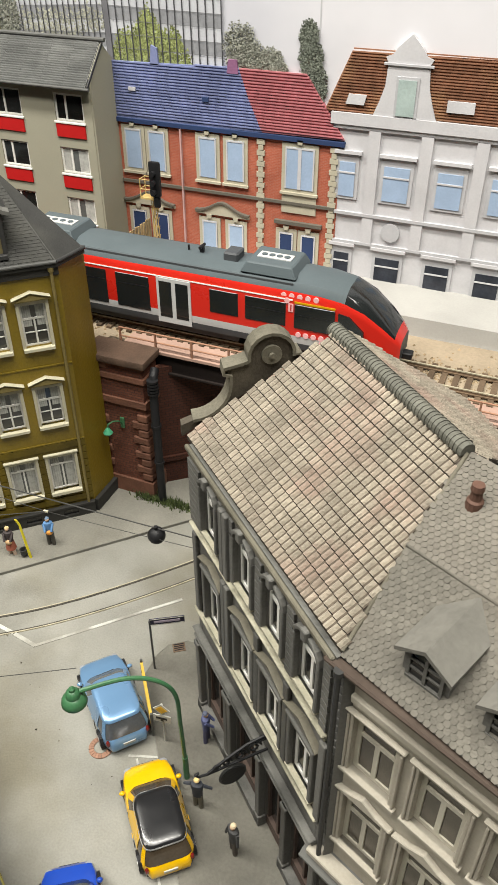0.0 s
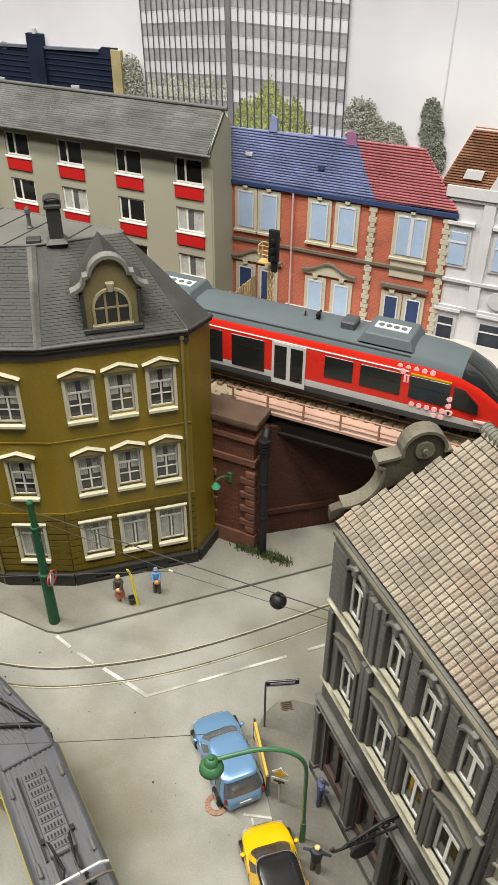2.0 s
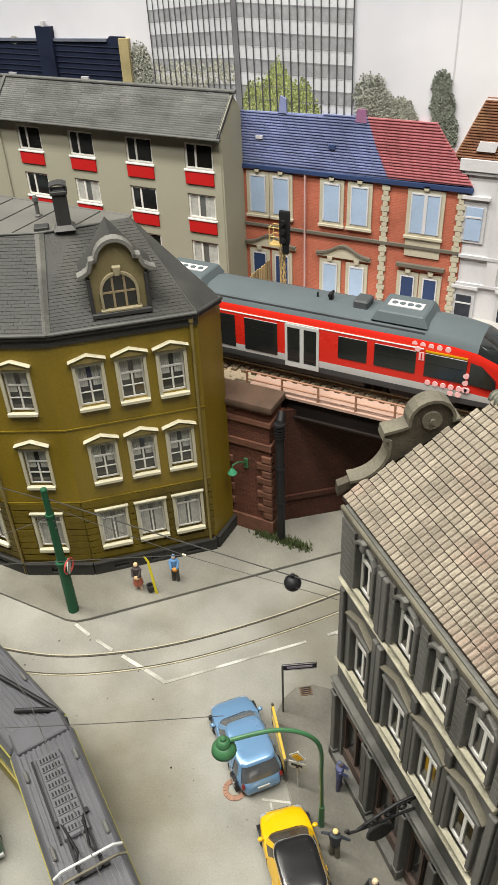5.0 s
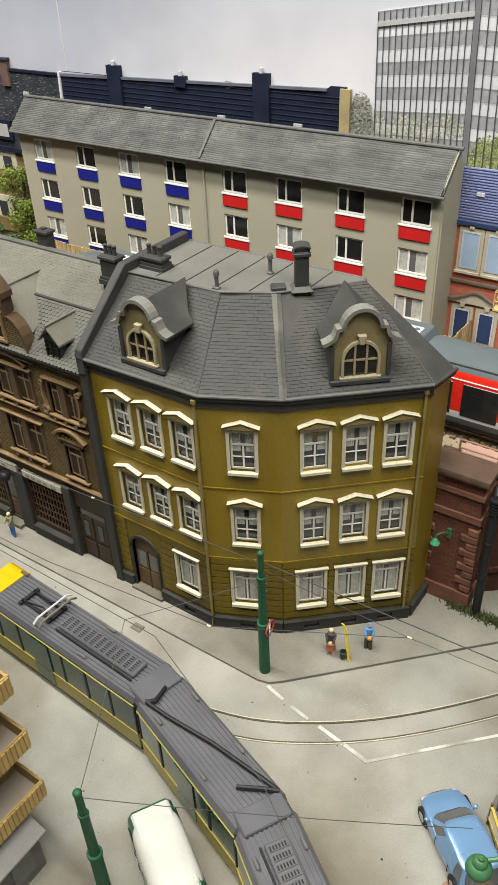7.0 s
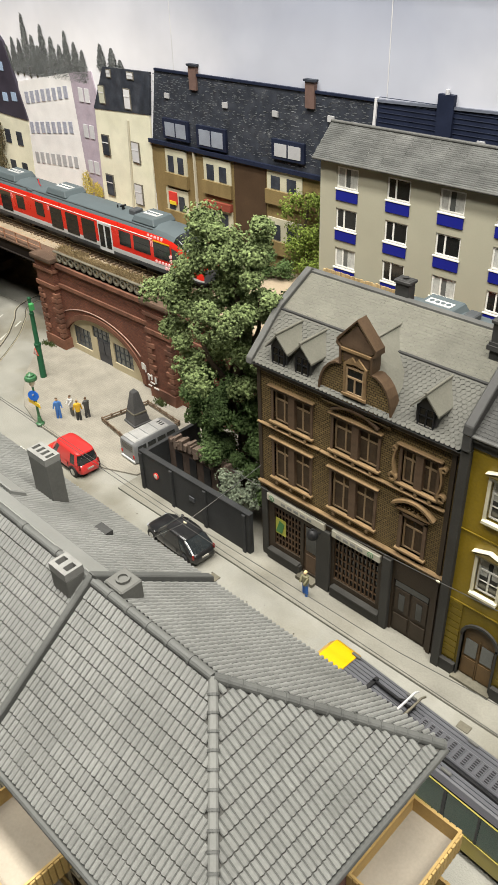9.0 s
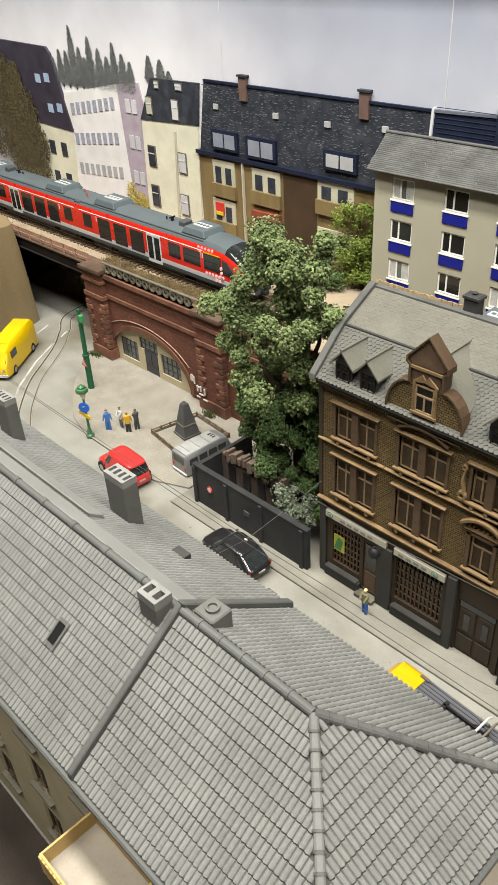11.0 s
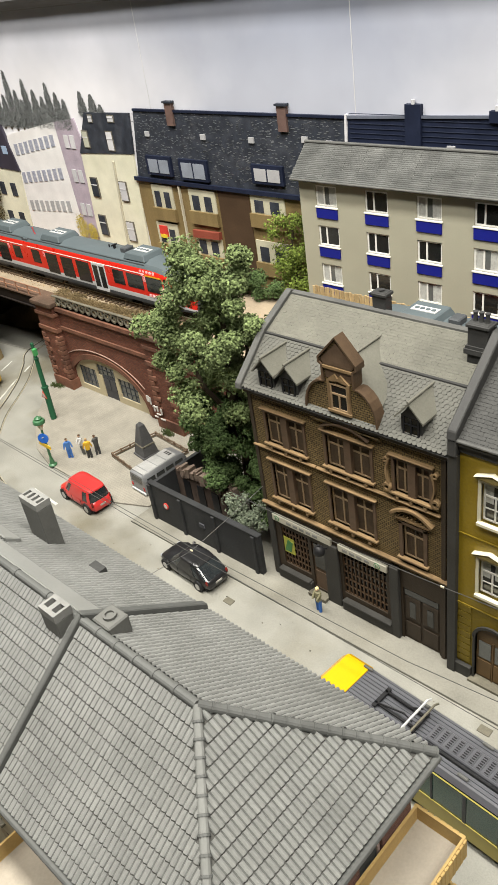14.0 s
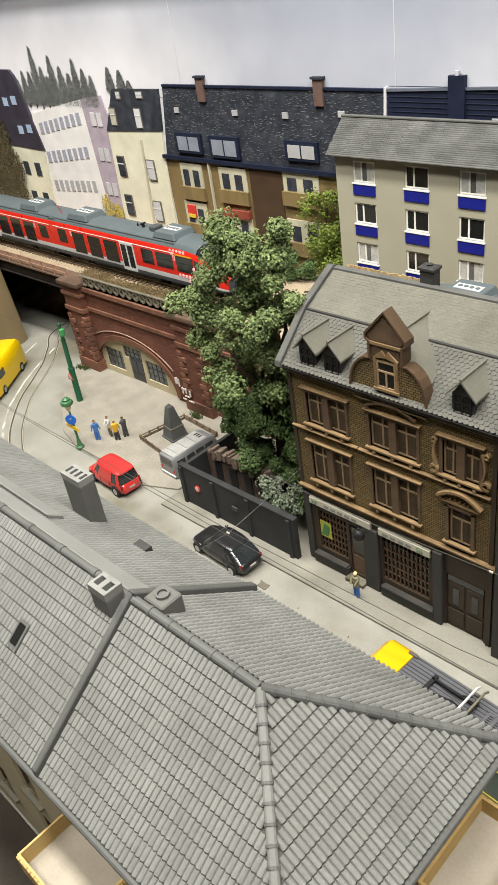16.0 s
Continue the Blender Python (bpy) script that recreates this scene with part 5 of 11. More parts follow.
# ---- brown brick house with the central gable ----
BX0, BX1, BY = -0.5035, -0.3708, 0.2150
bro = thing("brown_brick_house", (-0.44, 0.25, 0.0016), "brown brick town house with tan stone trim and slate mansard", "house")
FB = Matrix.Translation((0, BY, 0))
upw = [(-0.4776, 0.0275), (-0.4333, 0.0292), (-0.3937, 0.0205)]
hs = []
for x, w in upw:
    hs += [(x - w / 2, x + w / 2, 0.1090, 0.1295), (x - w / 2, x + w / 2, 0.0690, 0.0945)]
hs[-1] = (-0.4002, -0.3872, 0.0665, 0.0890)
hs += [(-0.4925, -0.4710, 0.0140, 0.0440), (-0.4685, -0.4575, 0.0060, 0.0440), (-0.4445, -0.4130, 0.0140, 0.0480), (-0.4020, -0.3785, 0.0016, 0.0420)]
part("wall_upper", B().panel(BX0, BX1, 0.0560, 0.1430, [h for h in hs if h[2] > 0.06], 0.003), BROWNB, bro, m=FB)
part("wall_ground", B().panel(BX0, BX1, 0.0016, 0.0560, [h for h in hs if h[2] < 0.06], 0.003), BROWN, bro, m=FB)
part("wall_side", B().box(BX0, BY + 0.003, 0.0016, BX0 + 0.003, 0.30, 0.143).box(BX1 - 0.003, BY + 0.003, 0.0016, BX1, 0.30, 0.143).box(BX0 + 0.003, 0.297, 0.0016, BX1 - 0.003, 0.30, 0.143), BROWN, bro, m=Matrix())
BCURT = mat("brown_curtain", (0.058, 0.041, 0.026), 0.8, 0.3, 200, 0.1)
BFR = mat("brown_window_frame", (0.24, 0.17, 0.10), 0.55, 0.2, 120)
for k, (x, w) in enumerate(upw):
    for z, hgt in ((0.1090, 0.0205), (0.0690, 0.0255)):
        if k == 2 and z < 0.08:
            W = Win(0.0130, 0.0225, fw=0.0010, cross=0.68, mull=1, sub=0, fmat=BFR, pane=GLASSD, curtain="wide", curtain_mat=BCURT, recess=0.0012, sill=(0.003, 0.0024, 0.0013), sill_mat=TAN)
            b = B()
            b.band([(-0.0120 + 0.0240 * i / 12, 0.0284 + 0.0055 * (1 - ((i - 6) / 6) ** 2)) for i in range(13)], 0.0014, -0.0034, 0)
            b.box(-0.0105, -0.0018, 0.0258, 0.0105, 0, 0.0268)
            for i in range(7):
                b.box(-0.0081 + i * 0.0026, -0.0022, 0.0284, -0.0075 + i * 0.0026, 0, 0.0290)
            W.extra("lintel", b, TAN)
            W.extra("jamb", B().box(-0.0085, -0.0012, 0, -0.0065, 0.001, 0.024).box(0.0065, -0.0012, 0, 0.0085, 0.001, 0.024).box(-0.0085, -0.0012, 0.0225, 0.0085, 0.001, 0.0245), BROWNWD)
            W.at(bro, FB, x, 0.0665)
            continue
        W = Win(w, hgt, fw=0.0010, cross=0.70, mull=3, sub=0, fmat=BFR, pane=GLASSD, curtain="wide", curtain_mat=BCURT, recess=0.0012, sill=(0.0025, 0.0024, 0.0013), sill_mat=TAN)
        W.extra("lintel", B().box(-w / 2 - 0.0030, -0.0026, hgt + 0.0022, w / 2 + 0.0030, 0, hgt + 0.0033), TAN, 0.0003)
        W.extra("lintel_board", B().box(-w / 2 - 0.0020, -0.0012, hgt, w / 2 + 0.0020, 0, hgt + 0.0022), BROWNWD)
        W.extra("jamb", B().box(-0.0022, -0.0010, 0, 0.0022, 0.0018, hgt).box(-w / 2 - 0.0016, -0.0010, 0, -w / 2, 0.001, hgt).box(w / 2, -0.0010, 0, w / 2 + 0.0016, 0.001, hgt), BROWNWD)
        for s in (-0.8, 0, 0.8):
            W.extra("bracket", B().box(s * w / 2 - 0.001, -0.0022, -0.0042, s * w / 2 + 0.001, 0, -0.0020), TAN, 0.0003)
        W.at(bro, FB, x, z)
# scroll brackets flanking the tall right bay
for s in (-1, 1):
    b = B()
    for cz, rr in ((0.1112, 0.0026), (0.1285, 0.0016)):
        for k in range(12):
            a0, a1 = 5.6 * k / 12, 5.6 * (k + 1) / 12
            q = lambda a, r: (-0.3937 + s * 0.0142 + s * r * math.cos(a), cz + r * math.sin(a))
            b.prism([q(a0, rr * 0.5), q(a1, rr * 0.5), q(a1, rr), q(a0, rr)], -0.0026, 0)
    b.band([(-0.3937 + s * (0.0125 + 0.0016 * math.sin(math.pi * k / 8)), 0.1125 + 0.0165 * k / 8) for k in range(9)], 0.0010, -0.0024, 0)
    part("scroll", b, TAN, bro, m=FB)
part("cornice", B().box(BX0, -0.0022, 0.1038, BX0 + 0.047, 0, 0.1049), TAN, bro, m=FB, bevel=0.0003)
part("cornice", B().box(-0.4560, -0.0022, 0.1038, BX1 - 0.006, 0, 0.1049), TAN, bro, m=FB, bevel=0.0003)
part("cornice", B().box(BX0, -0.0030, 0.0609, BX1, 0, 0.0622).box(BX0, -0.0018, 0.0588, BX1, 0, 0.0609), TAN, bro, "tan cornice over the ground floor", m=FB, bevel=0.0004)
part("eaves_board", B().box(BX0 - 0.001, -0.0030, 0.1405, BX1, 0.002, 0.1440), BROWN, bro, m=FB, bevel=0.0004)
part("corner_pilaster", B().box(BX0, -0.0008, 0.0622, BX0 + 0.0025, 0, 0.1405), BROWN, bro, m=FB)
part("corner_pilaster", B().box(BX1 - 0.0060, -0.0010, 0.0016, BX1 - 0.0035, 0.0, 0.1405), BROWN, bro, m=FB)
# shop front
SIGN = mat("shop_sign_board", (0.34, 0.325, 0.265), 0.6, 0.1, 90)
part("sign_board", B().box(-0.4970, -0.0022, 0.0490, -0.4510, 0, 0.0540).box(-0.4455, -0.0022, 0.0485, -0.4110, 0, 0.0535), SIGN, bro, "pale grey shop sign boards", m=FB, bevel=0.0003)
SIGNG = mat("sign_green", (0.05, 0.16, 0.07), 0.5)
for x, z in ((-0.4930, 0.0515), (-0.4175, 0.0510)):
    bd = part("sign_badge", B().cyl((x, -0.0024, z), (x, -0.0022, z), 0.0021, n=18), SIGNG, bro, "round green badge on the sign", m=FB)
    part("badge_face", B().cyl((x, -0.00255, z), (x, -0.0024, z), 0.0016, n=18), SIGN, bd, m=FB)
    part("badge_mark", B().box(x - 0.0008, -0.0027, z - 0.0009, x - 0.0003, -0.00255, z + 0.0009).box(x + 0.0003, -0.0027, z - 0.0009, x + 0.0008, -0.00255, z + 0.0009), SIGNG, bd, m=FB)
SGREY = mat("sign_grey", (0.16, 0.16, 0.15), 0.6)
for x, z in [(-0.4850 + k * 0.0052, 0.0505) for k in range(5)] + [(-0.4420 + k * 0.0052, 0.0500) for k in range(4)]:
    part("sign_bar", B().box(x, -0.0024, z, x + 0.0035, -0.0022, z + 0.0018), SGREY, bro, m=FB)
LATT = mat("shop_lattice", (0.06, 0.036, 0.02), 0.5, 0.2, 100)


def lattice(x0, x1, z0, z1, nx, nz):
    b = B()
    for i in range(nx + 1):
        x = x0 + (x1 - x0) * i / nx
        b.box(x - 0.0004, 0.0008, z0, x + 0.0004, 0.0016, z1)
    for j in range(nz + 1):
        z = z0 + (z1 - z0) * j / nz
        b.box(x0, 0.0009, z - 0.0004, x1, 0.0017, z + 0.0004)
    w = part("shop_window", B().box(x0, 0.0018, z0, x1, 0.0024, z1), GLASSD, bro, m=FB)
    part("lattice", b, LATT, w, "brown wooden window lattice", m=FB)


lattice(-0.4925, -0.4710, 0.0140, 0.0440, 8, 6)
lattice(-0.4445, -0.4130, 0.0140, 0.0480, 11, 6)
part("poster", B().box(-0.4920, 0.0004, 0.0235, -0.4835, 0.0008, 0.0360), mat("poster_yellow", (0.30, 0.30, 0.05), 0.5), bro, "yellow poster in the shop window", m=FB)
part("poster_motif", B().prism([(-0.4915, 0.025), (-0.4865, 0.025), (-0.4845, 0.033), (-0.4885, 0.0345)], 0.0001, 0.0004), mat("poster_green", (0.05, 0.15, 0.05), 0.5), bro, m=FB)
part("notice", B().box(-0.4555, -0.0012, 0.0220, -0.4500, 0.0, 0.0345), TRAINWH, bro, "white notice with a red mark", m=FB)
part("notice_mark", B().box(-0.4542, -0.0014, 0.027, -0.4513, -0.0012, 0.0315), REDP, bro, m=FB)
for xa, xb in ((-0.4970, -0.4695), (-0.4450, -0.4080)):
    part("plinth", B().box(xa, -0.0030, 0.0016, xb, 0, 0.0092).box(xa + 0.0012, -0.0042, 0.0088, xb - 0.0008, 0, 0.0105), PLINTH, bro, m=FB, bevel=0.0003)
for xa, yb, xb, zt in ((-0.4570, -0.0022, -0.4465, 0.0495), (-0.4090, -0.0030, -0.4032, 0.0560), (-0.5020, -0.0016, -0.4975, 0.0560)):
    part("pillar", B().box(xa, yb, 0.0016, xb, 0, zt), PLINTH, bro, m=FB, bevel=0.0004)
d = part("door", B().box(-0.4020, 0.0012, 0.0016, -0.3785, 0.0022, 0.0420), BROWN, bro, "dark brown double house door", m=FB)
for x in (-0.4010, -0.3895):
    for za, zc in ((0.004, 0.016), (0.0185, 0.036)):
        part("door_panel", B().box(x, 0.0004, za, x + 0.0100, 0.0012, zc), BROWN, d, m=FB, bevel=0.0003)
    part("door_pane", B().box(x + 0.0030, 0.0000, 0.0205, x + 0.0070, 0.0004, 0.033), GLASSD, d, m=FB, bevel=0.0002)
part("fanlight", B().box(-0.4010, 0.0004, 0.0370, -0.3795, 0.0012, 0.0412), GLASSD, d, m=FB)
d = part("door", B().box(-0.4685, 0.0012, 0.0040, -0.4575, 0.0022, 0.0440).box(-0.4670, 0.0006, 0.006, -0.4590, 0.0012, 0.020), BROWNWD, bro, "brown shop door", m=FB)
part("pane", B().box(-0.4670, 0.0006, 0.023, -0.4590, 0.0012, 0.042), GLASSD, d, m=FB)
part("shop_step", B().box(-0.4700, -0.0060, 0.0016, -0.4565, 0.0010, 0.0042), STONE, bro, m=FB)
# mansard
z0, z1, z2 = 0.1445, 0.1675, 0.1815
rf = [(BX0 - 0.002, 0.2108, z0), (BX1, 0.2108, z0), (BX1, 0.2355, z1), (BX0 - 0.002, 0.2355, z1)]
rf2 = [(BX0 - 0.002, 0.2355, z1), (BX1, 0.2355, z1), (BX1, 0.2610, z2), (BX0 - 0.002, 0.2610, z2)]
part("roof_body", B().prism([(0.2108, z0 - 0.001), (0.2355, z1), (0.2610, z2), (0.2640, z2), (0.2720, z0 + 0.004), (0.300, z0 + 0.002), (0.300, z0 - 0.001)], BX0 - 0.002, BX1, "yz"), LEAD, bro, m=Matrix())
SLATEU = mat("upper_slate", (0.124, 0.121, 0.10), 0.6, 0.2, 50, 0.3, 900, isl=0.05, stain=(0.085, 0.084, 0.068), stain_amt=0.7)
# steep lower slope: its weaker light is painted in as a darker slate
SLATEL = mat("lower_slate_shaded", (0.088, 0.087, 0.076), 0.6, 0.25, 50, 0.3, 900, rnd=0.08, stain=(0.055, 0.055, 0.048), stain_amt=0.7)
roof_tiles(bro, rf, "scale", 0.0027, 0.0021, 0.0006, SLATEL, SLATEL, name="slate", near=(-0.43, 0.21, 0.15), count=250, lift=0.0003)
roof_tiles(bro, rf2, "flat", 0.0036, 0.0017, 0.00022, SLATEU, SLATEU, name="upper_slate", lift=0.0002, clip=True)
part("roof_break", B().box(BX0 - 0.002, 0.2345, z1 - 0.0004, BX1, 0.2362, z1 + 0.0008), LEAD, bro, m=Matrix())
part("ridge", B().box(BX0 - 0.002, 0.2600, z2 - 0.0003, BX1, 0.2640, z2 + 0.0010), ZINC, bro, m=Matrix())
b = B().prism([(0.2090, z0 - 0.001), (0.2095, z0 + 0.0025), (0.2345, z1 + 0.0028), (0.2605, z2 + 0.0026), (0.2640, z2 + 0.0010), (0.2640, z2 - 0.002), (0.2355, z1 - 0.001), (0.2115, z0 - 0.002)], BX0 - 0.0036, BX0 + 0.0006, "yz")
part("verge", b, ZINC, bro, "grey sheet verge along the roof end", m=Matrix(), bevel=0.0004)
chimney(bro, -0.4440, 0.2660, 0.176, 0.1915, 0.0085, 0.0060, [(0, 0, 0.0016, 0.0012)], LEAD)


def small_dormer(x):
    Fd = Matrix.Translation((x, 0.2142, 0.1462))
    d = part("dormer", B().box(-0.0058, 0, 0, 0.0058, 0.002, 0.0112).prism([(-0.0058, 0.0112), (0.0058, 0.0112), (0, 0.0178)], 0, 0.002), LEAD, bro, "dark dormer with a slated gable roof", m=Fd)
    part("cheek", B().box(-0.0058, 0.002, 0, -0.0048, 0.018, 0.0112).box(0.0048, 0.002, 0, 0.0058, 0.018, 0.0112), LEAD, d, m=Fd)
    for s in (-1, 1):
        p = [(s * 0.0080, -0.0026, 0.0098), (s * 0.0080, 0.0140, 0.0098), (0, 0.0250, 0.0186), (0, -0.0026, 0.0186)]
        part("roof_slope", B().hull([Vector(v) for v in p], [Vector(v) + Vector((0, 0, 0.0012)) for v in p]), SLATEU, d, m=Fd)
    for s in (-1, 1):
        e0, e1, t1, t0 = [Fd @ Vector(v) for v in ((s * 0.0081, -0.0026, 0.0110), (s * 0.0081, 0.0140, 0.0110), (0, 0.0250, 0.0199), (0, -0.0026, 0.0199))]
        roof_tiles(d, [e1, e0, t0, t1] if s > 0 else [e0, e1, t1, t0], "scale", 0.0028, 0.0022, 0.0006, SLATEU, SLATEU, name="dormer_slate", lift=0.0001)
    part("ridge", B().cyl((0, -0.0028, 0.0202), (0, 0.0250, 0.0202), 0.0007), SLATEU, d, m=Fd)
    w = part("window", B().box(-0.0040, -0.0004, 0.0014, 0.0040, 0.0, 0.0105), GLASSD, d, m=Fd)
    b = B().box(-0.0003, -0.0009, 0.0014, 0.0003, 0, 0.0105).box(-0.004, -0.0008, 0.0065, 0.004, 0, 0.0072).box(-0.0046, -0.001, 0.0008, 0.0046, 0, 0.0016)
    for s in (-1, 1):
        b.box(s * 0.0042 - 0.0004, -0.0009, 0.0014, s * 0.0042 + 0.0004, 0, 0.0105)
    part("glazing_bar", b, BLACK, w, m=Fd)


for x in (-0.4862, -0.4694, -0.3928):
    small_dormer(x)
# central curved gable
GX, GW = -0.4335, 0.0440
prof = [(GX - GW / 2, 0.1430), (GX + GW / 2, 0.1430), (GX + GW / 2, 0.1480)]
for k in range(7):
    a = math.pi / 2 * k / 6
    prof.append((GX + 0.0090 + (GW / 2 - 0.0090) * math.cos(a), 0.1480 + 0.0185 * math.sin(a)))
prof += [(GX + 0.0090, 0.1760), (GX + 0.0110, 0.1775), (GX + 0.0110, 0.1795), (GX, 0.1920), (GX - 0.0110, 0.1795), (GX - 0.0110, 0.1775), (GX - 0.0090, 0.1760), (GX - 0.0090, 0.1665)]
for k in range(1, 7):
    a = math.pi / 2 * (1 - k / 6)
    prof.append((GX - 0.0090 - (GW / 2 - 0.0090) * math.cos(a), 0.1480 + 0.0185 * math.sin(a)))
FGB = FB @ Matrix.Translation((0, -0.0012, -0.0020))
gable = part("gable", B().prism(prof, -0.0012, 0.0040), BROWNB, bro, "curved brick gable with tan coping", m=FGB)
b = B()
b.band([*reversed(prof[2:])], 0.0011, -0.0026, 0.0046)
part("coping", b, mat("brown_coping_paint", (0.070, 0.045, 0.027), 0.5, 0.25, 80), gable, m=FGB)
part("cornice", B().box(GX - 0.0150, -0.0026, 0.1455, GX + 0.0150, 0, 0.1470), TAN, gable, m=FGB)
part("gable_head", B().prism([(GX - 0.0085, 0.1765), (GX + 0.0085, 0.1765), (GX + 0.0100, 0.1782), (GX + 0.0100, 0.1795), (GX, 0.1895), (GX - 0.0100, 0.1795), (GX - 0.0100, 0.1782)], -0.0018, 0).prism([(GX - 0.0080, 0.1690), (GX + 0.0080, 0.1690), (GX + 0.0080, 0.1745), (GX - 0.0080, 0.1745)], -0.0016, 0), BROWNWD, gable, "smooth brown head of the gable", m=FGB)
part("cornice", B().box(GX - 0.0095, -0.0024, 0.1745, GX + 0.0095, 0, 0.1760), TAN, gable, m=FGB)
Wgab = Win(0.0110, 0.0150, fw=0.0009, cross=0.62, mull=1, sub=0, fmat=BFR, pane=GLASSD, sill=(0.002, 0.003, 0.0016), sill_mat=TAN, recess=-0.0022)
Wgab.at(bro, FGB, GX, 0.1515)
b = B()
for s in (-1, 1):
    b.box(GX + s * 0.0062 - 0.0007, -0.0026, 0.150, GX + s * 0.0062 + 0.0007, 0, 0.1680)
    b.prism([(GX + s * 0.0072, 0.1680), (GX + s * 0.0018, 0.1725), (GX, 0.1700), (GX, 0.1688), (GX + s * 0.004, 0.1680)], -0.0026, 0)
part("hood", b, TAN, gable, m=FGB)
b = B()
for s in (-1, 1):
    b.hull([Vector((GX, 0.2150, 0.1730)), Vector((GX, 0.2475, 0.1730)), Vector((GX + s * 0.0185, 0.2290, 0.1590)), Vector((GX + s * 0.0205, 0.2150, 0.1510))],
           [Vector((GX, 0.2150, 0.1745)), Vector((GX, 0.2490, 0.1745)), Vector((GX + s * 0.0195, 0.2300, 0.1605)), Vector((GX + s * 0.0215, 0.2150, 0.1525))])
part("roof_slope", b, SLATEU, gable, m=Matrix())
for s in (-1, 1):
    e0, e1, t1, t0 = [Vector(v) for v in ((GX + s * 0.0216, 0.2155, 0.1528), (GX + s * 0.0196, 0.2300, 0.1608), (GX, 0.2490, 0.1748), (GX, 0.2155, 0.1748))]
    roof_tiles(gable, [e1, e0, t0, t1] if s > 0 else [e0, e1, t1, t0], "scale", 0.0030, 0.0023, 0.0004, SLATEU, SLATEU, name="gable_slate", lift=0.0001)
part("ridge", B().cyl((GX, 0.2145, 0.1752), (GX, 0.2492, 0.1752), 0.0006), SLATEU, gable, m=Matrix())
part("roof_infill", B().prism([(GX - 0.019, 0.146), (GX + 0.019, 0.146), (GX + 0.018, 0.153), (GX, 0.1725), (GX - 0.019, 0.157)], -0.001, 0.012), LEAD, gable, m=FB)
part("corbel", B().prism([(-0.0030, 0.1392), (0.0, 0.1360), (0.0, 0.1392)], GX - GW / 2, GX + GW / 2, "yz"), BROWNB, bro, m=FB)
part("arch_moulding", B().band([(GX - 0.0150 * math.cos(math.pi * (0.2 + 0.6 * k / 10)) / math.cos(math.pi * 0.2), 0.1345 + 0.0045 * math.sin(math.pi * (k / 10))) for k in range(11)], 0.0010, -0.0030, 0), BROWNWD, bro, m=FB)
# lantern by the shop
lan = thing("wall_lantern", (-0.4535, 0.2150, 0.050), "dark wall lantern on a curved bracket over the shop", "wall lantern")
part("bracket", B().tube([(-0.4535, 0.2150, 0.046), (-0.4535, 0.211, 0.0475), (-0.4535, 0.208, 0.050), (-0.4535, 0.2055, 0.0525)], 0.0005), BLACK, lan, m=Matrix())
part("shade", B().lathe([(0.0032, 0), (0.0036, 0.0008), (0.0034, 0.0034), (0.0022, 0.0050), (0.0008, 0.0056), (0.0008, 0.0066)], (-0.4535, 0.2055, 0.0478), 12), BLACK, lan, m=Matrix(), smooth=True)

# ---- grey corner house with the red tiled roof ----
SILLST = mat("weathered_sill", (0.36, 0.338, 0.258), 0.7, 0.35, 160, 0.3, stain=(0.085, 0.085, 0.058), stain_amt=0.9)
gab = thing("grey_gabled_house", (-0.06, 0.16, 0.0016), "grey stone house with weathered red tiles and scrolled gable", "house")
G0, G1 = Vector((-0.0965, 0.1835, 0)), Vector((-0.0255, 0.1192, 0))
FG, GL = facade(G0, G1)
gcols = [0.0175, 0.0440, 0.0640, 0.0840]
holes = [(u - 0.0055, u + 0.0055, 0.1180, 0.1400) for u in gcols] + [(u - 0.0060, u + 0.0060, 0.0720, 0.0980) for u in gcols]
shop = [(0.0060, 0.0260, 0.0060, 0.0440), (0.0350, 0.0560, 0.0060, 0.0440), (0.0600, 0.0760, 0.0016, 0.0440), (0.0800, 0.0960, 0.0060, 0.0440)]
part("wall", B().panel(0, GL, 0.0016, 0.1470, holes + shop, 0.003), GREYST, gab, m=FG)
Wt = Win(0.0110, 0.0220, fw=0.0013, cross=0.66, mull=1, sub=0, pane=GLASSD, sill=(0.0014, 0.0018, 0.0012), sill_mat=SILLST, recess=0.0008)
b = B()
for i in range(8):
    a0, a1 = math.pi * i / 8, math.pi * (i + 1) / 8
    q = lambda a, k: ((0.0058 + k) * math.cos(a), 0.0200 + (0.0042 + k) * math.sin(a))
    b.prism([q(a0, 0), q(a1, 0), q(a1, 0.0015), q(a0, 0.0015)], -0.0020, 0)
b.box(-0.0013, -0.0030, 0.0235, 0.0013, 0, 0.0275)
b.box(-0.0073, -0.0020, 0, -0.0057, 0.001, 0.0200).box(0.0057, -0.0020, 0, 0.0073, 0.001, 0.0200)
Wt.extra("arch", b, GREYST, 0.0003)
Wm = Win(0.0120, 0.0260, fw=0.0013, cross=0.66, mull=1, sub=0, pane=GLASSD, sill=(0.0018, 0.0020, 0.0012), sill_mat=SILLST, recess=0.0008)
b = B().box(-0.0080, -0.0018, 0, -0.0062, 0.001, 0.0270).box(0.0062, -0.0018, 0, 0.0080, 0.001, 0.0270).box(-0.0085, -0.0022, 0.0262, 0.0085, 0, 0.0280)
b.prism([(-0.0094, 0.0290), (0.0094, 0.0290), (0.0094, 0.0298), (0, 0.0338), (-0.0094, 0.0298)], -0.0018, 0)
Wm.extra("pediment", b, GREYST, 0.0003)
Wm.extra("pediment_cornice", B().prism([(-0.0098, 0.0298), (0, 0.0338), (0.0098, 0.0298), (0.0098, 0.0304), (0, 0.0345), (-0.0098, 0.0304)], -0.0024, 0), STONE)
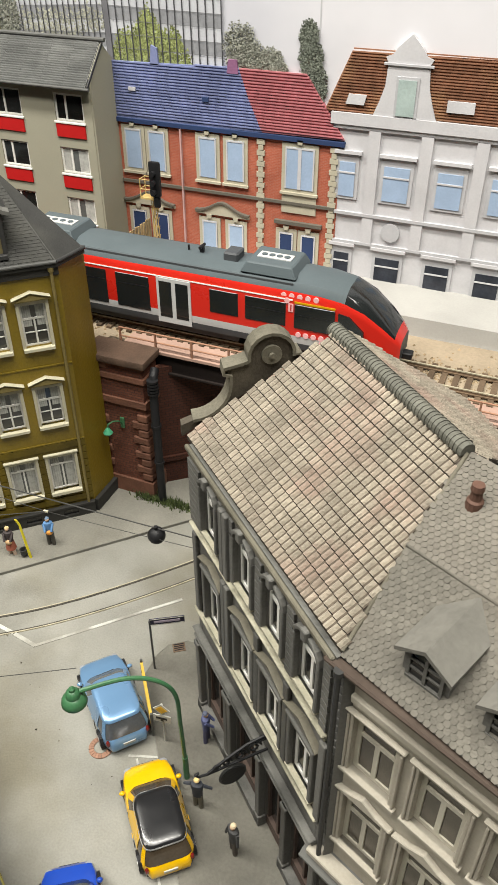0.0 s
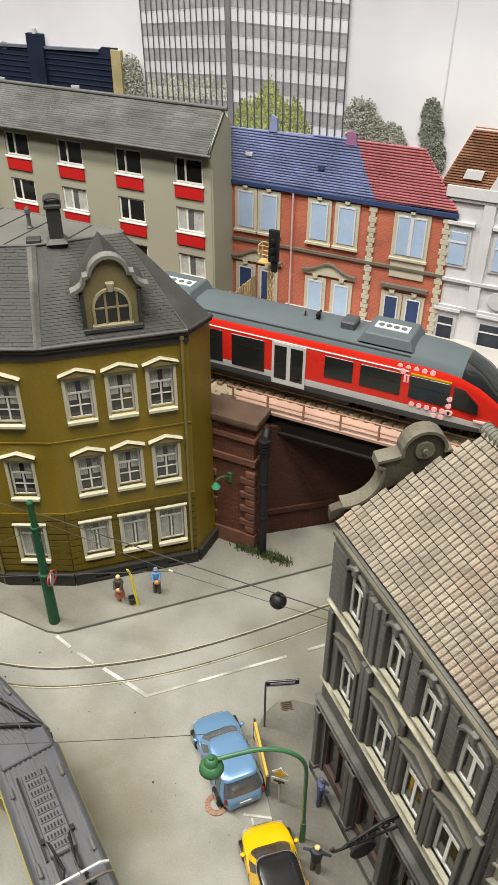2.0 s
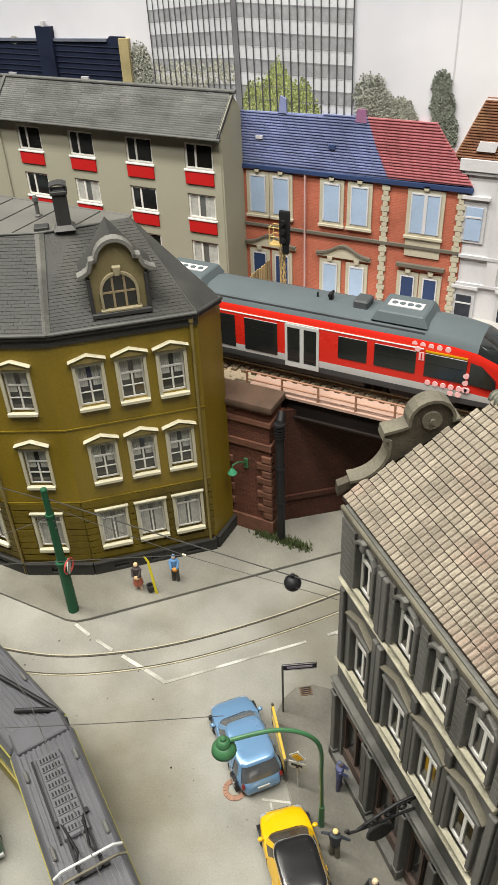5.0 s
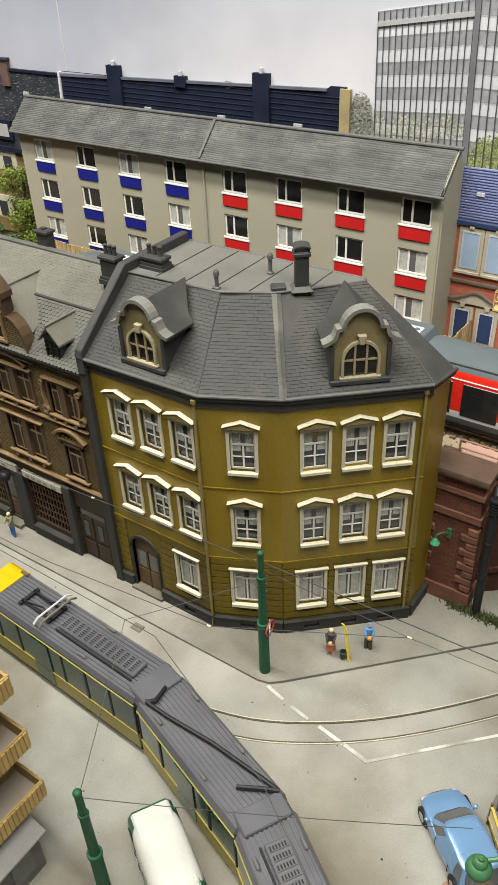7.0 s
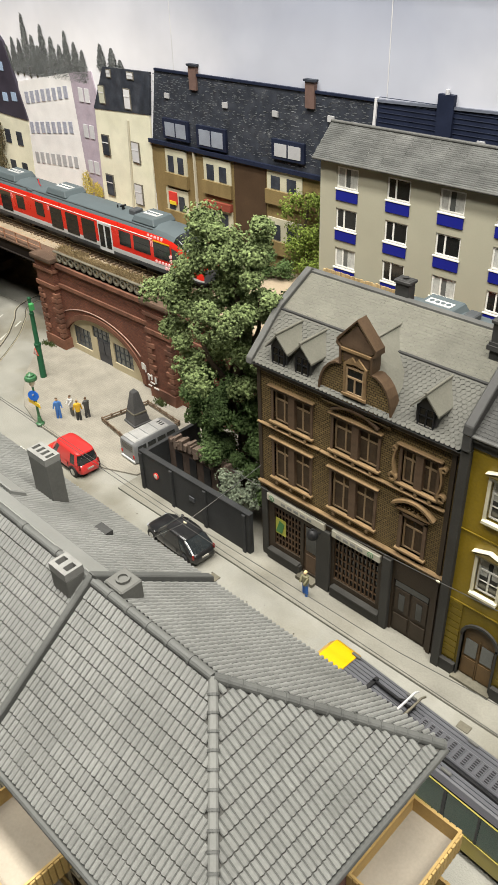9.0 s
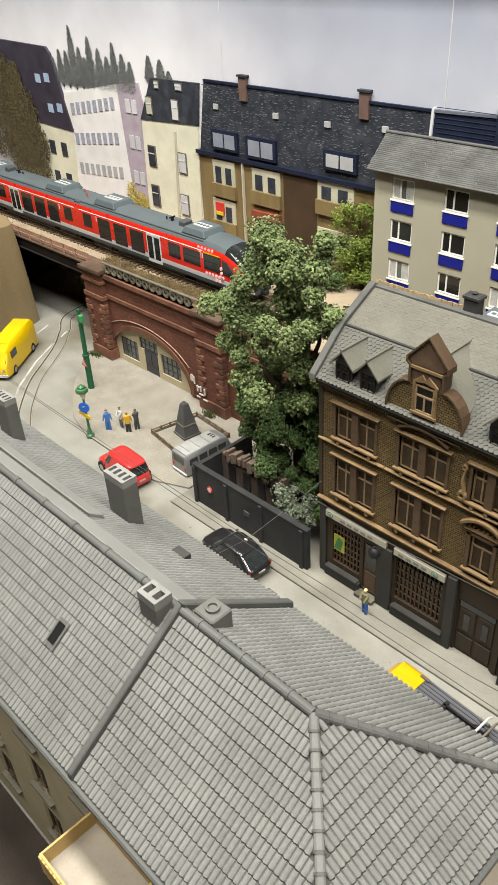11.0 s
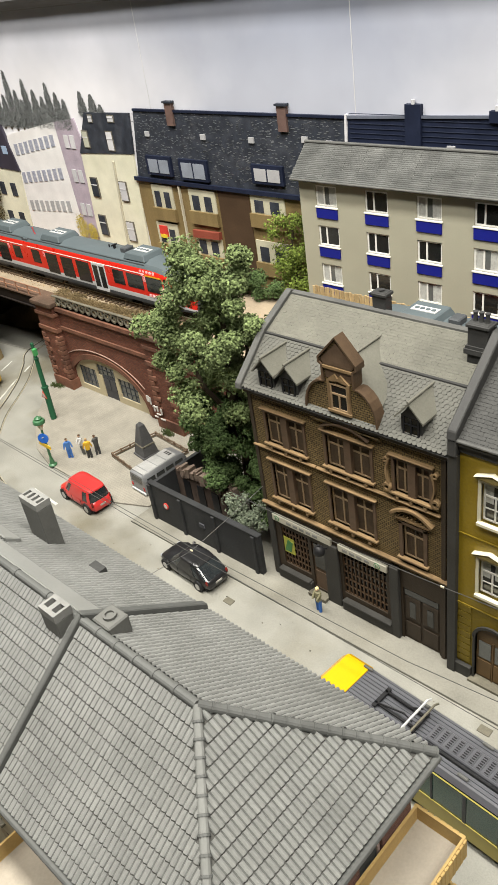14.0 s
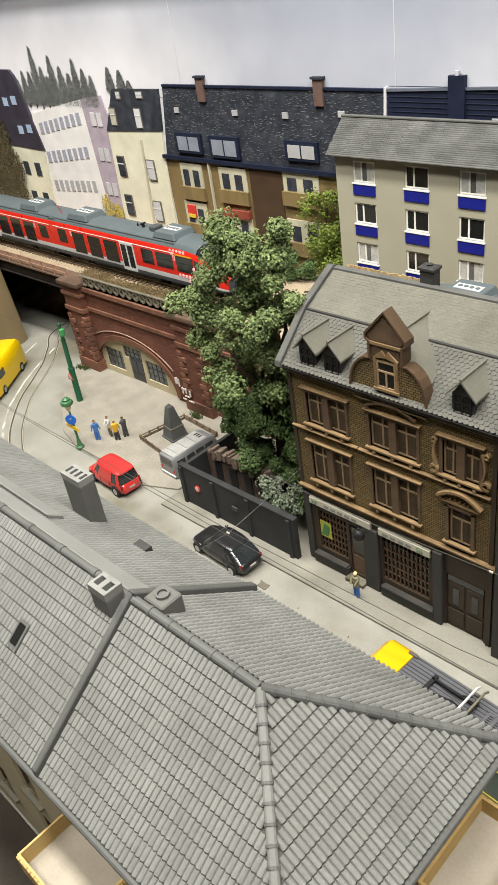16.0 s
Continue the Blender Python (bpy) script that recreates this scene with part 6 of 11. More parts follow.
for u in gcols:
    Wt.at(gab, FG, u, 0.1180)
    Wm.at(gab, FG, u, 0.0720)
part("cornice", B().box(0, -0.0020, 0.1124, GL, 0, 0.1134).box(0, -0.0012, 0.1106, GL, 0, 0.1124), SILLST, gab, m=FG, bevel=0.0003)
part("cornice", B().box(-0.001, -0.0030, 0.0543, GL, 0, 0.0552).box(-0.001, -0.0026, 0.0497, GL, 0, 0.0506).box(0, -0.0018, 0.0475, GL, 0, 0.0543), GREYST, gab, "deep grey cornice over the shops", m=FG, bevel=0.0003)
part("frieze", B().box(0, -0.0020, 0.0670, GL, 0, 0.0680), SILLST, gab, m=FG, bevel=0.0003)
part("eaves_board", B().box(-0.001, -0.0015, 0.1450, GL, 0, 0.1470).box(0, -0.0009, 0.1432, GL, 0, 0.1450), STONE, gab, "pale stained eaves moulding", m=FG, bevel=0.0004)
for (u0, u1) in ((0.0, 0.0095), (0.0252, 0.0275), (0.0335, 0.0360), (0.0520, 0.0560), (0.0720, 0.0760), (0.0920, 0.0955)):
    for k in range(9):
        part("ashlar_block", B().box(u0, -0.0010, 0.1145 + k * 0.0031, u1, 0, 0.1145 + k * 0.0031 + 0.0027), GREYST, gab, m=FG)
b = B()
for u in (0.0290, 0.0320):
    for za, zc in ((0.0690, 0.1095), (0.1140, 0.1420)):
        part("pilaster", B().box(u - 0.0014, -0.0022, za, u + 0.0014, 0, zc), GREYST, gab, m=FG, bevel=0.0003)
for u in (0.0030, 0.0540, 0.0740, 0.0955):
    part("pilaster", B().box(u - 0.0016, -0.0016, 0.0690, u + 0.0016, 0, 0.1095), GREYST, gab, m=FG, bevel=0.0003)
for u in (0.0018, 0.0290, 0.0325, 0.0580, 0.0780, 0.0975):
    part("column", B().box(u - 0.0016, -0.0026, 0.0016, u + 0.0016, 0.0004, 0.0475).box(u - 0.0021, -0.0030, 0.0016, u + 0.0021, 0.0004, 0.0080).box(u - 0.0021, -0.0030, 0.0445, u + 0.0021, 0.0004, 0.0475), GREYST, gab, m=FG, bevel=0.0003)
SHOPD = mat("shop_red_brown", (0.075, 0.052, 0.042), 0.5, 0.2, 80)
for x0, x1, zz0, zz1 in shop:
    w = part("shop_window", B().box(x0, 0.0024, zz0, x1, 0.0030, zz1), GLASSD, gab, m=FG)
    part("shop_frame", B().box(x0, 0.0012, zz0, x0 + 0.0012, 0.0024, zz1).box(x1 - 0.0012, 0.0012, zz0, x1, 0.0024, zz1).box(x0, 0.0012, zz1 - 0.008, x1, 0.0024, zz1 - 0.0068).box((x0 + x1) / 2 - 0.0006, 0.0012, zz0, (x0 + x1) / 2 + 0.0006, 0.0024, zz1).box(x0, 0.0008, zz0, x1, 0.0024, zz0 + 0.0060), SHOPD, w, m=FG)
part("plinth", B().box(0, -0.0030, 0.0016, 0.06, 0, 0.0060).box(0.076, -0.003, 0.0016, GL, 0, 0.006), GREYST, gab, m=FG)
E0, E1 = Vector((-0.0990, 0.1872, 0.1475)), Vector((-0.0245, 0.1205, 0.1480))
R0, R1 = Vector((-0.0572, 0.2147, 0.1810)), Vector((-0.0074, 0.1669, 0.1810))
E0b, E1b = R0 * 2 - E0 + Vector((0, 0, 0)), R1 * 2 - E1
E0b.z = E1b.z = 0.1475
up = Vector((0, 0, -0.0016))
part("roof_body", B().put([E0, E1, R1, R0, E0b, E1b, E0 + up, E1 + up, E0b + up, E1b + up],
     [(0, 1, 2, 3), (3, 2, 5, 4), (6, 7, 1, 0), (4, 5, 9, 8), (0, 3, 4, 8, 6), (7, 9, 5, 2, 1), (6, 8, 9, 7)]), mat("red_tile_joint", (0.052, 0.043, 0.034), 0.8, 0.3, 120), gab, m=Matrix())
roof_tiles(gab, [E0, E1, R1, R0], "pantile", 0.0023, 0.0035, 0.00105, TILER, TILERJ, trough=TROUGHR, near=(-0.09, 0.15, 0.16), count=300, stagger=False, lift=0.0002)
roof_tiles(gab, [E1b, E0b, R0, R1], "pantile", 0.0023, 0.0035, 0.00105, TILER, TILERJ, trough=TROUGHR, count=0, stagger=False, lift=0.0002)
RIDGEG = mat("ridge_grey_green", (0.115, 0.114, 0.095), 0.6, 0.25, 80, 0.2, rnd=0.12)
ridge_caps(gab, R0 + Vector((-0.001, 0.001, 0.0011)), R1 + Vector((0, 0, 0.0011)), 0.0025, 0.0016, RIDGEG)
# end wall under the scrolled gable
part("wall_end", B().put([(-0.0965, 0.1835, 0.0016), (-0.0150, 0.2390, 0.0016), (-0.0150, 0.2390, 0.1460), (-0.0572, 0.2140, 0.1795), (-0.0965, 0.1835, 0.1460),
                          (-0.0945, 0.1815, 0.0016), (-0.0130, 0.2370, 0.0016), (-0.0130, 0.2370, 0.1460), (-0.0552, 0.2120, 0.1795), (-0.0945, 0.1815, 0.1460)],
                         [(0, 4, 3, 2, 1), (5, 6, 7, 8, 9), (0, 1, 6, 5), (1, 2, 7, 6), (2, 3, 8, 7), (3, 4, 9, 8), (4, 0, 5, 9)]), GREYST, gab, m=Matrix())
part("wall_back", B().hull([Vector((-0.0225, 0.1165, 0.0016)), Vector((0.06, 0.178, 0.0016)), Vector((-0.0150, 0.2390, 0.0016)), Vector((-0.0170, 0.2370, 0.0016))],
                           [Vector((-0.0225, 0.1165, 0.146)), Vector((0.06, 0.178, 0.146)), Vector((-0.0150, 0.2390, 0.146)), Vector((-0.0170, 0.2370, 0.146))]), GREYST, gab, m=Matrix())
# scrolled gable ornament, standing along the roof's end
mg, _ = facade(E0.xy.to_3d() + Vector((-0.0012, 0.0006, 0)), R0.xy.to_3d() + Vector((-0.0012, 0.0006, 0)))
sw = [(-0.001, 0.1470), (-0.001, 0.1515), (0.0030, 0.1530)]
for k in range(9):
    a = math.pi / 2 * k / 8
    sw.append((0.0030 + 0.0135 * math.sin(a), 0.1530 + 0.0135 * (1 - math.cos(a))))
sw += [(0.0165, 0.1695), (0.0140, 0.1705), (0.0140, 0.1718), (0.0200, 0.1730), (0.0222, 0.1738)]
for k in range(11):
    a = math.pi * (1.05 - 1.1 * k / 10)
    sw.append((0.0295 + 0.0070 * math.cos(a), 0.1758 + 0.0070 * math.sin(a)))
sw += [(0.0385, 0.1750), (0.0400, 0.1725), (0.0380, 0.1700)]
ln = (R0 - E0).xy.length
sw.append((0.0360, 0.1475 + 0.036 / ln * 0.0335))
orn = part("gable_ornament", B().prism(sw, -0.0006, 0.0030), mat("sooty_stone", (0.062, 0.053, 0.040), 0.7, 0.35, 110, 0.3, stain=(0.11, 0.098, 0.072), stain_amt=0.7), gab, "weathered stone scroll gable", m=mg)
b = B()
b.band(sw[2:-1], 0.0011, -0.0018, 0.0046)
part("coping", b, STONE, orn, "pale weathered coping", m=mg)
part("disc", B().cyl((0.0295, -0.0016, 0.1758), (0.0295, 0.0044, 0.1758), 0.0034, n=16).cyl((0.0295, -0.0026, 0.1758), (0.0295, 0.0054, 0.1758), 0.0010, n=8), STONE, orn, m=mg)
pipe(gab, -0.0240, 0.1165, 0.002, 0.1440, 0.0008, LEAD)

# ---- cream house with the scalloped mansard ----
cre = thing("cream_house", (0.03, 0.10, 0.0016), "cream town house with grey-brown scalloped mansard and dormers", "house")
C0, C1 = Vector((-0.0262, 0.1213, 0)), Vector((0.0980, 0.0665, 0))
FC, CL = facade(C0, C1)
cu = [0.0152, 0.0357, 0.0562, 0.0767, 0.0972]
ch = [(u - 0.0068, u + 0.0068, 0.1040, 0.1285) for u in cu] + [(u - 0.0068, u + 0.0068, 0.0645, 0.0910) for u in cu] + [(u - 0.0070, u + 0.0070, 0.010, 0.042) for u in cu]
part("wall", B().panel(0, CL, 0.0016, 0.1450, ch, 0.006), CREAMST, cre, m=FC)
WARMP = glass_mat("warm_dark_pane", (0.05, 0.04, 0.028), 0.25)
CFR = mat("cream_frame", (0.46, 0.435, 0.36), 0.5, 0.12, 120)


def cream_window(h, pediment):
    """A deep cream window: casement, moulded surround and, on the lower floor, a curved pediment."""
    W = Win(0.0136, h, fw=0.0015, cross=0.66, mull=1, sub=0, pane=WARMP, fmat=CFR, sill=(0.0026, 0.0018, 0.0013), sill_mat=CREAMST, recess=0.0016)
    for s in (-1, 1):
        W.extra("surround", B().box(s * 0.0069, -0.0008, 0.0, s * 0.0080, 0.0012, h).box(s * 0.0080, -0.0013, 0.0, s * 0.0088, 0.0, h), CREAMST, 0.0002)
    W.extra("lintel", B().box(-0.0088, -0.0010, h + 0.0001, 0.0088, 0.0012, h + 0.0014), CREAMST, 0.0002)
    if pediment:
        W.extra("pediment", B().prism([(-0.0100, h + 0.0022), (0.0100, h + 0.0022), (0.0100, h + 0.0032), (0.0050, h + 0.0042), (0, h + 0.0066), (-0.0050, h + 0.0042), (-0.0100, h + 0.0032)], -0.0020, 0), CREAMST, 0.0003)
    else:
        W.extra("hood", B().box(-0.0096, -0.0018, h + 0.0018, 0.0096, 0, h + 0.0026), CREAMST, 0.0003)
    return W


WC, WC2 = cream_window(0.0245, False), cream_window(0.0265, True)
for u in cu:
    WC.at(cre, FC, u, 0.1040)
    WC2.at(cre, FC, u, 0.0645)
    w = part("shop_window", B().box(u - 0.007, 0.003, 0.010, u + 0.007, 0.0036, 0.042), GLASSD, cre, m=FC)
qm = B().box(-0.0002, -0.0014, 0, 0.0058, 0.001, 0.0030).mesh("quoin", GREYST, bevel=0.0002)
for k in range(26):
    place("quoin", qm, cre, FC @ Matrix.Translation((0, 0, 0.0560 + k * 0.0034)))
part("cornice", B().box(0.0070, -0.0016, 0.1345, CL, 0, 0.1372), CREAMST, cre, m=FC, bevel=0.0003)
part("cornice", B().box(0, -0.0052, 0.0500, CL, 0, 0.0525).box(0, -0.0030, 0.0460, CL, 0, 0.0500), CREAMST, cre, m=FC, bevel=0.0003)
part("gutter", B().box(-0.0015, -0.0034, 0.1446, CL, 0, 0.1462), mat("gutter_brown", (0.062, 0.046, 0.036), 0.6, 0.25, 80), cre, "brown timber gutter", m=FC, bevel=0.0005)
L0, L1 = Vector((-0.0243, 0.1200, 0.1468)), Vector((0.0960, 0.0610, 0.1468))
M0, M1 = Vector((-0.0160, 0.1440, 0.1665)), Vector((0.1060, 0.0860, 0.1665))
N0, N1 = Vector((-0.0074, 0.1680, 0.1810)), Vector((0.1146, 0.1100, 0.1810))
X0, X1 = Vector((0.055, 0.175, 0.146)), Vector((0.15, 0.16, 0.146))
part("roof_body", B().put([L0, L1, M1, M0, N1, N0, X1, X0], [(0, 1, 2, 3), (3, 2, 4, 5), (5, 4, 6, 7), (0, 3, 5, 7), (1, 6, 4, 2), (0, 7, 6, 1)]), TILESJ, cre, m=Matrix())
roof_tiles(cre, [L0, L1, M1, M0], "scale", 0.0018, 0.0014, 0.00036, TILES, TILESJ, near=(-0.01, 0.11, 0.15), count=250)
roof_tiles(cre, [M0, M1, N1, N0], "scale", 0.0018, 0.0014, 0.00036, mat("upper_scallop", (0.15, 0.138, 0.116), 0.8, 0.15, 50, 0.3, rnd=0.1), mat("upper_scallop_joined", (0.15, 0.138, 0.116), 0.8, 0.15, 50, 0.3, isl=0.1), near=(-0.01, 0.15, 0.17), count=150)
roof_tiles(cre, [X1, X0, N0, N1], "scale", 0.0018, 0.0014, 0.00036, TILES, TILESJ)
part("verge", B().cyl(E1 + Vector((0, 0, 0.0004)), R1 + Vector((0, 0, 0.0004)), 0.0006), STONE, gab, m=Matrix())
part("roof_break", B().cyl(M0, M1, 0.0007), TILESJ, cre, m=Matrix())
part("vent_pot", B().lathe([(0.0024, 0), (0.0022, 0.0035), (0.0016, 0.004), (0.0014, 0.0065), (0.0018, 0.0068), (0.0016, 0.0085)], (-0.0027, 0.1546, 0.1735), 12), mat("pot_brown", (0.10, 0.055, 0.04), 0.6), cre, "brown chimney pot", m=Matrix())


def cream_dormer(u):
    Fd = FC @ Matrix.Translation((u, 0.0045, 0.1500)) @ Matrix.Diagonal((0.88, 0.88, 0.88, 1))
    d = part("dormer", B().prism([(-0.0072, 0), (0.0072, 0), (0.0072, 0.0112), (0, 0.0155), (-0.0072, 0.0112)], 0, 0.002), GREYST, cre, "grey dormer with a stone-slated roof", m=Fd)
    part("cheek", B().prism([(0.002, 0), (0.002, 0.0112), (0.018, 0.0112)], -0.0072, -0.006, "yz").prism([(0.002, 0), (0.002, 0.0112), (0.018, 0.0112)], 0.006, 0.0072, "yz"), GREYST, d, m=Fd)
    w = part("window", B().box(-0.0048, -0.0003, 0.002, 0.0048, 0.0002, 0.0120), GLASSD, d, m=Fd)
    b = B().box(-0.0056, -0.0012, 0.0008, 0.0056, 0, 0.0022).box(-0.0005, -0.001, 0.002, 0.0005, 0, 0.012).box(-0.0048, -0.0009, 0.0052, 0.0048, 0, 0.0058).box(-0.0048, -0.0009, 0.0085, 0.0048, 0, 0.0091)
    for s in (-1, 1):
        b.box(s * 0.0052 - 0.0005, -0.001, 0.002, s * 0.0052 + 0.0005, 0, 0.0125)
    part("glazing_bar", b, GREYST, w, m=Fd)
    for s in (-1, 1):
        p = [Vector((s * 0.0088, -0.0032, 0.0108)), Vector((s * 0.0088, 0.0180, 0.0118)), Vector((0, 0.0260, 0.0172)), Vector((0, -0.0032, 0.0160))]
        part("roof_slope", B().hull(p, [v + Vector((0, 0, 0.0014)) for v in p]), mat_dr, d, m=Fd)


mat_dr = mat("dormer_slate", (0.135, 0.130, 0.114), 0.8, 0.2, 60, 0.4, 500)
for u in (0.0225, 0.0440, 0.065):
    cream_dormer(u)
GREY2 = mat("bay_grey", (0.132, 0.132, 0.123), 0.6, 0.15, 80)
part("shop_hood", B().prism([(-0.006, 0.0460), (-0.006, 0.0470), (0.0, 0.0530), (0.0, 0.0460)], -0.002, 0.0190, "yz"), GREY2, cre, "grey sheet hood over the shop", m=FC)

# ---- row house in front with the grey pantiled hip roof ----
fro = thing("row_house", (-0.40, 0.03, 0.0016), "row house with grey pantiled hip roof and wooden balconies", "house")
EZ, RZ, HX, HY0, HY1, RYY = 0.1405, 0.1765, -0.2960, -0.0178, 0.0785, 0.0300
PX, QX, LX = -0.3430, -0.3990, -0.80
e00, e10, e11, e01 = Vector((LX, HY0, EZ)), Vector((HX, HY0, EZ)), Vector((HX, HY1, EZ)), Vector((LX, HY1, EZ))
rP, rL = Vector((PX, RYY, RZ)), Vector((LX, RYY, RZ))
dn = Vector((0, 0, -0.0020))
part("roof_body", B().put([e00, e10, e11, e01, rP, rL, e00 + dn, e10 + dn, e11 + dn, e01 + dn],
     [(0, 1, 4, 5), (1, 2, 4), (2, 3, 5, 4), (3, 0, 5), (6, 7, 1, 0), (7, 8, 2, 1), (8, 9, 3, 2), (9, 6, 0, 3), (9, 8, 7, 6)]), TILEBED, fro, m=Matrix())
TW, TH, TT = 0.0020, 0.0045, 0.00062
roof_tiles(fro, [Vector((QX, HY0, EZ)), e10, rP, Vector((QX, RYY, RZ))], "pantile", TW, TH, TT, TILEG, TILEGJ, trough=TROUGHG, margin=0.0008, near=(-0.33, 0.01, 0.16), count=150, stagger=False)
roof_tiles(fro, [e10, e11, rP], "pantile", TW, TH, TT, TILEG, TILEGJ, trough=TROUGHG, margin=0.0008, near=(-0.30, 0.0, 0.15), count=150, stagger=False)
roof_tiles(fro, [e11, Vector((QX, HY1, EZ)), Vector((QX, RYY, RZ)), rP], "roll", 0.0020, 0.0045, 0.0008, TILEG, TILEGJ, trough=TROUGHG, margin=0.0008, stagger=False)
roof_tiles(fro, [e00, Vector((QX, HY0, EZ)), Vector((QX, RYY, RZ)), rL], "pantile", TW, TH, TT, TILEG, TILEGJ, trough=TROUGHG, margin=0.0008, stagger=False)
roof_tiles(fro, [Vector((QX, HY1, EZ)), e01, rL, Vector((QX, RYY, RZ))], "roll", 0.0020, 0.0045, 0.0008, TILEG, TILEGJ, trough=TROUGHG, margin=0.0008, stagger=False)
CAPG = mat("ridge_cap_grey", (0.086, 0.088, 0.084), 0.55, 0.15, 60, 0.1, rnd=0.08)
ridge_caps(fro, e10 + Vector((0, 0, 0.0006)), rP + Vector((0, 0, 0.0006)), 0.0015, 0.0045, mat("hip_cap_grey", (0.140, 0.142, 0.134), 0.55, 0.15, 60, 0.1, rnd=0.08), collar=1.15, dark=CAPG)
ridge_caps(fro, e11 + Vector((0, 0, 0.0006)), rP + Vector((0, 0, 0.0008)), 0.0016, 0.0045, CAPG)
ridge_caps(fro, Vector((QX, RYY, RZ + 0.0007)), rP + Vector((0, 0, 0.0007)), 0.0016, 0.0090, CAPG)
ridge_caps(fro, Vector((LX, RYY, RZ + 0.0006)), Vector((QX, RYY, RZ + 0.0006)), 0.0015, 0.02, CAPG)
b = B().prism([(HY0 - 0.001, EZ - 0.001), (HY0 - 0.001, EZ + 0.0032), (RYY, RZ + 0.0034), (RYY, RZ)], QX - 0.0012, QX + 0.0012, "yz")
b.prism([(HY1 + 0.001, EZ - 0.001), (HY1 + 0.001, EZ + 0.0038), (RYY, RZ + 0.0040), (RYY, RZ)], QX - 0.0012, QX + 0.0020, "yz")
part("verge_strip", b, CAPG, fro, "smooth grey strip across the roof", m=Matrix(), bevel=0.0004)
slope = lambda y: RZ - (y - RYY) * (RZ - EZ) / (HY1 - RYY)
b = B().hull([Vector((LX, 0.0315, slope(0.0315))), Vector((-0.4010, 0.0315, slope(0.0315))), Vector((-0.4010, 0.0390, slope(0.0390))), Vector((LX, 0.0390, slope(0.0390)))],
             [Vector((LX, 0.0315, slope(0.0315) + 0.0022)), Vector((-0.4010, 0.0315, slope(0.0315) + 0.0022)), Vector((-0.4010, 0.0390, slope(0.0390) + 0.0028)), Vector((LX, 0.0390, slope(0.0390) + 0.0028))])
b.hull([Vector((LX, 0.0400, slope(0.0400))), Vector((-0.4650, 0.0400, slope(0.0400))), Vector((-0.4650, 0.0460, slope(0.0460))), Vector((LX, 0.0460, slope(0.0460)))],
       [Vector((LX, 0.0400, slope(0.0400) + 0.0042)), Vector((-0.4650, 0.0400, slope(0.0400) + 0.0042)), Vector((-0.4650, 0.0460, slope(0.0460) + 0.0042)), Vector((LX, 0.0460, slope(0.0460) + 0.0042))])
part("sheet_band", b, mat("sheet_grey", (0.185, 0.188, 0.178), 0.45, 0.1, 40, 0.05), fro, "smooth grey sheet band below the ridge", m=Matrix(), bevel=0.0004)
part("gutter", B().cyl(e00 + Vector((0, -0.001, -0.001)), e10 + Vector((0.001, -0.001, -0.001)), 0.0013).cyl(e10 + Vector((0.001, -0.001, -0.001)), e11 + Vector((0.001, 0, -0.001)), 0.0013), CAPG, fro, m=Matrix())


def flue(x, y, z0, z1, w, d, n):
    """A chimney whose top is pierced by square flues."""
    c = part("chimney", B().box(x - w / 2, y - d / 2, z0, x + w / 2, y + d / 2, z1 - 0.003), mat_flue, fro, "grey chimney with square flue openings", m=Matrix(), bevel=0.0003)
    hl = [(x - w / 2 + w * (i + 0.5) / n - w / n * 0.27, x - w / 2 + w * (i + 0.5) / n + w / n * 0.27, -d * 0.26, d * 0.26) for i in range(n)]
    cap = B(Matrix.Translation((0, y, z1)) @ Matrix.Rotation(-math.pi / 2, 4, "X"))
    cap.panel(x - w / 2, x + w / 2, -d / 2, d / 2, hl, 0.003)
    part("chimney_top", cap, mat_fluetop, c, m=Matrix())
    part("flue", B().box(x - w * 0.45, y - d * 0.42, z1 - 0.0030, x + w * 0.45, y + d * 0.42, z1 - 0.0026), BLACK, c, m=Matrix())


mat_fluetop = mat("chimney_top_grey", (0.19, 0.19, 0.18), 0.6, 0.2, 90, 0.15)
mat_flue = mat("chimney_grey", (0.10, 0.10, 0.093), 0.6, 0.15, 80, 0.15)
flue(-0.4062, 0.0260, 0.166, 0.1825, 0.0090, 0.0070, 2)
flue(-0.4700, 0.0590, 0.150, 0.1790, 0.0125, 0.0070, 4)
flue(-0.5600, 0.0590, 0.155, 0.1790, 0.0110, 0.0060, 4)
c = part("chimney", B().box(-0.3945, 0.0315, 0.168, -0.3855, 0.0400, 0.1790), mat_flue, fro, "low square roof vent with round opening", m=Matrix(), bevel=0.0005)
part("flue_opening", B().lathe([(0.0024, 0), (0.0024, 0.0010), (0.0016, 0.0010), (0.0016, 0.0002)], (-0.3900, 0.0358, 0.1790), 14), mat_flue, c, m=Matrix())
sf = lambda y: EZ + (y - HY0) * (RZ - EZ) / (RYY - HY0)
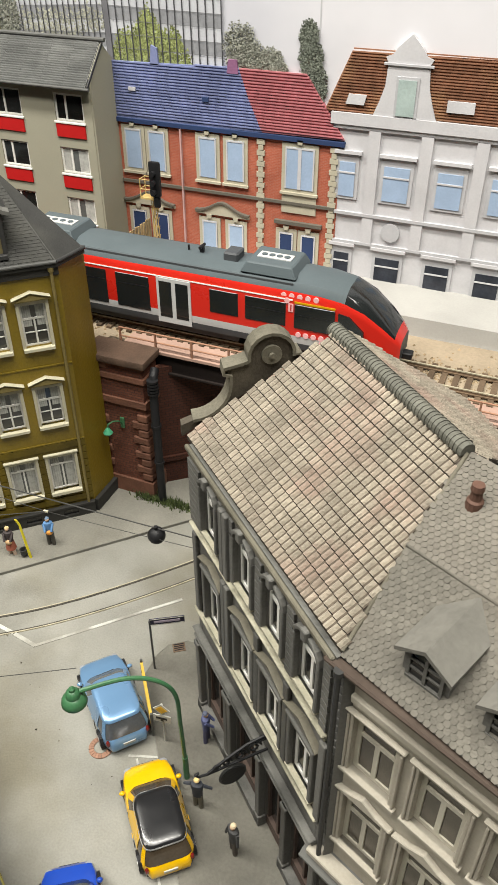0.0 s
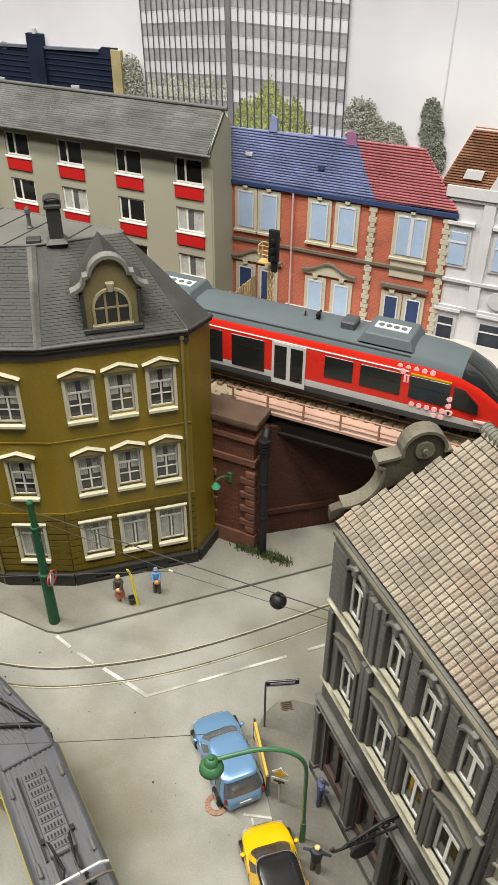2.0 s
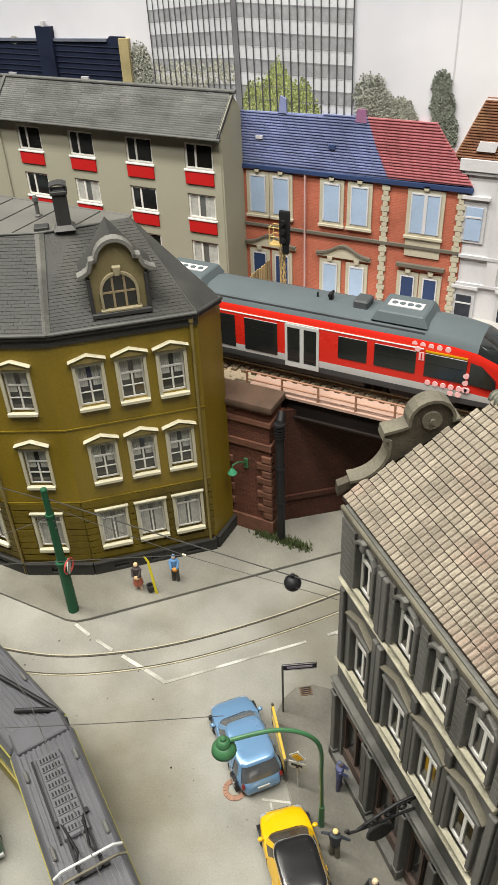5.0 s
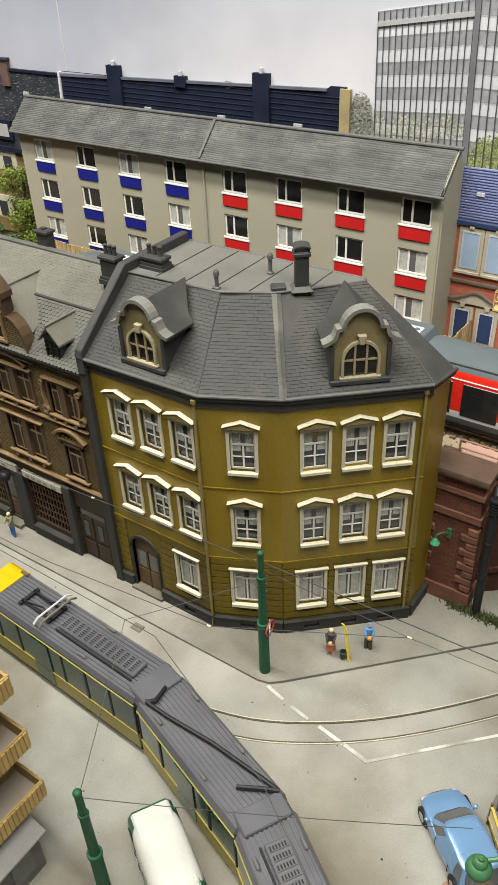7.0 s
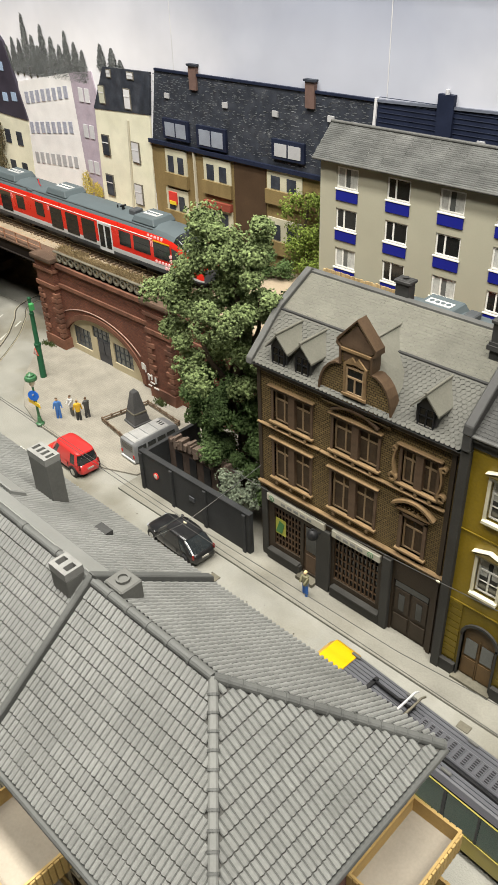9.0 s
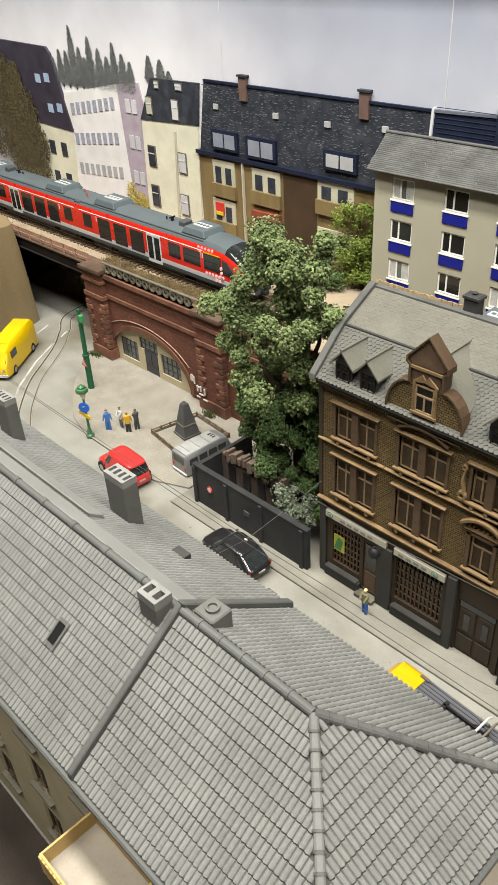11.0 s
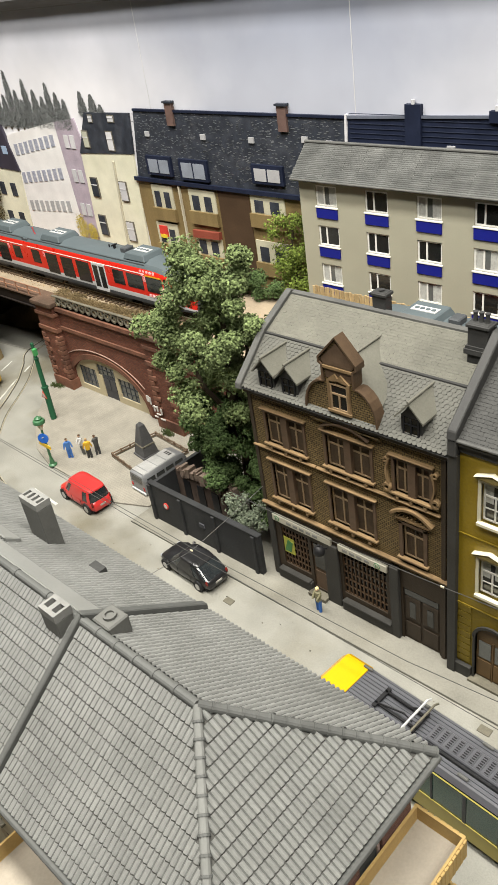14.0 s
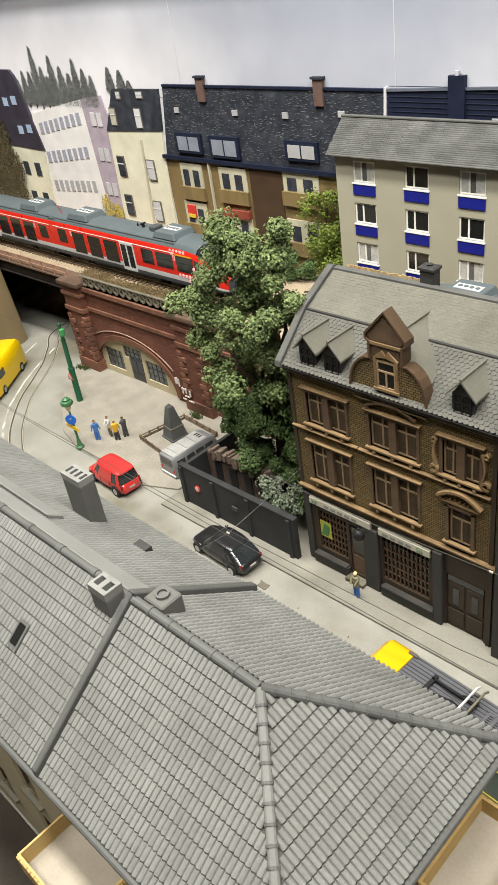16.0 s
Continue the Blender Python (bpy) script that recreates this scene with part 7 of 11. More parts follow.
for x, y in ((-0.436, 0.004), (-0.512, 0.002)):
    w = part("skylight", B().hull([Vector((x - 0.0028, y - 0.0042, sf(y - 0.0042))), Vector((x + 0.0028, y - 0.0042, sf(y - 0.0042))), Vector((x + 0.0028, y + 0.0042, sf(y + 0.0042))), Vector((x - 0.0028, y + 0.0042, sf(y + 0.0042)))],
             [Vector((x - 0.0028, y - 0.0042, sf(y - 0.0042) + 0.0018)), Vector((x + 0.0028, y - 0.0042, sf(y - 0.0042) + 0.0018)), Vector((x + 0.0028, y + 0.0042, sf(y + 0.0042) + 0.0018)), Vector((x - 0.0028, y + 0.0042, sf(y + 0.0042) + 0.0018))]), CAPG, fro, m=Matrix())
    part("pane", B().hull([Vector((x - 0.0018, y - 0.0030, sf(y - 0.0030) + 0.0017)), Vector((x + 0.0018, y - 0.0030, sf(y - 0.0030) + 0.0017)), Vector((x + 0.0018, y + 0.0030, sf(y + 0.0030) + 0.0017)), Vector((x - 0.0018, y + 0.0030, sf(y + 0.0030) + 0.0017))],
                          [Vector((x - 0.0018, y - 0.0030, sf(y - 0.0030) + 0.0021)), Vector((x + 0.0018, y - 0.0030, sf(y - 0.0030) + 0.0021)), Vector((x + 0.0018, y + 0.0030, sf(y + 0.0030) + 0.0021)), Vector((x - 0.0018, y + 0.0030, sf(y + 0.0030) + 0.0021))]), GLASSD, w, m=Matrix())
w = part("skylight", B().box(-0.4410, 0.0575, slope(0.06) - 0.002, -0.4340, 0.0620, slope(0.06) + 0.0030), LEAD, fro, m=Matrix())
# walls: ivory front with windows, rose brick end
WX, WY0, WY1 = -0.3020, -0.0110, 0.0730
FI = Matrix.Translation((0, WY0, 0))
iv = [-0.335, -0.375, -0.415, -0.455, -0.495, -0.535]
ih = [(x - 0.0070, x + 0.0070, z, z + 0.022) for x in iv for z in (0.098, 0.062, 0.026)]
part("wall_front", B().panel(LX, WX, 0.0016, 0.139, ih, 0.003), IVORYW, fro, m=FI)
WI = Win(0.0140, 0.0220, fw=0.0010, cross=0, mull=1, sub=0, fmat=BROWNWD, pane=GLASSD, sill=(0.001, 0.002, 0.0015), sill_mat=STONE)
for x in iv:
    for z in (0.098, 0.062, 0.026):
        WI.at(fro, FI, x, z)
FEnd, _ = facade((WX, WY0, 0), (WX, WY1, 0))
eh = [(u - 0.0060, u + 0.0060, z, z + 0.026) for u in (0.017, 0.036, 0.062) for z in (0.093, 0.057, 0.021)]
part("wall_end", B().panel(0.0, WY1 - WY0, 0.0016, 0.139, eh, 0.003), PINKBR, fro, m=FEnd)
WE = Win(0.0120, 0.0260, fw=0.0012, cross=0.3, mull=0, sub=0, fmat=mat("rose_frame", (0.52, 0.40, 0.35), 0.5), pane=GLASSG, sill=(0.0008, 0.002, 0.0015), sill_mat=STONE)
for u in (0.017, 0.036, 0.062):
    for z in (0.093, 0.057, 0.021):
        WE.at(fro, FEnd, u, z)
part("wall_back", B().box(LX, WY1 - 0.003, 0.0016, WX - 0.003, WY1, 0.139), IVORYW, fro, m=Matrix())


def balcony(parent, m, w, d, h=0.0095):
    """A timber balcony: floor slab, slatted front and sides, rail on top. x along the wall, y out from it."""
    bl = part("balcony", B().box(0, 0, 0, w, d, 0.0022), BALCFL, parent, "timber-clad balcony", m=m)
    sl = B().box(-0.00098, -0.0003, 0, 0.00098, 0.0007, h + 0.0002).mesh("slat", WOODY, bevel=0.0002)
    n = int(w / 0.0021)
    for i in range(n):
        place("slat", sl, bl, m @ Matrix.Translation(((i + 0.5) * w / n, d, -0.001)))
    n = int(d / 0.0021)
    for i in range(n):
        for x in (0, w):
            place("slat", sl, bl, m @ Matrix.Translation((x, (i + 0.5) * d / n, -0.001)) @ Matrix.Rotation(math.pi / 2, 4, "Z"))
    for k, bb in enumerate(((0.0, d - 0.0008, w, d), (0.0, 0.0, 0.0008, d - 0.0008), (w - 0.0008, 0.0, w, d - 0.0008), (0.0008, 0.0002, w - 0.0008, 0.0012))):
        part("parapet", B().box(bb[0], bb[1], -0.001, bb[2], bb[3], h - 0.0004), WOODY, bl, m=m)
    return bl


mb = Matrix.Translation((WX, WY1 - 0.0015, 0)) @ Matrix.Rotation(-math.pi / 2, 4, "Z")
for z in (0.1025, 0.0695, 0.0355):
    balcony(fro, mb @ Matrix.Translation((-0.004, 0, z)), 0.0345, 0.0185)
mf = Matrix.Translation((-0.372, WY0, 0)) @ Matrix.Rotation(math.pi, 4, "Z")
for z in (0.0985, 0.0635, 0.0285):
    balcony(fro, mf @ Matrix.Translation((0, 0, z)), 0.034, 0.022)
PORCHG = mat("porch_grey", (0.13, 0.125, 0.115), 0.65, 0.25, 80, 0.2, stain=(0.07, 0.066, 0.06))
po = part("porch", B().box(WX, 0.0400, 0.0, -0.2800, 0.0640, 0.0250), PORCHG, fro, "grey entrance porch under the balconies", m=Matrix(), bevel=0.0004)
part("porch_roof", B().prism([(WX, 0.0325), (-0.2765, 0.0262), (-0.2765, 0.0250), (WX, 0.0300)], 0.0375, 0.0668), mat("porch_sheet", (0.19, 0.185, 0.175), 0.5, 0.15, 60, 0.1), po, "pale grey sheet pent roof", m=Matrix(), bevel=0.0003)
part("porch_window", B().box(-0.2799, 0.0480, 0.0060, -0.2794, 0.0590, 0.0205), GLASSG, po, m=Matrix())
part("porch_window", B().box(-0.2960, 0.0640, 0.0060, -0.2850, 0.0646, 0.0205), GLASSG, po, m=Matrix())

# ---- red two-car regional train ----
RZ0 = 0.0943


def train_car(parent, m):
    """One car: x from the gangway (0) to the nose (0.2405), y across, z from the rail head."""
    car = part("car", B().box(0.004, -0.012, 0.006, 0.20, 0.012, 0.010), TRAINDK, parent, m=m)
    half = [(0.0150, 0.0075), (0.0158, 0.0115), (0.0158, 0.0155), (0.0158, 0.0345), (0.0156, 0.0360), (0.0148, 0.0392), (0.0120, 0.0428), (0.0060, 0.0448)]
    # the fourth band is a painted highlight on the red side
    bands = [TRAINDK, TRAINLT, TRAINRED, TRAINHL, TRAINRED, TRAINGREY, TRAINGREY, TRAINGREY]
    loop = [(y, z) for y, z in half] + [(-y, z) for y, z in reversed(half)]
    n = len(loop)
    st = [(0.0, 1, 1), (0.185, 1, 1), (0.200, 0.99, 0.985), (0.212, 0.96, 0.93), (0.222, 0.90, 0.80), (0.231, 0.82, 0.60), (0.2375, 0.72, 0.42), (0.2405, 0.58, 0.30)]
    vs, fs, mi = [], [], []
    order = [TRAINRED, TRAINDK, TRAINLT, TRAINHL, TRAINGREY, TGLASS]
    zlo = 0.0075
    for x, ky, kz in st:
        for y, z in loop:
            vs.append((x, y * ky, zlo + (z - zlo) * kz))
    for r in range(len(st) - 1):
        for i in range(n):
            fs.append((r * n + i, r * n + (i + 1) % n, (r + 1) * n + (i + 1) % n, (r + 1) * n + i))
            j = i if i < 8 else (n - 2 - i if i < n - 1 else 0)
            if i == n - 1:
                mm = TRAINDK
            elif i == 7:
                mm = TRAINGREY
            else:
                mm = bands[min(j, 7)]
            if r >= 3 and j >= 4 and mm is TRAINGREY and r < 6:
                mm = TGLASS if r in (3, 4, 5) and (j >= 5 or i == 7) else TRAINRED
            if r >= 2 and mm is TRAINHL:
                mm = TRAINRED
            if r >= 6 and mm is TRAINGREY:
                mm = TRAINRED
            mi.append(order.index(mm))
    fs += [tuple(range(n))[::-1], tuple(range((len(st) - 1) * n, len(st) * n))]
    mi += [1, 1]
    me = bpy.data.meshes.new("body")
    me.from_pydata(vs, [], fs)
    for k in order:
        me.materials.append(k)
    me.polygons.foreach_set("material_index", mi)
    me.polygons.foreach_set("use_smooth", [True] * len(fs))
    me.set_sharp_from_angle(angle=radians(28))
    place("body", me, car, m)
    wins = [(0.0100, 0.0240, 0.0215, 0.0345), (0.0347, 0.0540, 0.0150, 0.0345), (0.0603, 0.0796, 0.0150, 0.0345), (0.0854, 0.1055, 0.0150, 0.0345),
            (0.1407, 0.1566, 0.0215, 0.0345), (0.1605, 0.1825, 0.0215, 0.0345), (0.1870, 0.2080, 0.0215, 0.0345)]
    for s in (-1, 1):
        for x0, x1, z0, z1 in wins:
            w = part("window", B().box(x0, s * 0.0157, z0 - 0.0015, x1, s * 0.01605, z1 - 0.0015), TGLASS, car, m=m, bevel=0.0006)
            if x1 - x0 > 0.018:
                part("window_bar", B().box(x0 + 0.001, s * 0.0160, z1 - 0.0072, x1 - 0.001, s * 0.01612, z1 - 0.0069), BLACK, w, m=m)
        d = part("door", B().box(0.1100, s * 0.0157, 0.0085, 0.1300, s * 0.01612, 0.0345), TRAINLT, car, "grey double door", m=m, bevel=0.0003)
        part("pane", B().box(0.1116, s * 0.0160, 0.0120, 0.1188, s * 0.01622, 0.0325).box(0.1212, s * 0.0160, 0.0120, 0.1284, s * 0.01622, 0.0325), TGLASS, d, m=m)
        part("cab_window", B().prism([(0.2095, 0.0200), (0.2230, 0.0195), (0.2225, 0.0240), (0.2150, 0.0310), (0.2095, 0.0322)], s * 0.0138, s * 0.01555), TGLASS, car, m=m)
        part("stripe", B().box(0.1870, s * 0.0158, 0.0336, 0.2080, s * 0.0161, 0.0346), TRAMYEL, car, "yellow first class stripe", m=m)
        part("cantrail_line", B().box(0.004, s * 0.0157, 0.0347, 0.186, s * 0.01595, 0.0353), TRAINWH, car, "thin white line under the roof", m=m)
        for xx, two in ((0.0310, True), (0.1838, False)):
            pl_ = part("class_plate", B().box(xx, s * 0.0157, 0.0285, xx + 0.0026, s * 0.0160, 0.0330), mat_dot, car, "pale class number plate", m=m)
            y0_, y1_ = s * 0.0159, s * 0.0162
            fig = B()
            if two:
                u0_, u1_ = (xx + 0.0006, xx + 0.0020) if s < 0 else (xx + 0.0020, xx + 0.0006)
                for xa_, xb_, za_, zb_ in ((u0_, u1_, 0.0291, 0.0296), (u0_, u1_, 0.0306, 0.0311), (u0_, u1_, 0.0321, 0.0326)):
                    fig.box(xa_, y0_, za_, xb_, y1_, zb_)
                d_ = 0.0005 if s < 0 else -0.0005
                fig.box(u0_, y0_, 0.0296, u0_ + d_, y1_, 0.0306).box(u1_, y0_, 0.0311, u1_ - d_, y1_, 0.0321)
            else:
                fig.box(xx + 0.0011, y0_, 0.0291, xx + 0.0017, y1_, 0.0326)
            part("numeral", fig, REDP, pl_, m=m)
        part("lettering", B().box(0.2215, s * 0.0138, 0.0140, 0.2300, s * 0.01475, 0.0152), mat_dot, car, "pale lettering bar", m=m)
        db = B()
        for k, (cx, cz) in enumerate([(0.181 + 0.0042 * i, 0.0368) for i in range(5)] + [(0.183 + 0.0042 * i, 0.0338 + 0.0006) for i in range(1)] + [(0.1895 + 0.0040 * i, 0.0165) for i in range(6)] + [(0.2015 + 0.004 * i, 0.0130) for i in range(2)] + [(0.2082, 0.0165 + 0.004 * i) for i in range(3)]):
            yy = s * (0.0159 if cz < 0.036 else 0.0153)
            db.cyl((cx, yy - s * 0.0006, cz), (cx, yy + s * 0.0002, cz), 0.00145, n=10)
        part("dot", db, mat_dot, car, "pale pink dots", m=m)
        part("headlight", B().cyl((0.2330, s * 0.0085, 0.0145), (0.2375, s * 0.0085, 0.0145), 0.0012, n=10), TRAINWH, car, m=m)
        part("rear_light", B().cyl((0.2330, s * 0.0062, 0.0145), (0.2378, s * 0.0062, 0.0145), 0.0009, n=10), mat_rear, car, m=m)
    part("wiper", B().cyl((0.2235, 0.0, 0.0335), (0.2330, 0.0045, 0.0235), 0.0003), BLACK, car, m=m)
    part("coupler", B().box(0.2380, -0.0025, 0.0065, 0.2455, 0.0025, 0.0100).box(0.2290, -0.0090, 0.0040, 0.2385, 0.0090, 0.0080), BLACK, car, m=m, bevel=0.0005)
    for x0, x1 in ((0.0265, 0.0595), (0.1560, 0.1860)):
        u = part("roof_unit", B().hull([Vector(p) for p in ((x0, -0.0125, 0.0435), (x1, -0.0125, 0.0435), (x1, 0.0125, 0.0435), (x0, 0.0125, 0.0435))],
                                       [Vector(p) for p in ((x0 + 0.003, -0.0105, 0.0490), (x1 - 0.003, -0.0105, 0.0490), (x1 - 0.003, 0.0105, 0.0490), (x0 + 0.003, 0.0105, 0.0490))]), TRAINGREY, car, m=m, bevel=0.0006)
        part("vent_plate", B().box(x0 + 0.006, -0.0035, 0.0490, x1 - 0.006, 0.0035, 0.0494), TRAINLT, u, m=m)
        for k in range(4):
            xx = x0 + 0.009 + k * (x1 - x0 - 0.018) / 3
            part("fan", B().lathe([(0.0016, 0), (0.0016, 0.0003)], (xx, 0, 0.0494), 10), TRAINGREY, u, m=m)
    part("roof_unit", B().box(0.1440, -0.0050, 0.0440, 0.1520, 0.0050, 0.0490), TRAINDK, car, "dark exhaust housing", m=m, bevel=0.0008)
    part("horn", B().box(0.1290, -0.001, 0.0445, 0.1310, 0.001, 0.0485).cyl((0.1300, -0.003, 0.048), (0.1300, 0.003, 0.048), 0.0008).box(0.1220, -0.0006, 0.0446, 0.1226, 0.0006, 0.0475), BLACK, car, m=m)
    part("roof_rib", B().box(0.004, -0.0132, 0.0414, 0.185, -0.0128, 0.0424).box(0.004, 0.0128, 0.0414, 0.185, 0.0132, 0.0424), TRAINDK, car, m=m)
    for x in (0.030, 0.185):
        bg = part("bogie", B().box(x - 0.016, -0.0115, 0.0022, x + 0.016, -0.0095, 0.0062).box(x - 0.016, 0.0095, 0.0022, x + 0.016, 0.0115, 0.0062).box(x - 0.002, -0.0115, 0.003, x + 0.002, 0.0115, 0.006), BLACK, car, m=m, bevel=0.0004)
        for dx in (-0.0125, 0.0125):
            for s in (-1, 1):
                part("wheel", B().cyl((x + dx, s * 0.0074, 0.0050), (x + dx, s * 0.0094, 0.0050), 0.0050, n=16), RAILRUST, bg, m=m)
    part("underframe", B().box(0.055, -0.0120, 0.0025, 0.155, 0.0120, 0.0075), TRAINDK, car, m=m, bevel=0.0008)
    return car


mat_dot = mat("dot_pink", (0.80, 0.45, 0.45), 0.5, 0.04, 80, 0)
mat_rear = mat("lens_red", (0.45, 0.01, 0.01), 0.2, 0.05, 80, 0)


def railcar(joint_x):
    m = Matrix.Translation((joint_x, 0.345, RZ0))
    t = thing("regional_train", m, "red two-car diesel train with grey roof on the viaduct track", "train", "regional trains on the viaduct")
    train_car(t, m)
    m2 = m @ Matrix.Rotation(math.pi, 4, "Z")
    train_car(t, m2)
    b = B()
    for k in range(5):
        x = -0.0042 + k * 0.0021
        b.box(x - 0.0009, -0.0142, 0.0090, x + 0.0009, 0.0142, 0.0415).box(x - 0.0012, -0.0136, 0.0095, x + 0.0012, 0.0136, 0.0405)
    part("gangway_bellows", b, TRAINDK, t, "dark grey gangway bellows", m=m)
    part("cable", B().tube([(-0.012, 0.004, 0.0450), (-0.006, 0.002, 0.0470), (0.002, -0.003, 0.0462), (0.010, -0.006, 0.0450)], 0.0004), REDP, t, m=m)
    return t


railcar(-0.2970)
railcar(-0.920)

# ---- articulated tram ----
TRAMLINE = mat("tram_line_yellow", (0.27, 0.25, 0.06), 0.4, 0.06, 60, 0)
tram = thing("tram", (-0.28, 0.141, 0), "green and yellow articulated tram with grey ribbed roof", "tram")


def tram_segment(p, q, nose=False, louvre=None, name="tram_section"):
    P, Q = Vector((*p, 0)), Vector((*q, 0))
    m, L = facade(P, Q)
    m = m @ Matrix.Diagonal((1, 1, 1.1, 1))
    W, H = 0.0136, 0.0385
    seg = part(name, B().box(0.002, -W + 0.002, 0.0012, L - 0.002, W - 0.002, 0.006), BLACK, tram, m=m)
    x0 = 0.010 if nose else 0
    part("skirt", B().box(x0, -W, 0.0045, L, W, 0.0150), TRAMGRN, seg, "mustard yellow side panels", m=m, bevel=0.0004)
    part("window_band", B().box(x0, -W + 0.0003, 0.0150, L, W - 0.0003, 0.0330), TRAMGLASS, seg, "dark green tinted windows", m=m)
    for s in (-1, 1):
        n = max(3, int(L / 0.017))
        for i in range(n + 1):
            x = x0 + (L - x0) * i / n
            w = 0.0008 if i % 2 else 0.0005
            part("window_post", B().box(max(x - w, x0), s * (W - 0.0004), 0.0150, min(x + w, L), s * (W + 0.0001), 0.0330), TRAMDK, seg, m=m)
        part("door", B().box(L * 0.42, s * (W - 0.0002), 0.0060, L * 0.42 + 0.014, s * (W + 0.0003), 0.0325), TRAMGLASS, seg, m=m)
        part("waist_line", B().box(x0, s * (W - 0.0002), 0.0146, L, s * (W + 0.0003), 0.0152), TRAMGRN, seg, m=m)
        part("roof_edge", B().box(x0, s * (W - 0.0006), 0.0338, L, s * (W + 0.0002), 0.0344), TRAMLINE, seg, "yellow-green roof edge line", m=m, bevel=0.0003)
    part("roof", B().hull([Vector(v) for v in ((x0, -W, 0.0350), (L, -W, 0.0350), (L, W, 0.0350), (x0, W, 0.0350))], [Vector(v) for v in ((x0, -W + 0.0020, H), (L, -W + 0.0020, H), (L, W - 0.0020, H), (x0, W - 0.0020, H))]), TRAMROOF, seg, m=m, bevel=0.0005)
    for k in range(11):
        y = -W + 0.0032 + k * (2 * W - 0.0064) / 10
        part("roof_rib", B().box(x0 + (0.0155 if nose else 0.002), y - 0.0004, H, L - 0.002, y + 0.0004, H + 0.0006), TRAMROOF, seg, m=m)
    for k in range(max(2, int(L / 0.035))):
        for s in (-1, 1):
            x = x0 + 0.012 + k * 0.034
            part("roof_handle", B().box(x, s * 0.0100 - 0.0008, H + 0.0004, x + 0.0055, s * 0.0100 + 0.0008, H + 0.0016), ZINC, seg, "grey roof handle", m=m, bevel=0.0004)
    if louvre:
        a, c = louvre
        bx = part("louvre_box", B().box(a, -0.0050, H, c, 0.0050, H + 0.0022), TRAMROOF, seg, "grey roof box with rows of louvres", m=m, bevel=0.0005)
        part("box_edge", B().box(a, -0.0068, H, c, -0.0060, H + 0.0016), BLACK, bx, m=m)
        n = int((c - a) / 0.0040)
        for i in range(n):
            xx = a + 0.0014 + i * (c - a - 0.0020) / n
            lv = part("louvre", B().box(xx, -0.0040, H + 0.0022, xx + 0.0026, 0.0040, H + 0.0026), TRAMROOF, bx, m=m)
            for j in range(6):
                yy = -0.0036 + j * 0.00125
                part("slot", B().box(xx + 0.0004, yy, H + 0.0026, xx + 0.0022, yy + 0.0006, H + 0.0028), BLACK, lv, m=m)
    if nose:
        b = B()
        st = [(0.0, 0.0075, 0.0055, 0.0215), (0.003, 0.0105, 0.0045, 0.0290), (0.007, 0.0128, 0.0045, 0.0355), (0.0105, W, 0.0045, H + 0.0002), (0.0210, W, 0.0350, H + 0.0006)]
        b.loft([[(x, -w, z0), (x, w, z0), (x, w * 0.97, z1 - 0.002), (x, w * 0.8, z1), (x, -w * 0.8, z1), (x, -w * 0.97, z1 - 0.002)] for x, w, z0, z1 in st[:4]])
        b.loft([[(x, -W, z0), (x, W, z0), (x, W * 0.97, z1 - 0.002), (x, W * 0.8, z1), (x, -W * 0.8, z1), (x, -W * 0.97, z1 - 0.002)] for x, z0, z1 in ((0.0105, 0.0330, H + 0.0004), (0.0250, 0.0330, H + 0.0006))])
        part("cab", b, TRAMYEL, seg, "bright yellow cab end", m=m, smooth=True)
        part("windscreen", B().hull([Vector(v) for v in ((-0.0003, -0.0068, 0.0150), (-0.0003, 0.0068, 0.0150), (0.0030, 0.0085, 0.0150), (0.0030, -0.0085, 0.0150))], [Vector(v) for v in ((0.0042, -0.0090, 0.0300), (0.0042, 0.0090, 0.0300), (0.0075, 0.0100, 0.0300), (0.0075, -0.0100, 0.0300))]), TRAMGLASS, seg, m=m)
    for x in (L * 0.28, L * 0.75):
        for s in (-1, 1):
            part("wheel", B().cyl((x, s * 0.0052, 0.0040), (x, s * 0.0070, 0.0040), 0.0036, n=14), RAILRUST, seg, m=m)
    return seg, m


TRAMDK = mat("tram_dark", (0.04, 0.042, 0.045), 0.5, 0.15, 80)
_, m1 = tram_segment((-0.4085, 0.1480), (-0.2785, 0.1402), nose=True, louvre=(0.0696, 0.1227))
_, m2 = tram_segment((-0.2725, 0.1385), (-0.2010, 0.1150))
_, m3 = tram_segment((-0.1972, 0.1128), (-0.0900, 0.0410), louvre=(0.0100, 0.0470))
for a, c in (((-0.2787, 0.1402), (-0.2723, 0.1385)), ((-0.2012, 0.1151), (-0.1970, 0.1127))):
    mm, L = facade((*a, 0), (*c, 0))
    mm = mm @ Matrix.Diagonal((1, 1, 1.1, 1))
    bl = part("bellows", B().box(-0.0020, -0.0122, 0.006, L + 0.0020, 0.0122, 0.0362), TRAMDK, tram, "dark folding bellows", m=mm)
    part("bellows_roof", B().hull([Vector(v) for v in ((-0.004, -0.0118, 0.0362), (L + 0.004, -0.0118, 0.0362), (L + 0.004, 0.0118, 0.0362), (-0.004, 0.0118, 0.0362))], [Vector(v) for v in ((-0.003, -0.0105, 0.0402), (L + 0.003, -0.0105, 0.0402), (L + 0.003, 0.0105, 0.0402), (-0.003, 0.0105, 0.0402))]), TRAMROOF, bl, "smooth grey joint cover", m=mm, bevel=0.0004)


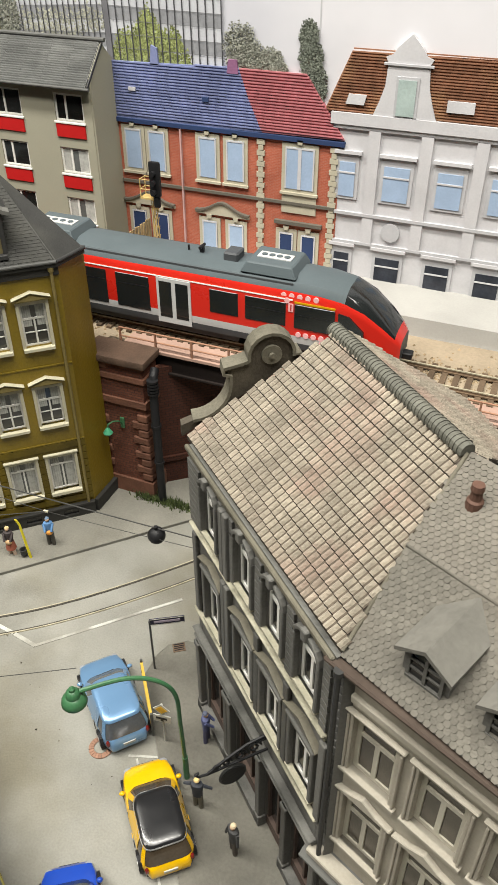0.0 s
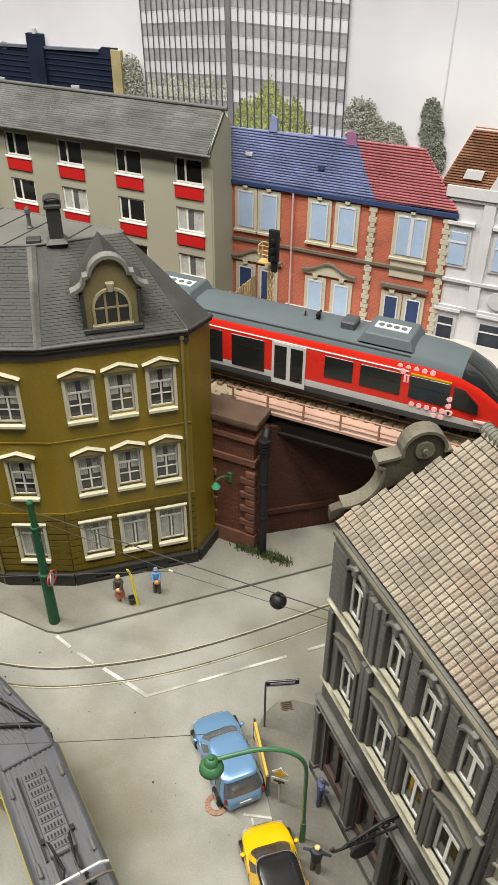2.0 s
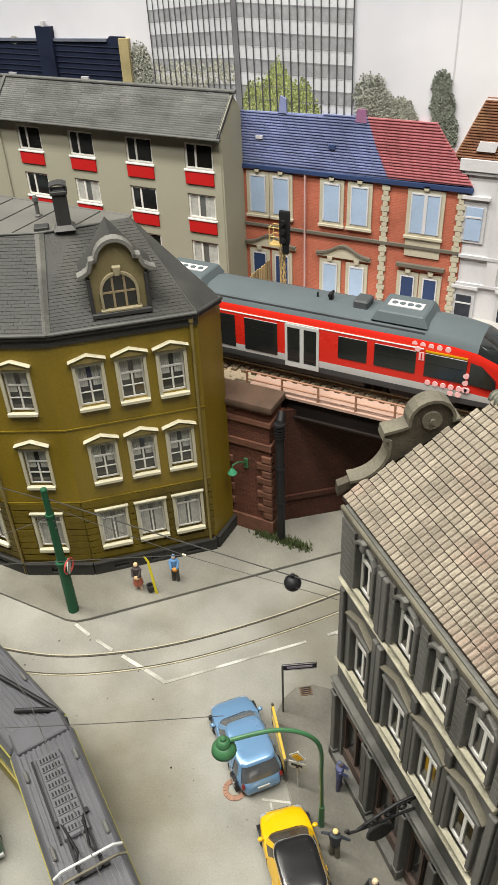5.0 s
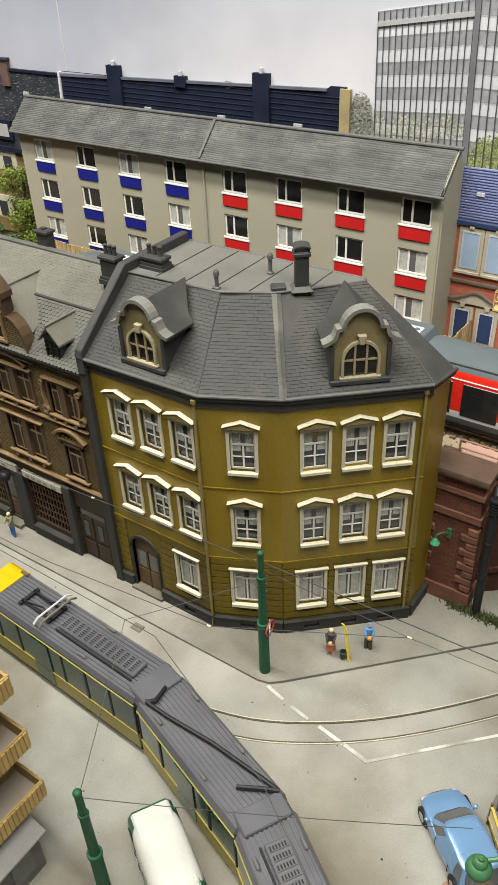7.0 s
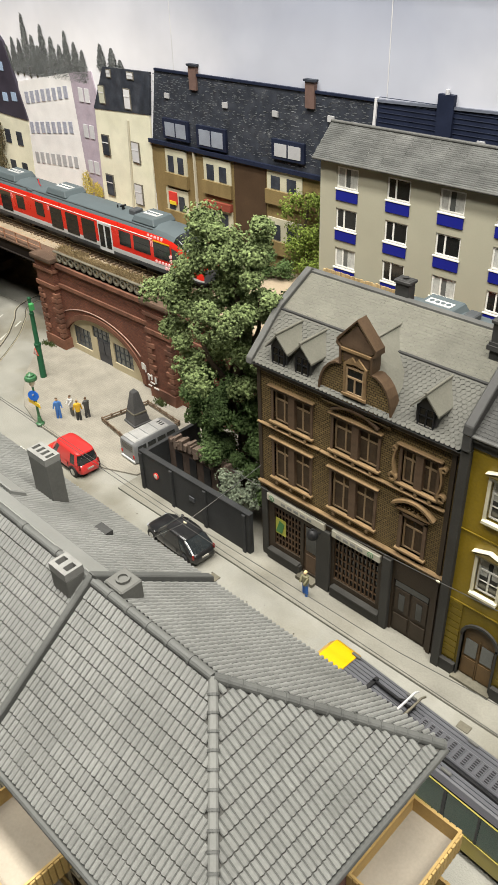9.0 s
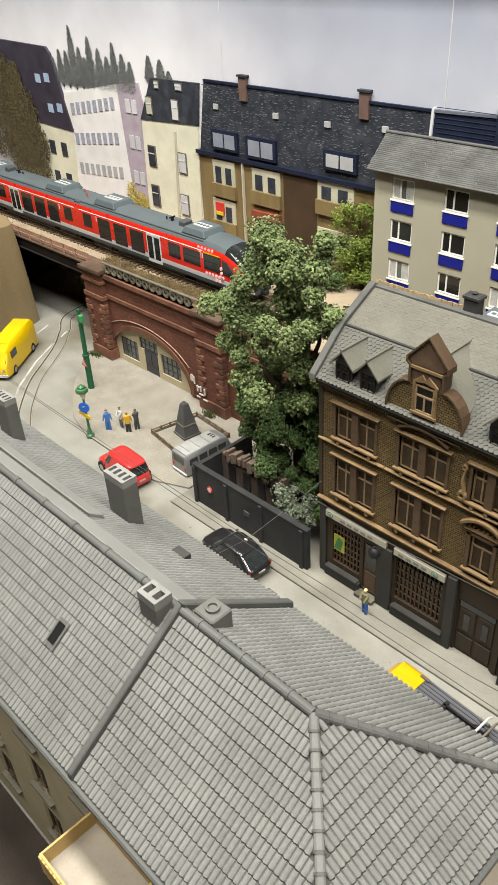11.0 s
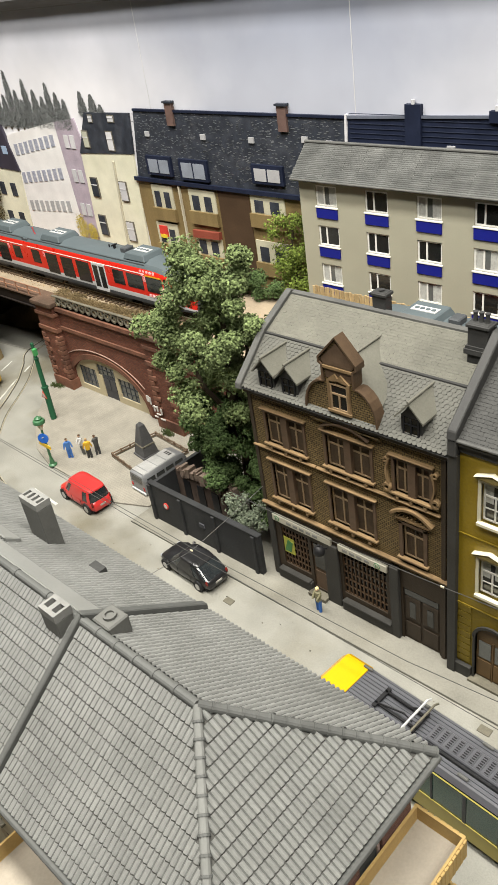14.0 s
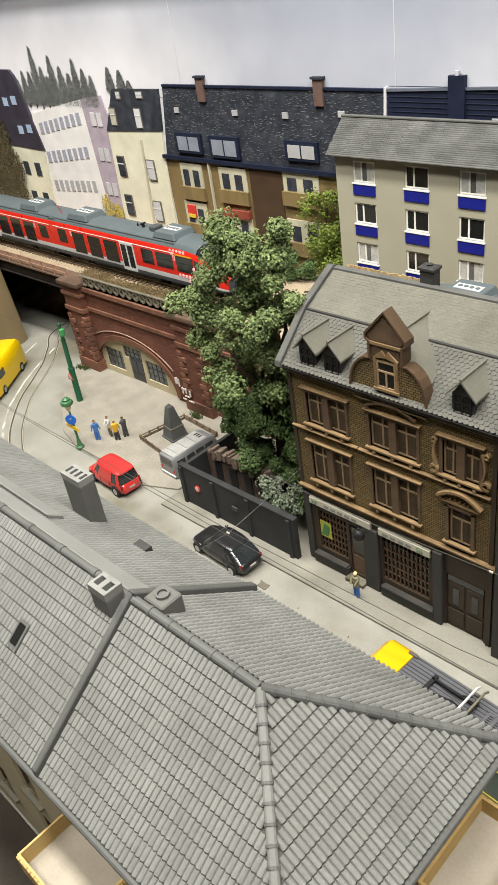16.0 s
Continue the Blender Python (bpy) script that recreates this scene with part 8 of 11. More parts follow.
def pantograph(m, x, up=0.0045, name="pantograph"):
    H = 0.0395
    pg = part(name, B().box(x - 0.012, -0.0065, H, x - 0.010, 0.0065, H + 0.001).box(x + 0.010, -0.0065, H, x + 0.012, 0.0065, H + 0.001).box(x - 0.012, -0.0045, H, x + 0.012, -0.0035, H + 0.001).box(x - 0.012, 0.0035, H, x + 0.012, 0.0045, H + 0.001), BLACK, tram, "folded roof pantograph", m=m)
    for s in (-1, 1):
        part("arm", B().cyl((x - 0.010, s * 0.0040, H + 0.001), (x + 0.004, s * 0.0022, H + up * 0.7), 0.0005), BLACK, pg, m=m)
        part("arm", B().cyl((x + 0.004, s * 0.0022, H + up * 0.7), (x + 0.010, s * 0.0045, H + up), 0.0004), BLACK, pg, m=m)
    for dx in (0.0085, 0.0125):
        part("contact_strip", B().tube([(x + dx, -0.0125, H + up - 0.0018), (x + dx, -0.0095, H + up), (x + dx, 0.0095, H + up), (x + dx, 0.0125, H + up - 0.0018)], 0.0006), TRAINLT if dx < 0.01 else STONE, pg, m=m)
    return pg


pantograph(m1, 0.052)
pantograph(m3, 0.0505)
for m, pts in ((m2, [(0.004, -0.009, 0.040), (0.016, -0.006, 0.0403), (0.040, 0.002, 0.0404), (0.066, 0.0085, 0.0402), (0.074, 0.0105, 0.0398)]), (m2, [(0.002, 0.002, 0.040), (0.006, -0.006, 0.0405), (0.003, -0.0095, 0.040)]), (m2, [(0.062, -0.002, 0.040), (0.070, 0.006, 0.0405), (0.0745, 0.0105, 0.040)])):
    part("roof_cable", B().tube(pts, 0.0010, 8), BLACK, tram, "braided black roof cable", m=m)

# ---- cars ----


def car(name, at, heading, L, W, H, paint, label, hood=0.27, tail=0.10, belt=0.58, roofmat=None, boxy=0.0, glass=None, chrome=False):
    """A model car, all its panels lofted from rounded sections: x forward, from its middle."""
    m = pose(at[0], at[1], at[2] if len(at) > 2 else 0.0, 0, 0, heading)
    c = thing(name, m, label, "car")
    g, zb, hw, x0, x1 = H * 0.15, H * belt, W / 2, -L / 2, L / 2
    ends = 5.0 + boxy * 2.0
    plan = lambda f: (1 - abs(2 * f - 1) ** ends * 0.34)
    top = [(0.0, 0.60), (0.012, 0.80), (0.04, 0.95), (0.10, 1.0), (0.5, 1.0), (1 - hood, 0.99), (1 - hood * 0.6, 0.90), (1 - hood * 0.25, 0.80), (0.955, 0.72), (0.985, 0.60), (1.0, 0.44)]
    b, loops = B(), []
    for f, kz in top:
        x, k, zt = x0 + L * f, hw * plan(f), zb * kz
        za = g + H * (0.10 if f in (0.0, 1.0) else 0.02)
        sec = [(-0.90, 0.0), (-0.985, 0.18), (-1.0, 0.45), (-0.985, 0.70), (-0.93, 0.90), (-0.80, 0.99), (-0.4, 1.02)]
        sec = sec + [(-y, z) for y, z in reversed(sec)]
        loops.append([(x, k * y, za + (zt - za) * z) for y, z in reversed(sec)])
    part("body", b.loft(loops), paint, c, smooth=True)
    ca, cb = x0 + L * 0.035, x1 - L * (hood - 0.03)
    ra, rb = x0 + L * (tail + 0.02), x1 - L * (hood + 0.15 - 0.07 * boxy)
    zr = H * 0.94

    def ring(k, s, n=32, out=0.0):
        """A rounded rectangle round the glasshouse: k 0 at the belt, 1 at the roof."""
        xa, xb = ca + (ra - ca) * k, cb + (rb - cb) * k
        cx, a = (xa + xb) / 2, (xb - xa) / 2 * s
        w = hw * (0.93 - 0.19 * k ** 1.3) * s
        z = zb * 0.95 + (zr - zb * 0.95) * k
        pts = []
        for i in range(n):
            q = 2 * math.pi * (i + 0.5) / n
            u, v = math.cos(q), math.sin(q)
            e = 2 / 6.5
            pts.append((cx + (a + out) * math.copysign(abs(u) ** e, u) * (1 - 0.05 * abs(v) ** 2), (w + out) * math.copysign(abs(v) ** e, v) * (1 - 0.10 * (1 + u) / 2 * abs(u)), z))
        return pts

    part("glasshouse", B().loft([ring(0, 1), ring(0.35, 1.01), ring(0.7, 1.01), ring(1, 0.99)]), glass or CARGLASS, c, "grey glass" if glass else "dark tinted glass", smooth=True)
    rm = roofmat or paint
    dome = []
    for k, s, dz in ((0.93, 1.035, 0), (1.0, 1.02, 0.02), (1.0, 0.93, 0.045), (1.0, 0.7, 0.065), (1.0, 0.3, 0.072)):
        dome.append([(x, y, z + H * dz) for x, y, z in ring(k, s)])
    part("roof", B().loft(dome), rm, c, smooth=True)
    if chrome:
        part("roof_trim", B().loft([ring(0.90, 1.05), ring(0.95, 1.05), ring(0.95, 1.02), ring(0.90, 1.02)], cap=False), CHROME, c, smooth=True)
    n = 32
    for i0, i1 in ((3, 4), (7, 7), (10, 11), (19, 20), (23, 23), (26, 27)):
        strip_loops = []
        for k in (0.0, 0.35, 0.7, 0.97):
            o, q = ring(k, 1.01, out=W * 0.012), ring(k, 0.97)
            idx = list(range(i0, i1 + 2))
            strip_loops.append([o[j % n] for j in idx] + [q[j % n] for j in reversed(idx)])
        part("pillar", B().loft(strip_loops), paint, c, smooth=True)
    for s in (-1, 1):
        part("headlight", B().ball((x1 - L * 0.058, s * hw * 0.66, zb * 0.66), L * 0.036, W * 0.085, H * 0.05, 10, 5), LENS, c, smooth=True)
        part("tail_light", B().ball((x0 + L * 0.034, s * hw * 0.78, zb * 0.84), L * 0.020, W * 0.04, H * 0.12, 8, 5), mat_tail, c, smooth=True)
        part("wing_mirror", B().ball((cb - L * 0.045, s * hw * 1.04, zb * 1.03), L * 0.022, W * 0.055, H * 0.05, 8, 5), paint, c, smooth=True)
        for f in (0.30, 0.55, 0.72):
            xx = x0 + L * f
            part("door_gap", B().box(xx, s * hw * 0.975, g + H * 0.06, xx + L * 0.004, s * hw * 1.003, zb * 0.90), BLACK, c)
        part("door_handle", B().box(x0 + L * 0.33, s * hw * 0.985, zb * 0.82, x0 + L * 0.375, s * hw * 1.012, zb * 0.86), paint, c)
        for x in (x0 + L * 0.18, x1 - L * 0.18):
            r = H * 0.205
            part("wheel_arch", B().cyl((x, s * hw * 0.75, r * 1.05), (x, s * hw * 1.004, r * 1.05), r * 1.16, n=18), BLACK, c)
            w = part("wheel", B().cyl((x, s * hw * 0.72, r), (x, s * hw * 1.01, r), r, n=18), RUBBER, c)
            part("rim", B().cyl((x, s * hw * 0.99, r), (x, s * hw * 1.022, r), r * 0.64, n=12), CHROME, w)
    part("number_plate", B().box(x0 - L * 0.004, -hw * 0.24, zb * 0.58, x0 + L * 0.012, hw * 0.24, zb * 0.70), LINE, c)
    part("grille", B().box(x1 - L * 0.02, -hw * 0.34, g + H * 0.10, x1 - L * 0.002, hw * 0.34, g + H * 0.16), BLACK, c)
    part("underside", B().box(x0 + L * 0.06, -hw * 0.80, g * 0.55, x1 - L * 0.06, hw * 0.80, g * 1.2), BLACK, c)
    part("wiper", B().cyl((cb - L * 0.012, -hw * 0.4, zb * 0.99), (cb - L * 0.03, hw * 0.35, zb * 1.05), 0.0002), BLACK, c)
    return c


mat_tail = mat("tail_lens_dark_red", (0.16, 0.012, 0.010), 0.2, 0.05, 80, 0)
CARGLASS = glass_mat("car_glass", (0.02, 0.024, 0.026), 0.05)
LENS = mat("lens_clear", (0.26, 0.27, 0.28), 0.15, 0.05, 80, 0)
BLUEC = mat("light_blue_metallic", (0.135, 0.255, 0.42), 0.3, 0.04, 60, 0, metal=0.3, coat=0.5)
YELC = mat("car_yellow", (0.66, 0.385, 0.0), 0.3, 0.04, 60, 0, coat=0.4)
REDC = mat("car_red", (0.46, 0.026, 0.024), 0.35, 0.05, 60, 0, coat=0.4)
BLKC = mat("car_black", (0.012, 0.012, 0.013), 0.3, 0.1, 60, 0, coat=0.25)
SILC = mat("bus_silver", (0.20, 0.205, 0.21), 0.4, 0.12, 60, 0, metal=0.3)
BLUV = mat("car_deep_blue", (0.01, 0.05, 0.33), 0.35, 0.05, 60, 0, coat=0.4)
ang = lambda dx, dy: math.degrees(math.atan2(dy, dx))
car("blue_hatchback", (-0.1336, 0.1674), ang(-0.722, 0.659), 0.0475, 0.0222, 0.0178, BLUEC, "light blue metallic hatchback parked by the kerb", glass=glass_mat("car_glass_pale", (0.075, 0.08, 0.085), 0.1))
car("yellow_hatchback", (-0.0915, 0.1290), ang(-0.64, 0.74), 0.0455, 0.0220, 0.0172, YELC, "yellow hatchback with a glossy black roof parked by the kerb", roofmat=BLKC, chrome=True, glass=glass_mat("car_glass_brown", (0.06, 0.045, 0.03), 0.08))
car("red_van", (-0.6835, 0.1905), ang(-1, 0.05), 0.0505, 0.0215, 0.0215, REDC, "bright red people carrier driving on the street", hood=0.20, tail=0.05, belt=0.56, boxy=0.5)
car("black_coupe", (-0.5500, 0.1830), ang(-1, 0.06), 0.0540, 0.0225, 0.0185, BLKC, "glossy black sport utility car on the street", tail=0.20)
car("blue_van", (-0.0985, 0.0790), ang(-0.55, 0.80), 0.050, 0.0215, 0.0200, BLUV, "deep blue small van parked in the street", hood=0.20, boxy=0.7)
car("grey_car", (-0.1980, 0.0560), ang(-0.62, 0.72), 0.0480, 0.0205, 0.0165, mat("car_grey", (0.12, 0.135, 0.15), 0.35, 0.05, 60, 0, coat=0.4), "dark grey saloon car parked behind the tram")


def box_van(name, at, heading, L, W, H, paint, roofmat, label, nose=0.10, bands=True, shell=False, glazed=4):
    m = pose(at[0], at[1], 0.0, 0, 0, heading)
    c = thing(name, m, label, "van")
    hw, g = W / 2, H * 0.13
    st = [(-L / 2, 0.90, g + 0.001, H * 0.94), (-L / 2 + L * 0.03, 0.98, g, H * 0.985), (-L * 0.2, 1, g, H), (L / 2 - L * 0.22, 1, g, H), (L / 2 - L * nose, 0.98, g, H * 0.90), (L / 2 - L * 0.03, 0.95, g, H * 0.56), (L / 2, 0.86, g + 0.001, H * 0.45)]
    sec = lambda x, k, a, z: [(x, -hw * k, a), (x, hw * k, a), (x, hw * k, a + (z - a) * 0.55), (x, hw * k * 0.93, a + (z - a) * 0.9), (x, hw * k * 0.78, z), (x, -hw * k * 0.78, z), (x, -hw * k * 0.93, a + (z - a) * 0.9), (x, -hw * k, a + (z - a) * 0.55)]
    part("body", B().loft([sec(*s) for s in st]), paint, c, smooth=True)
    part("roof", B().loft([[(x, -hw * 0.80, H * 0.99), (x, hw * 0.80, H * 0.99), (x, hw * 0.70, H * 1.035), (x, -hw * 0.70, H * 1.035)] for x in (-L / 2 + L * 0.04, -L * 0.2, L / 2 - L * 0.24)]), roofmat, c, smooth=True, bevel=0.0003)
    for s in (-1, 1):
        for k in range(4 - glazed, 4):
            xa = -L / 2 + L * (0.07 + 0.2 * k)
            part("window", B().prism([(xa, H * 0.58), (xa + L * 0.165, H * 0.58), (xa + L * 0.16, H * 0.82), (xa + L * 0.005, H * 0.82)], s * hw * 0.955, s * hw * 1.005), CARGLASS, c)
        for x in (-L * 0.30, L * 0.30):
            r = H * 0.16
            w = part("wheel", B().cyl((x, s * hw * 0.72, r), (x, s * hw * 1.0, r), r, n=16), RUBBER, c)
            part("rim", B().cyl((x, s * hw * 0.98, r), (x, s * hw * 1.012, r), r * 0.55, n=12), CHROME, w)
        part("headlight", B().cyl((L / 2 - 0.0015, s * hw * 0.62, H * 0.36), (L / 2 + 0.0003, s * hw * 0.62, H * 0.36), H * 0.05, n=12), LENS, c)
        part("tail_light", B().box(-L / 2 - 0.0002, s * hw * 0.66, H * 0.32, -L / 2 + 0.001, s * hw * 0.86, H * 0.46), mat_rear, c)
    part("rear_window", B().box(-L / 2 - 0.0001, -hw * 0.66, H * 0.58, -L / 2 + 0.0012, hw * 0.66, H * 0.84), CARGLASS, c)
    part("windscreen", B().hull([Vector((L / 2 - L * 0.035, -hw * 0.8, H * 0.58)), Vector((L / 2 - L * 0.035, hw * 0.8, H * 0.58)), Vector((L / 2 - L * 0.07, hw * 0.8, H * 0.58)), Vector((L / 2 - L * 0.07, -hw * 0.8, H * 0.58))],
                                [Vector((L / 2 - L * nose + 0.0006, -hw * 0.72, H * 0.86)), Vector((L / 2 - L * nose + 0.0006, hw * 0.72, H * 0.86)), Vector((L / 2 - L * nose - 0.001, hw * 0.72, H * 0.86)), Vector((L / 2 - L * nose - 0.001, -hw * 0.72, H * 0.86))]), CARGLASS, c)
    part("rear_bumper", B().box(-L / 2 - 0.0009, -hw * 0.9, g, -L / 2 + 0.001, hw * 0.9, g + H * 0.09), TRAINLT, c, bevel=0.0003)
    part("front_bumper", B().box(L / 2 - 0.001, -hw * 0.9, g, L / 2 + 0.0010, hw * 0.9, g + H * 0.09), TRAINLT, c, bevel=0.0003)
    if shell:
        rings = []
        for k, s_, dx in ((0.80, 1.015, 0.0), (0.90, 0.985, -0.012), (0.98, 0.90, -0.022), (1.05, 0.70, -0.034), (1.08, 0.35, -0.045)):
            ring = []
            for i in range(28):
                q = 2 * math.pi * (i + 0.5) / 28
                u, v = math.cos(q), math.sin(q)
                ring.append((L * dx + L * 0.44 * s_ * math.copysign(abs(u) ** 0.42, u), hw * s_ * math.copysign(abs(v) ** 0.42, v) * (1 - 0.10 * max(u, 0)), H * k))
            rings.append(ring)
        part("upper_shell", B().loft(rings), roofmat, c, "rounded white roof shell", smooth=True)
    if bands:
        for k in range(3):
            part("roof_mark", B().box(L * 0.16, -hw * 0.36 + k * hw * 0.26, H * 1.035, L * 0.24, -hw * 0.22 + k * hw * 0.26, H * 1.04), BLACK, c)
        for x in (-L * 0.36, -L * 0.16, L * 0.04):
            part("roof_rib", B().box(x, -hw * 0.68, H * 1.033, x + L * 0.012, hw * 0.68, H * 1.045), SILC, c)
    return c


YELV = mat("van_yellow", (0.66, 0.44, 0.0), 0.4, 0.05, 60, 0, coat=0.2)
VANW = mat("van_cream_white", (0.42, 0.42, 0.39), 0.45, 0.08)
box_van("silver_minibus", (-0.6500, 0.2430), ang(0.05, 1), 0.0470, 0.0200, 0.0205, SILC, mat("bus_roof_pale", (0.30, 0.30, 0.29), 0.45, 0.2, 90, 0.1), "old silver minibus with pale roof markings parked on the square")
box_van("white_green_van", (-0.2270, 0.0860), ang(0.75, -0.45) , 0.0520, 0.0215, 0.0245, mat("van_green", (0.008, 0.075, 0.033), 0.35, 0.05, 60, 0, coat=0.3), VANW, "old white van with dark green lower body beside the tram", bands=False, shell=True)
box_van("yellow_van", (-0.9210, 0.2300), ang(0.61, -0.79), 0.0760, 0.0240, 0.0300, YELV, YELV, "bright yellow delivery van in the curved street", bands=False, glazed=1)

# ---- tree and greenery ----


def foliage(parent, name, lobes, n, size, material, seed):
    """A crown of many small leaf clumps scattered on uneven lobes."""
    r = random.Random(seed)
    vs, fs = [], []
    for (c, rad) in lobes:
        cv = Vector(c)
        for _ in range(n):
            d = Vector((r.gauss(0, 1), r.gauss(0, 1), r.gauss(0, 1))).normalized()
            rr = rad * (r.random() ** 0.33) * r.uniform(0.72, 1.10)
            p = cv + Vector((d.x * rr, d.y * rr, d.z * rr * 0.9))
            nrm = (d + Vector((r.uniform(-0.6, 0.6), r.uniform(-0.6, 0.6), r.uniform(-0.2, 0.8)))).normalized()
            a = nrm.orthogonal().normalized()
            a = (Matrix.Rotation(r.uniform(0, 6.28), 3, nrm) @ a)
            b2 = nrm.cross(a)
            s = size * r.uniform(0.6, 1.5)
            o = len(vs)
            vs += [tuple(p + a * s), tuple(p + (b2 * 0.7 - a * 0.3) * s + nrm * s * 0.5), tuple(p - a * s), tuple(p - (b2 * 0.7 + a * 0.2) * s), tuple(p + nrm * s * 0.7)]
            fs += [(o, o + 1, o + 4), (o + 1, o + 2, o + 4), (o + 2, o + 3, o + 4), (o + 3, o, o + 4)]
    me = bpy.data.meshes.new(name)
    me.from_pydata(vs, [], fs)
    me.materials.append(material)
    return place(name, me, parent, Matrix())


def limb(b, p, q, r0, r1, bend, seed):
    r = random.Random(seed)
    p, q = Vector(p), Vector(q)
    pts = []
    for i in range(6):
        t = i / 5
        pts.append(p.lerp(q, t) + Vector((r.uniform(-1, 1), r.uniform(-1, 1), 0)) * bend * math.sin(t * math.pi))
    for i in range(5):
        b.cyl(pts[i], pts[i + 1], r0 + (r1 - r0) * i / 5, r0 + (r1 - r0) * (i + 1) / 5, 8)
    return b


tree = thing("tree", (-0.5560, 0.2560, 0.0016), "tall leafy green tree beside the brown house", "tree")
b = limb(B(), (-0.5560, 0.2560, 0.0), (-0.5520, 0.2500, 0.120), 0.0065, 0.0040, 0.004, 1)
for k, q in enumerate([(-0.585, 0.235, 0.150), (-0.525, 0.240, 0.165), (-0.560, 0.265, 0.185), (-0.595, 0.255, 0.110), (-0.530, 0.245, 0.095), (-0.545, 0.232, 0.190), (-0.580, 0.25, 0.07)]):
    limb(b, (-0.5540, 0.2530, 0.05 + 0.011 * k), q, 0.0030, 0.0008, 0.005, 10 + k)
part("trunk", b, BARK, tree, m=Matrix())
rs = random.Random(3)
lob, low = [], []
for c, rad, k in (((-0.540, 0.242, 0.200), 0.022, 9), ((-0.552, 0.244, 0.192), 0.026, 9), ((-0.568, 0.240, 0.170), 0.026, 9), ((-0.522, 0.244, 0.170), 0.020, 7), ((-0.590, 0.238, 0.150), 0.022, 8), ((-0.552, 0.232, 0.150), 0.024, 8),
                  ((-0.585, 0.240, 0.118), 0.022, 8), ((-0.555, 0.234, 0.115), 0.024, 8), ((-0.530, 0.240, 0.120), 0.018, 6), ((-0.572, 0.240, 0.085), 0.022, 8), ((-0.545, 0.236, 0.080), 0.020, 7), ((-0.560, 0.242, 0.055), 0.022, 8), ((-0.540, 0.240, 0.048), 0.020, 8), ((-0.522, 0.242, 0.075), 0.018, 8), ((-0.520, 0.245, 0.100), 0.018, 7), ((-0.585, 0.255, 0.050), 0.020, 8), ((-0.520, 0.240, 0.030), 0.016, 7), ((-0.560, 0.262, 0.085), 0.028, 10), ((-0.530, 0.268, 0.060), 0.026, 10), ((-0.590, 0.270, 0.040), 0.024, 9), ((-0.600, 0.245, 0.085), 0.014, 5), ((-0.535, 0.250, 0.145), 0.022, 8)):
    for _ in range(k):
        d = Vector((rs.gauss(0, 1), rs.gauss(0, 1), rs.gauss(0, 1))).normalized() * rad * rs.uniform(0.5, 1.0)
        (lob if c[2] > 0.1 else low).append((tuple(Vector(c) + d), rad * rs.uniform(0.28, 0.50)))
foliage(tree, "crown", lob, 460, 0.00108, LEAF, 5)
# clumps below the upper crown: shade painted in with the darker leaf colour
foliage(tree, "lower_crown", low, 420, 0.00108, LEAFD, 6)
bush = thing("shrub", (-0.5330, 0.2240, 0.0016), "grey-green shrub behind the dark yard wall", "shrub")
part("stem", limb(limb(B(), (-0.535, 0.226, 0), (-0.530, 0.222, 0.03), 0.0012, 0.0005, 0.002, 3), (-0.535, 0.226, 0.01), (-0.542, 0.220, 0.035), 0.001, 0.0004, 0.002, 4), BARK, bush, m=Matrix())
foliage(bush, "crown", [((-0.532 + rs.uniform(-0.013, 0.013), 0.2235 + rs.uniform(-0.006, 0.006), 0.030 + rs.uniform(-0.012, 0.010)), 0.0055) for _ in range(22)], 90, 0.0009, mat("shrub_grey_green", (0.17, 0.20, 0.14), 0.9, 0.2, 60, 0.2, isl=0.4), 8)
bt = thing("backdrop_tree", (-0.6450, 0.4180, 0.0905), "green tree standing at the end of the apartment block", "tree")
part("trunk", limb(B(), (-0.6450, 0.418, 0.09), (-0.640, 0.417, 0.16), 0.002, 0.0008, 0.002, 5), BARK, bt, m=Matrix())
foliage(bt, "crown", [((-0.640 + rs.uniform(-0.020, 0.020), 0.417 + rs.uniform(-0.006, 0.004), 0.128 + rs.uniform(-0.032, 0.034)), 0.008) for _ in range(40)], 110, 0.0010, mat("yellow_green_leaf", (0.14, 0.19, 0.035), 0.9, 0.2, 60, 0.2, isl=0.45), 9)

sh = thing("shrub", (-0.672, 0.402, 0.0905), "dense dark green shrub on the bank above the railway", "shrub")
part("stem", B().cyl((-0.672, 0.402, 0.0900), (-0.671, 0.402, 0.104), 0.0009), BARK, sh, m=Matrix())
foliage(sh, "crown", [((-0.672 + rs.uniform(-0.022, 0.022), 0.402 + rs.uniform(-0.008, 0.008), 0.1010 + rs.uniform(-0.006, 0.009)), 0.006) for _ in range(34)], 110, 0.0010, LEAFD, 19)


def tufts(name, spots, n, spread, h, material, label, seed):
    r = random.Random(seed)
    b = B()
    for (x, y, z) in spots:
        for _ in range(n):
            px, py = x + r.gauss(0, spread), y + r.gauss(0, spread * 0.6)
            a, l = r.uniform(0, 6.28), h * r.uniform(0.5, 1.3)
            dx, dy = math.cos(a) * 0.0004, math.sin(a) * 0.0004
            b.put([(px - dx, py - dy, z), (px + dx, py + dy, z), (px + r.uniform(-1, 1) * l * 0.5, py + r.uniform(-1, 1) * l * 0.5, z + l)], [(0, 1, 2)])
    return tagged(place(name, b.mesh(name, material), None), label, "grass", kind="stuff")


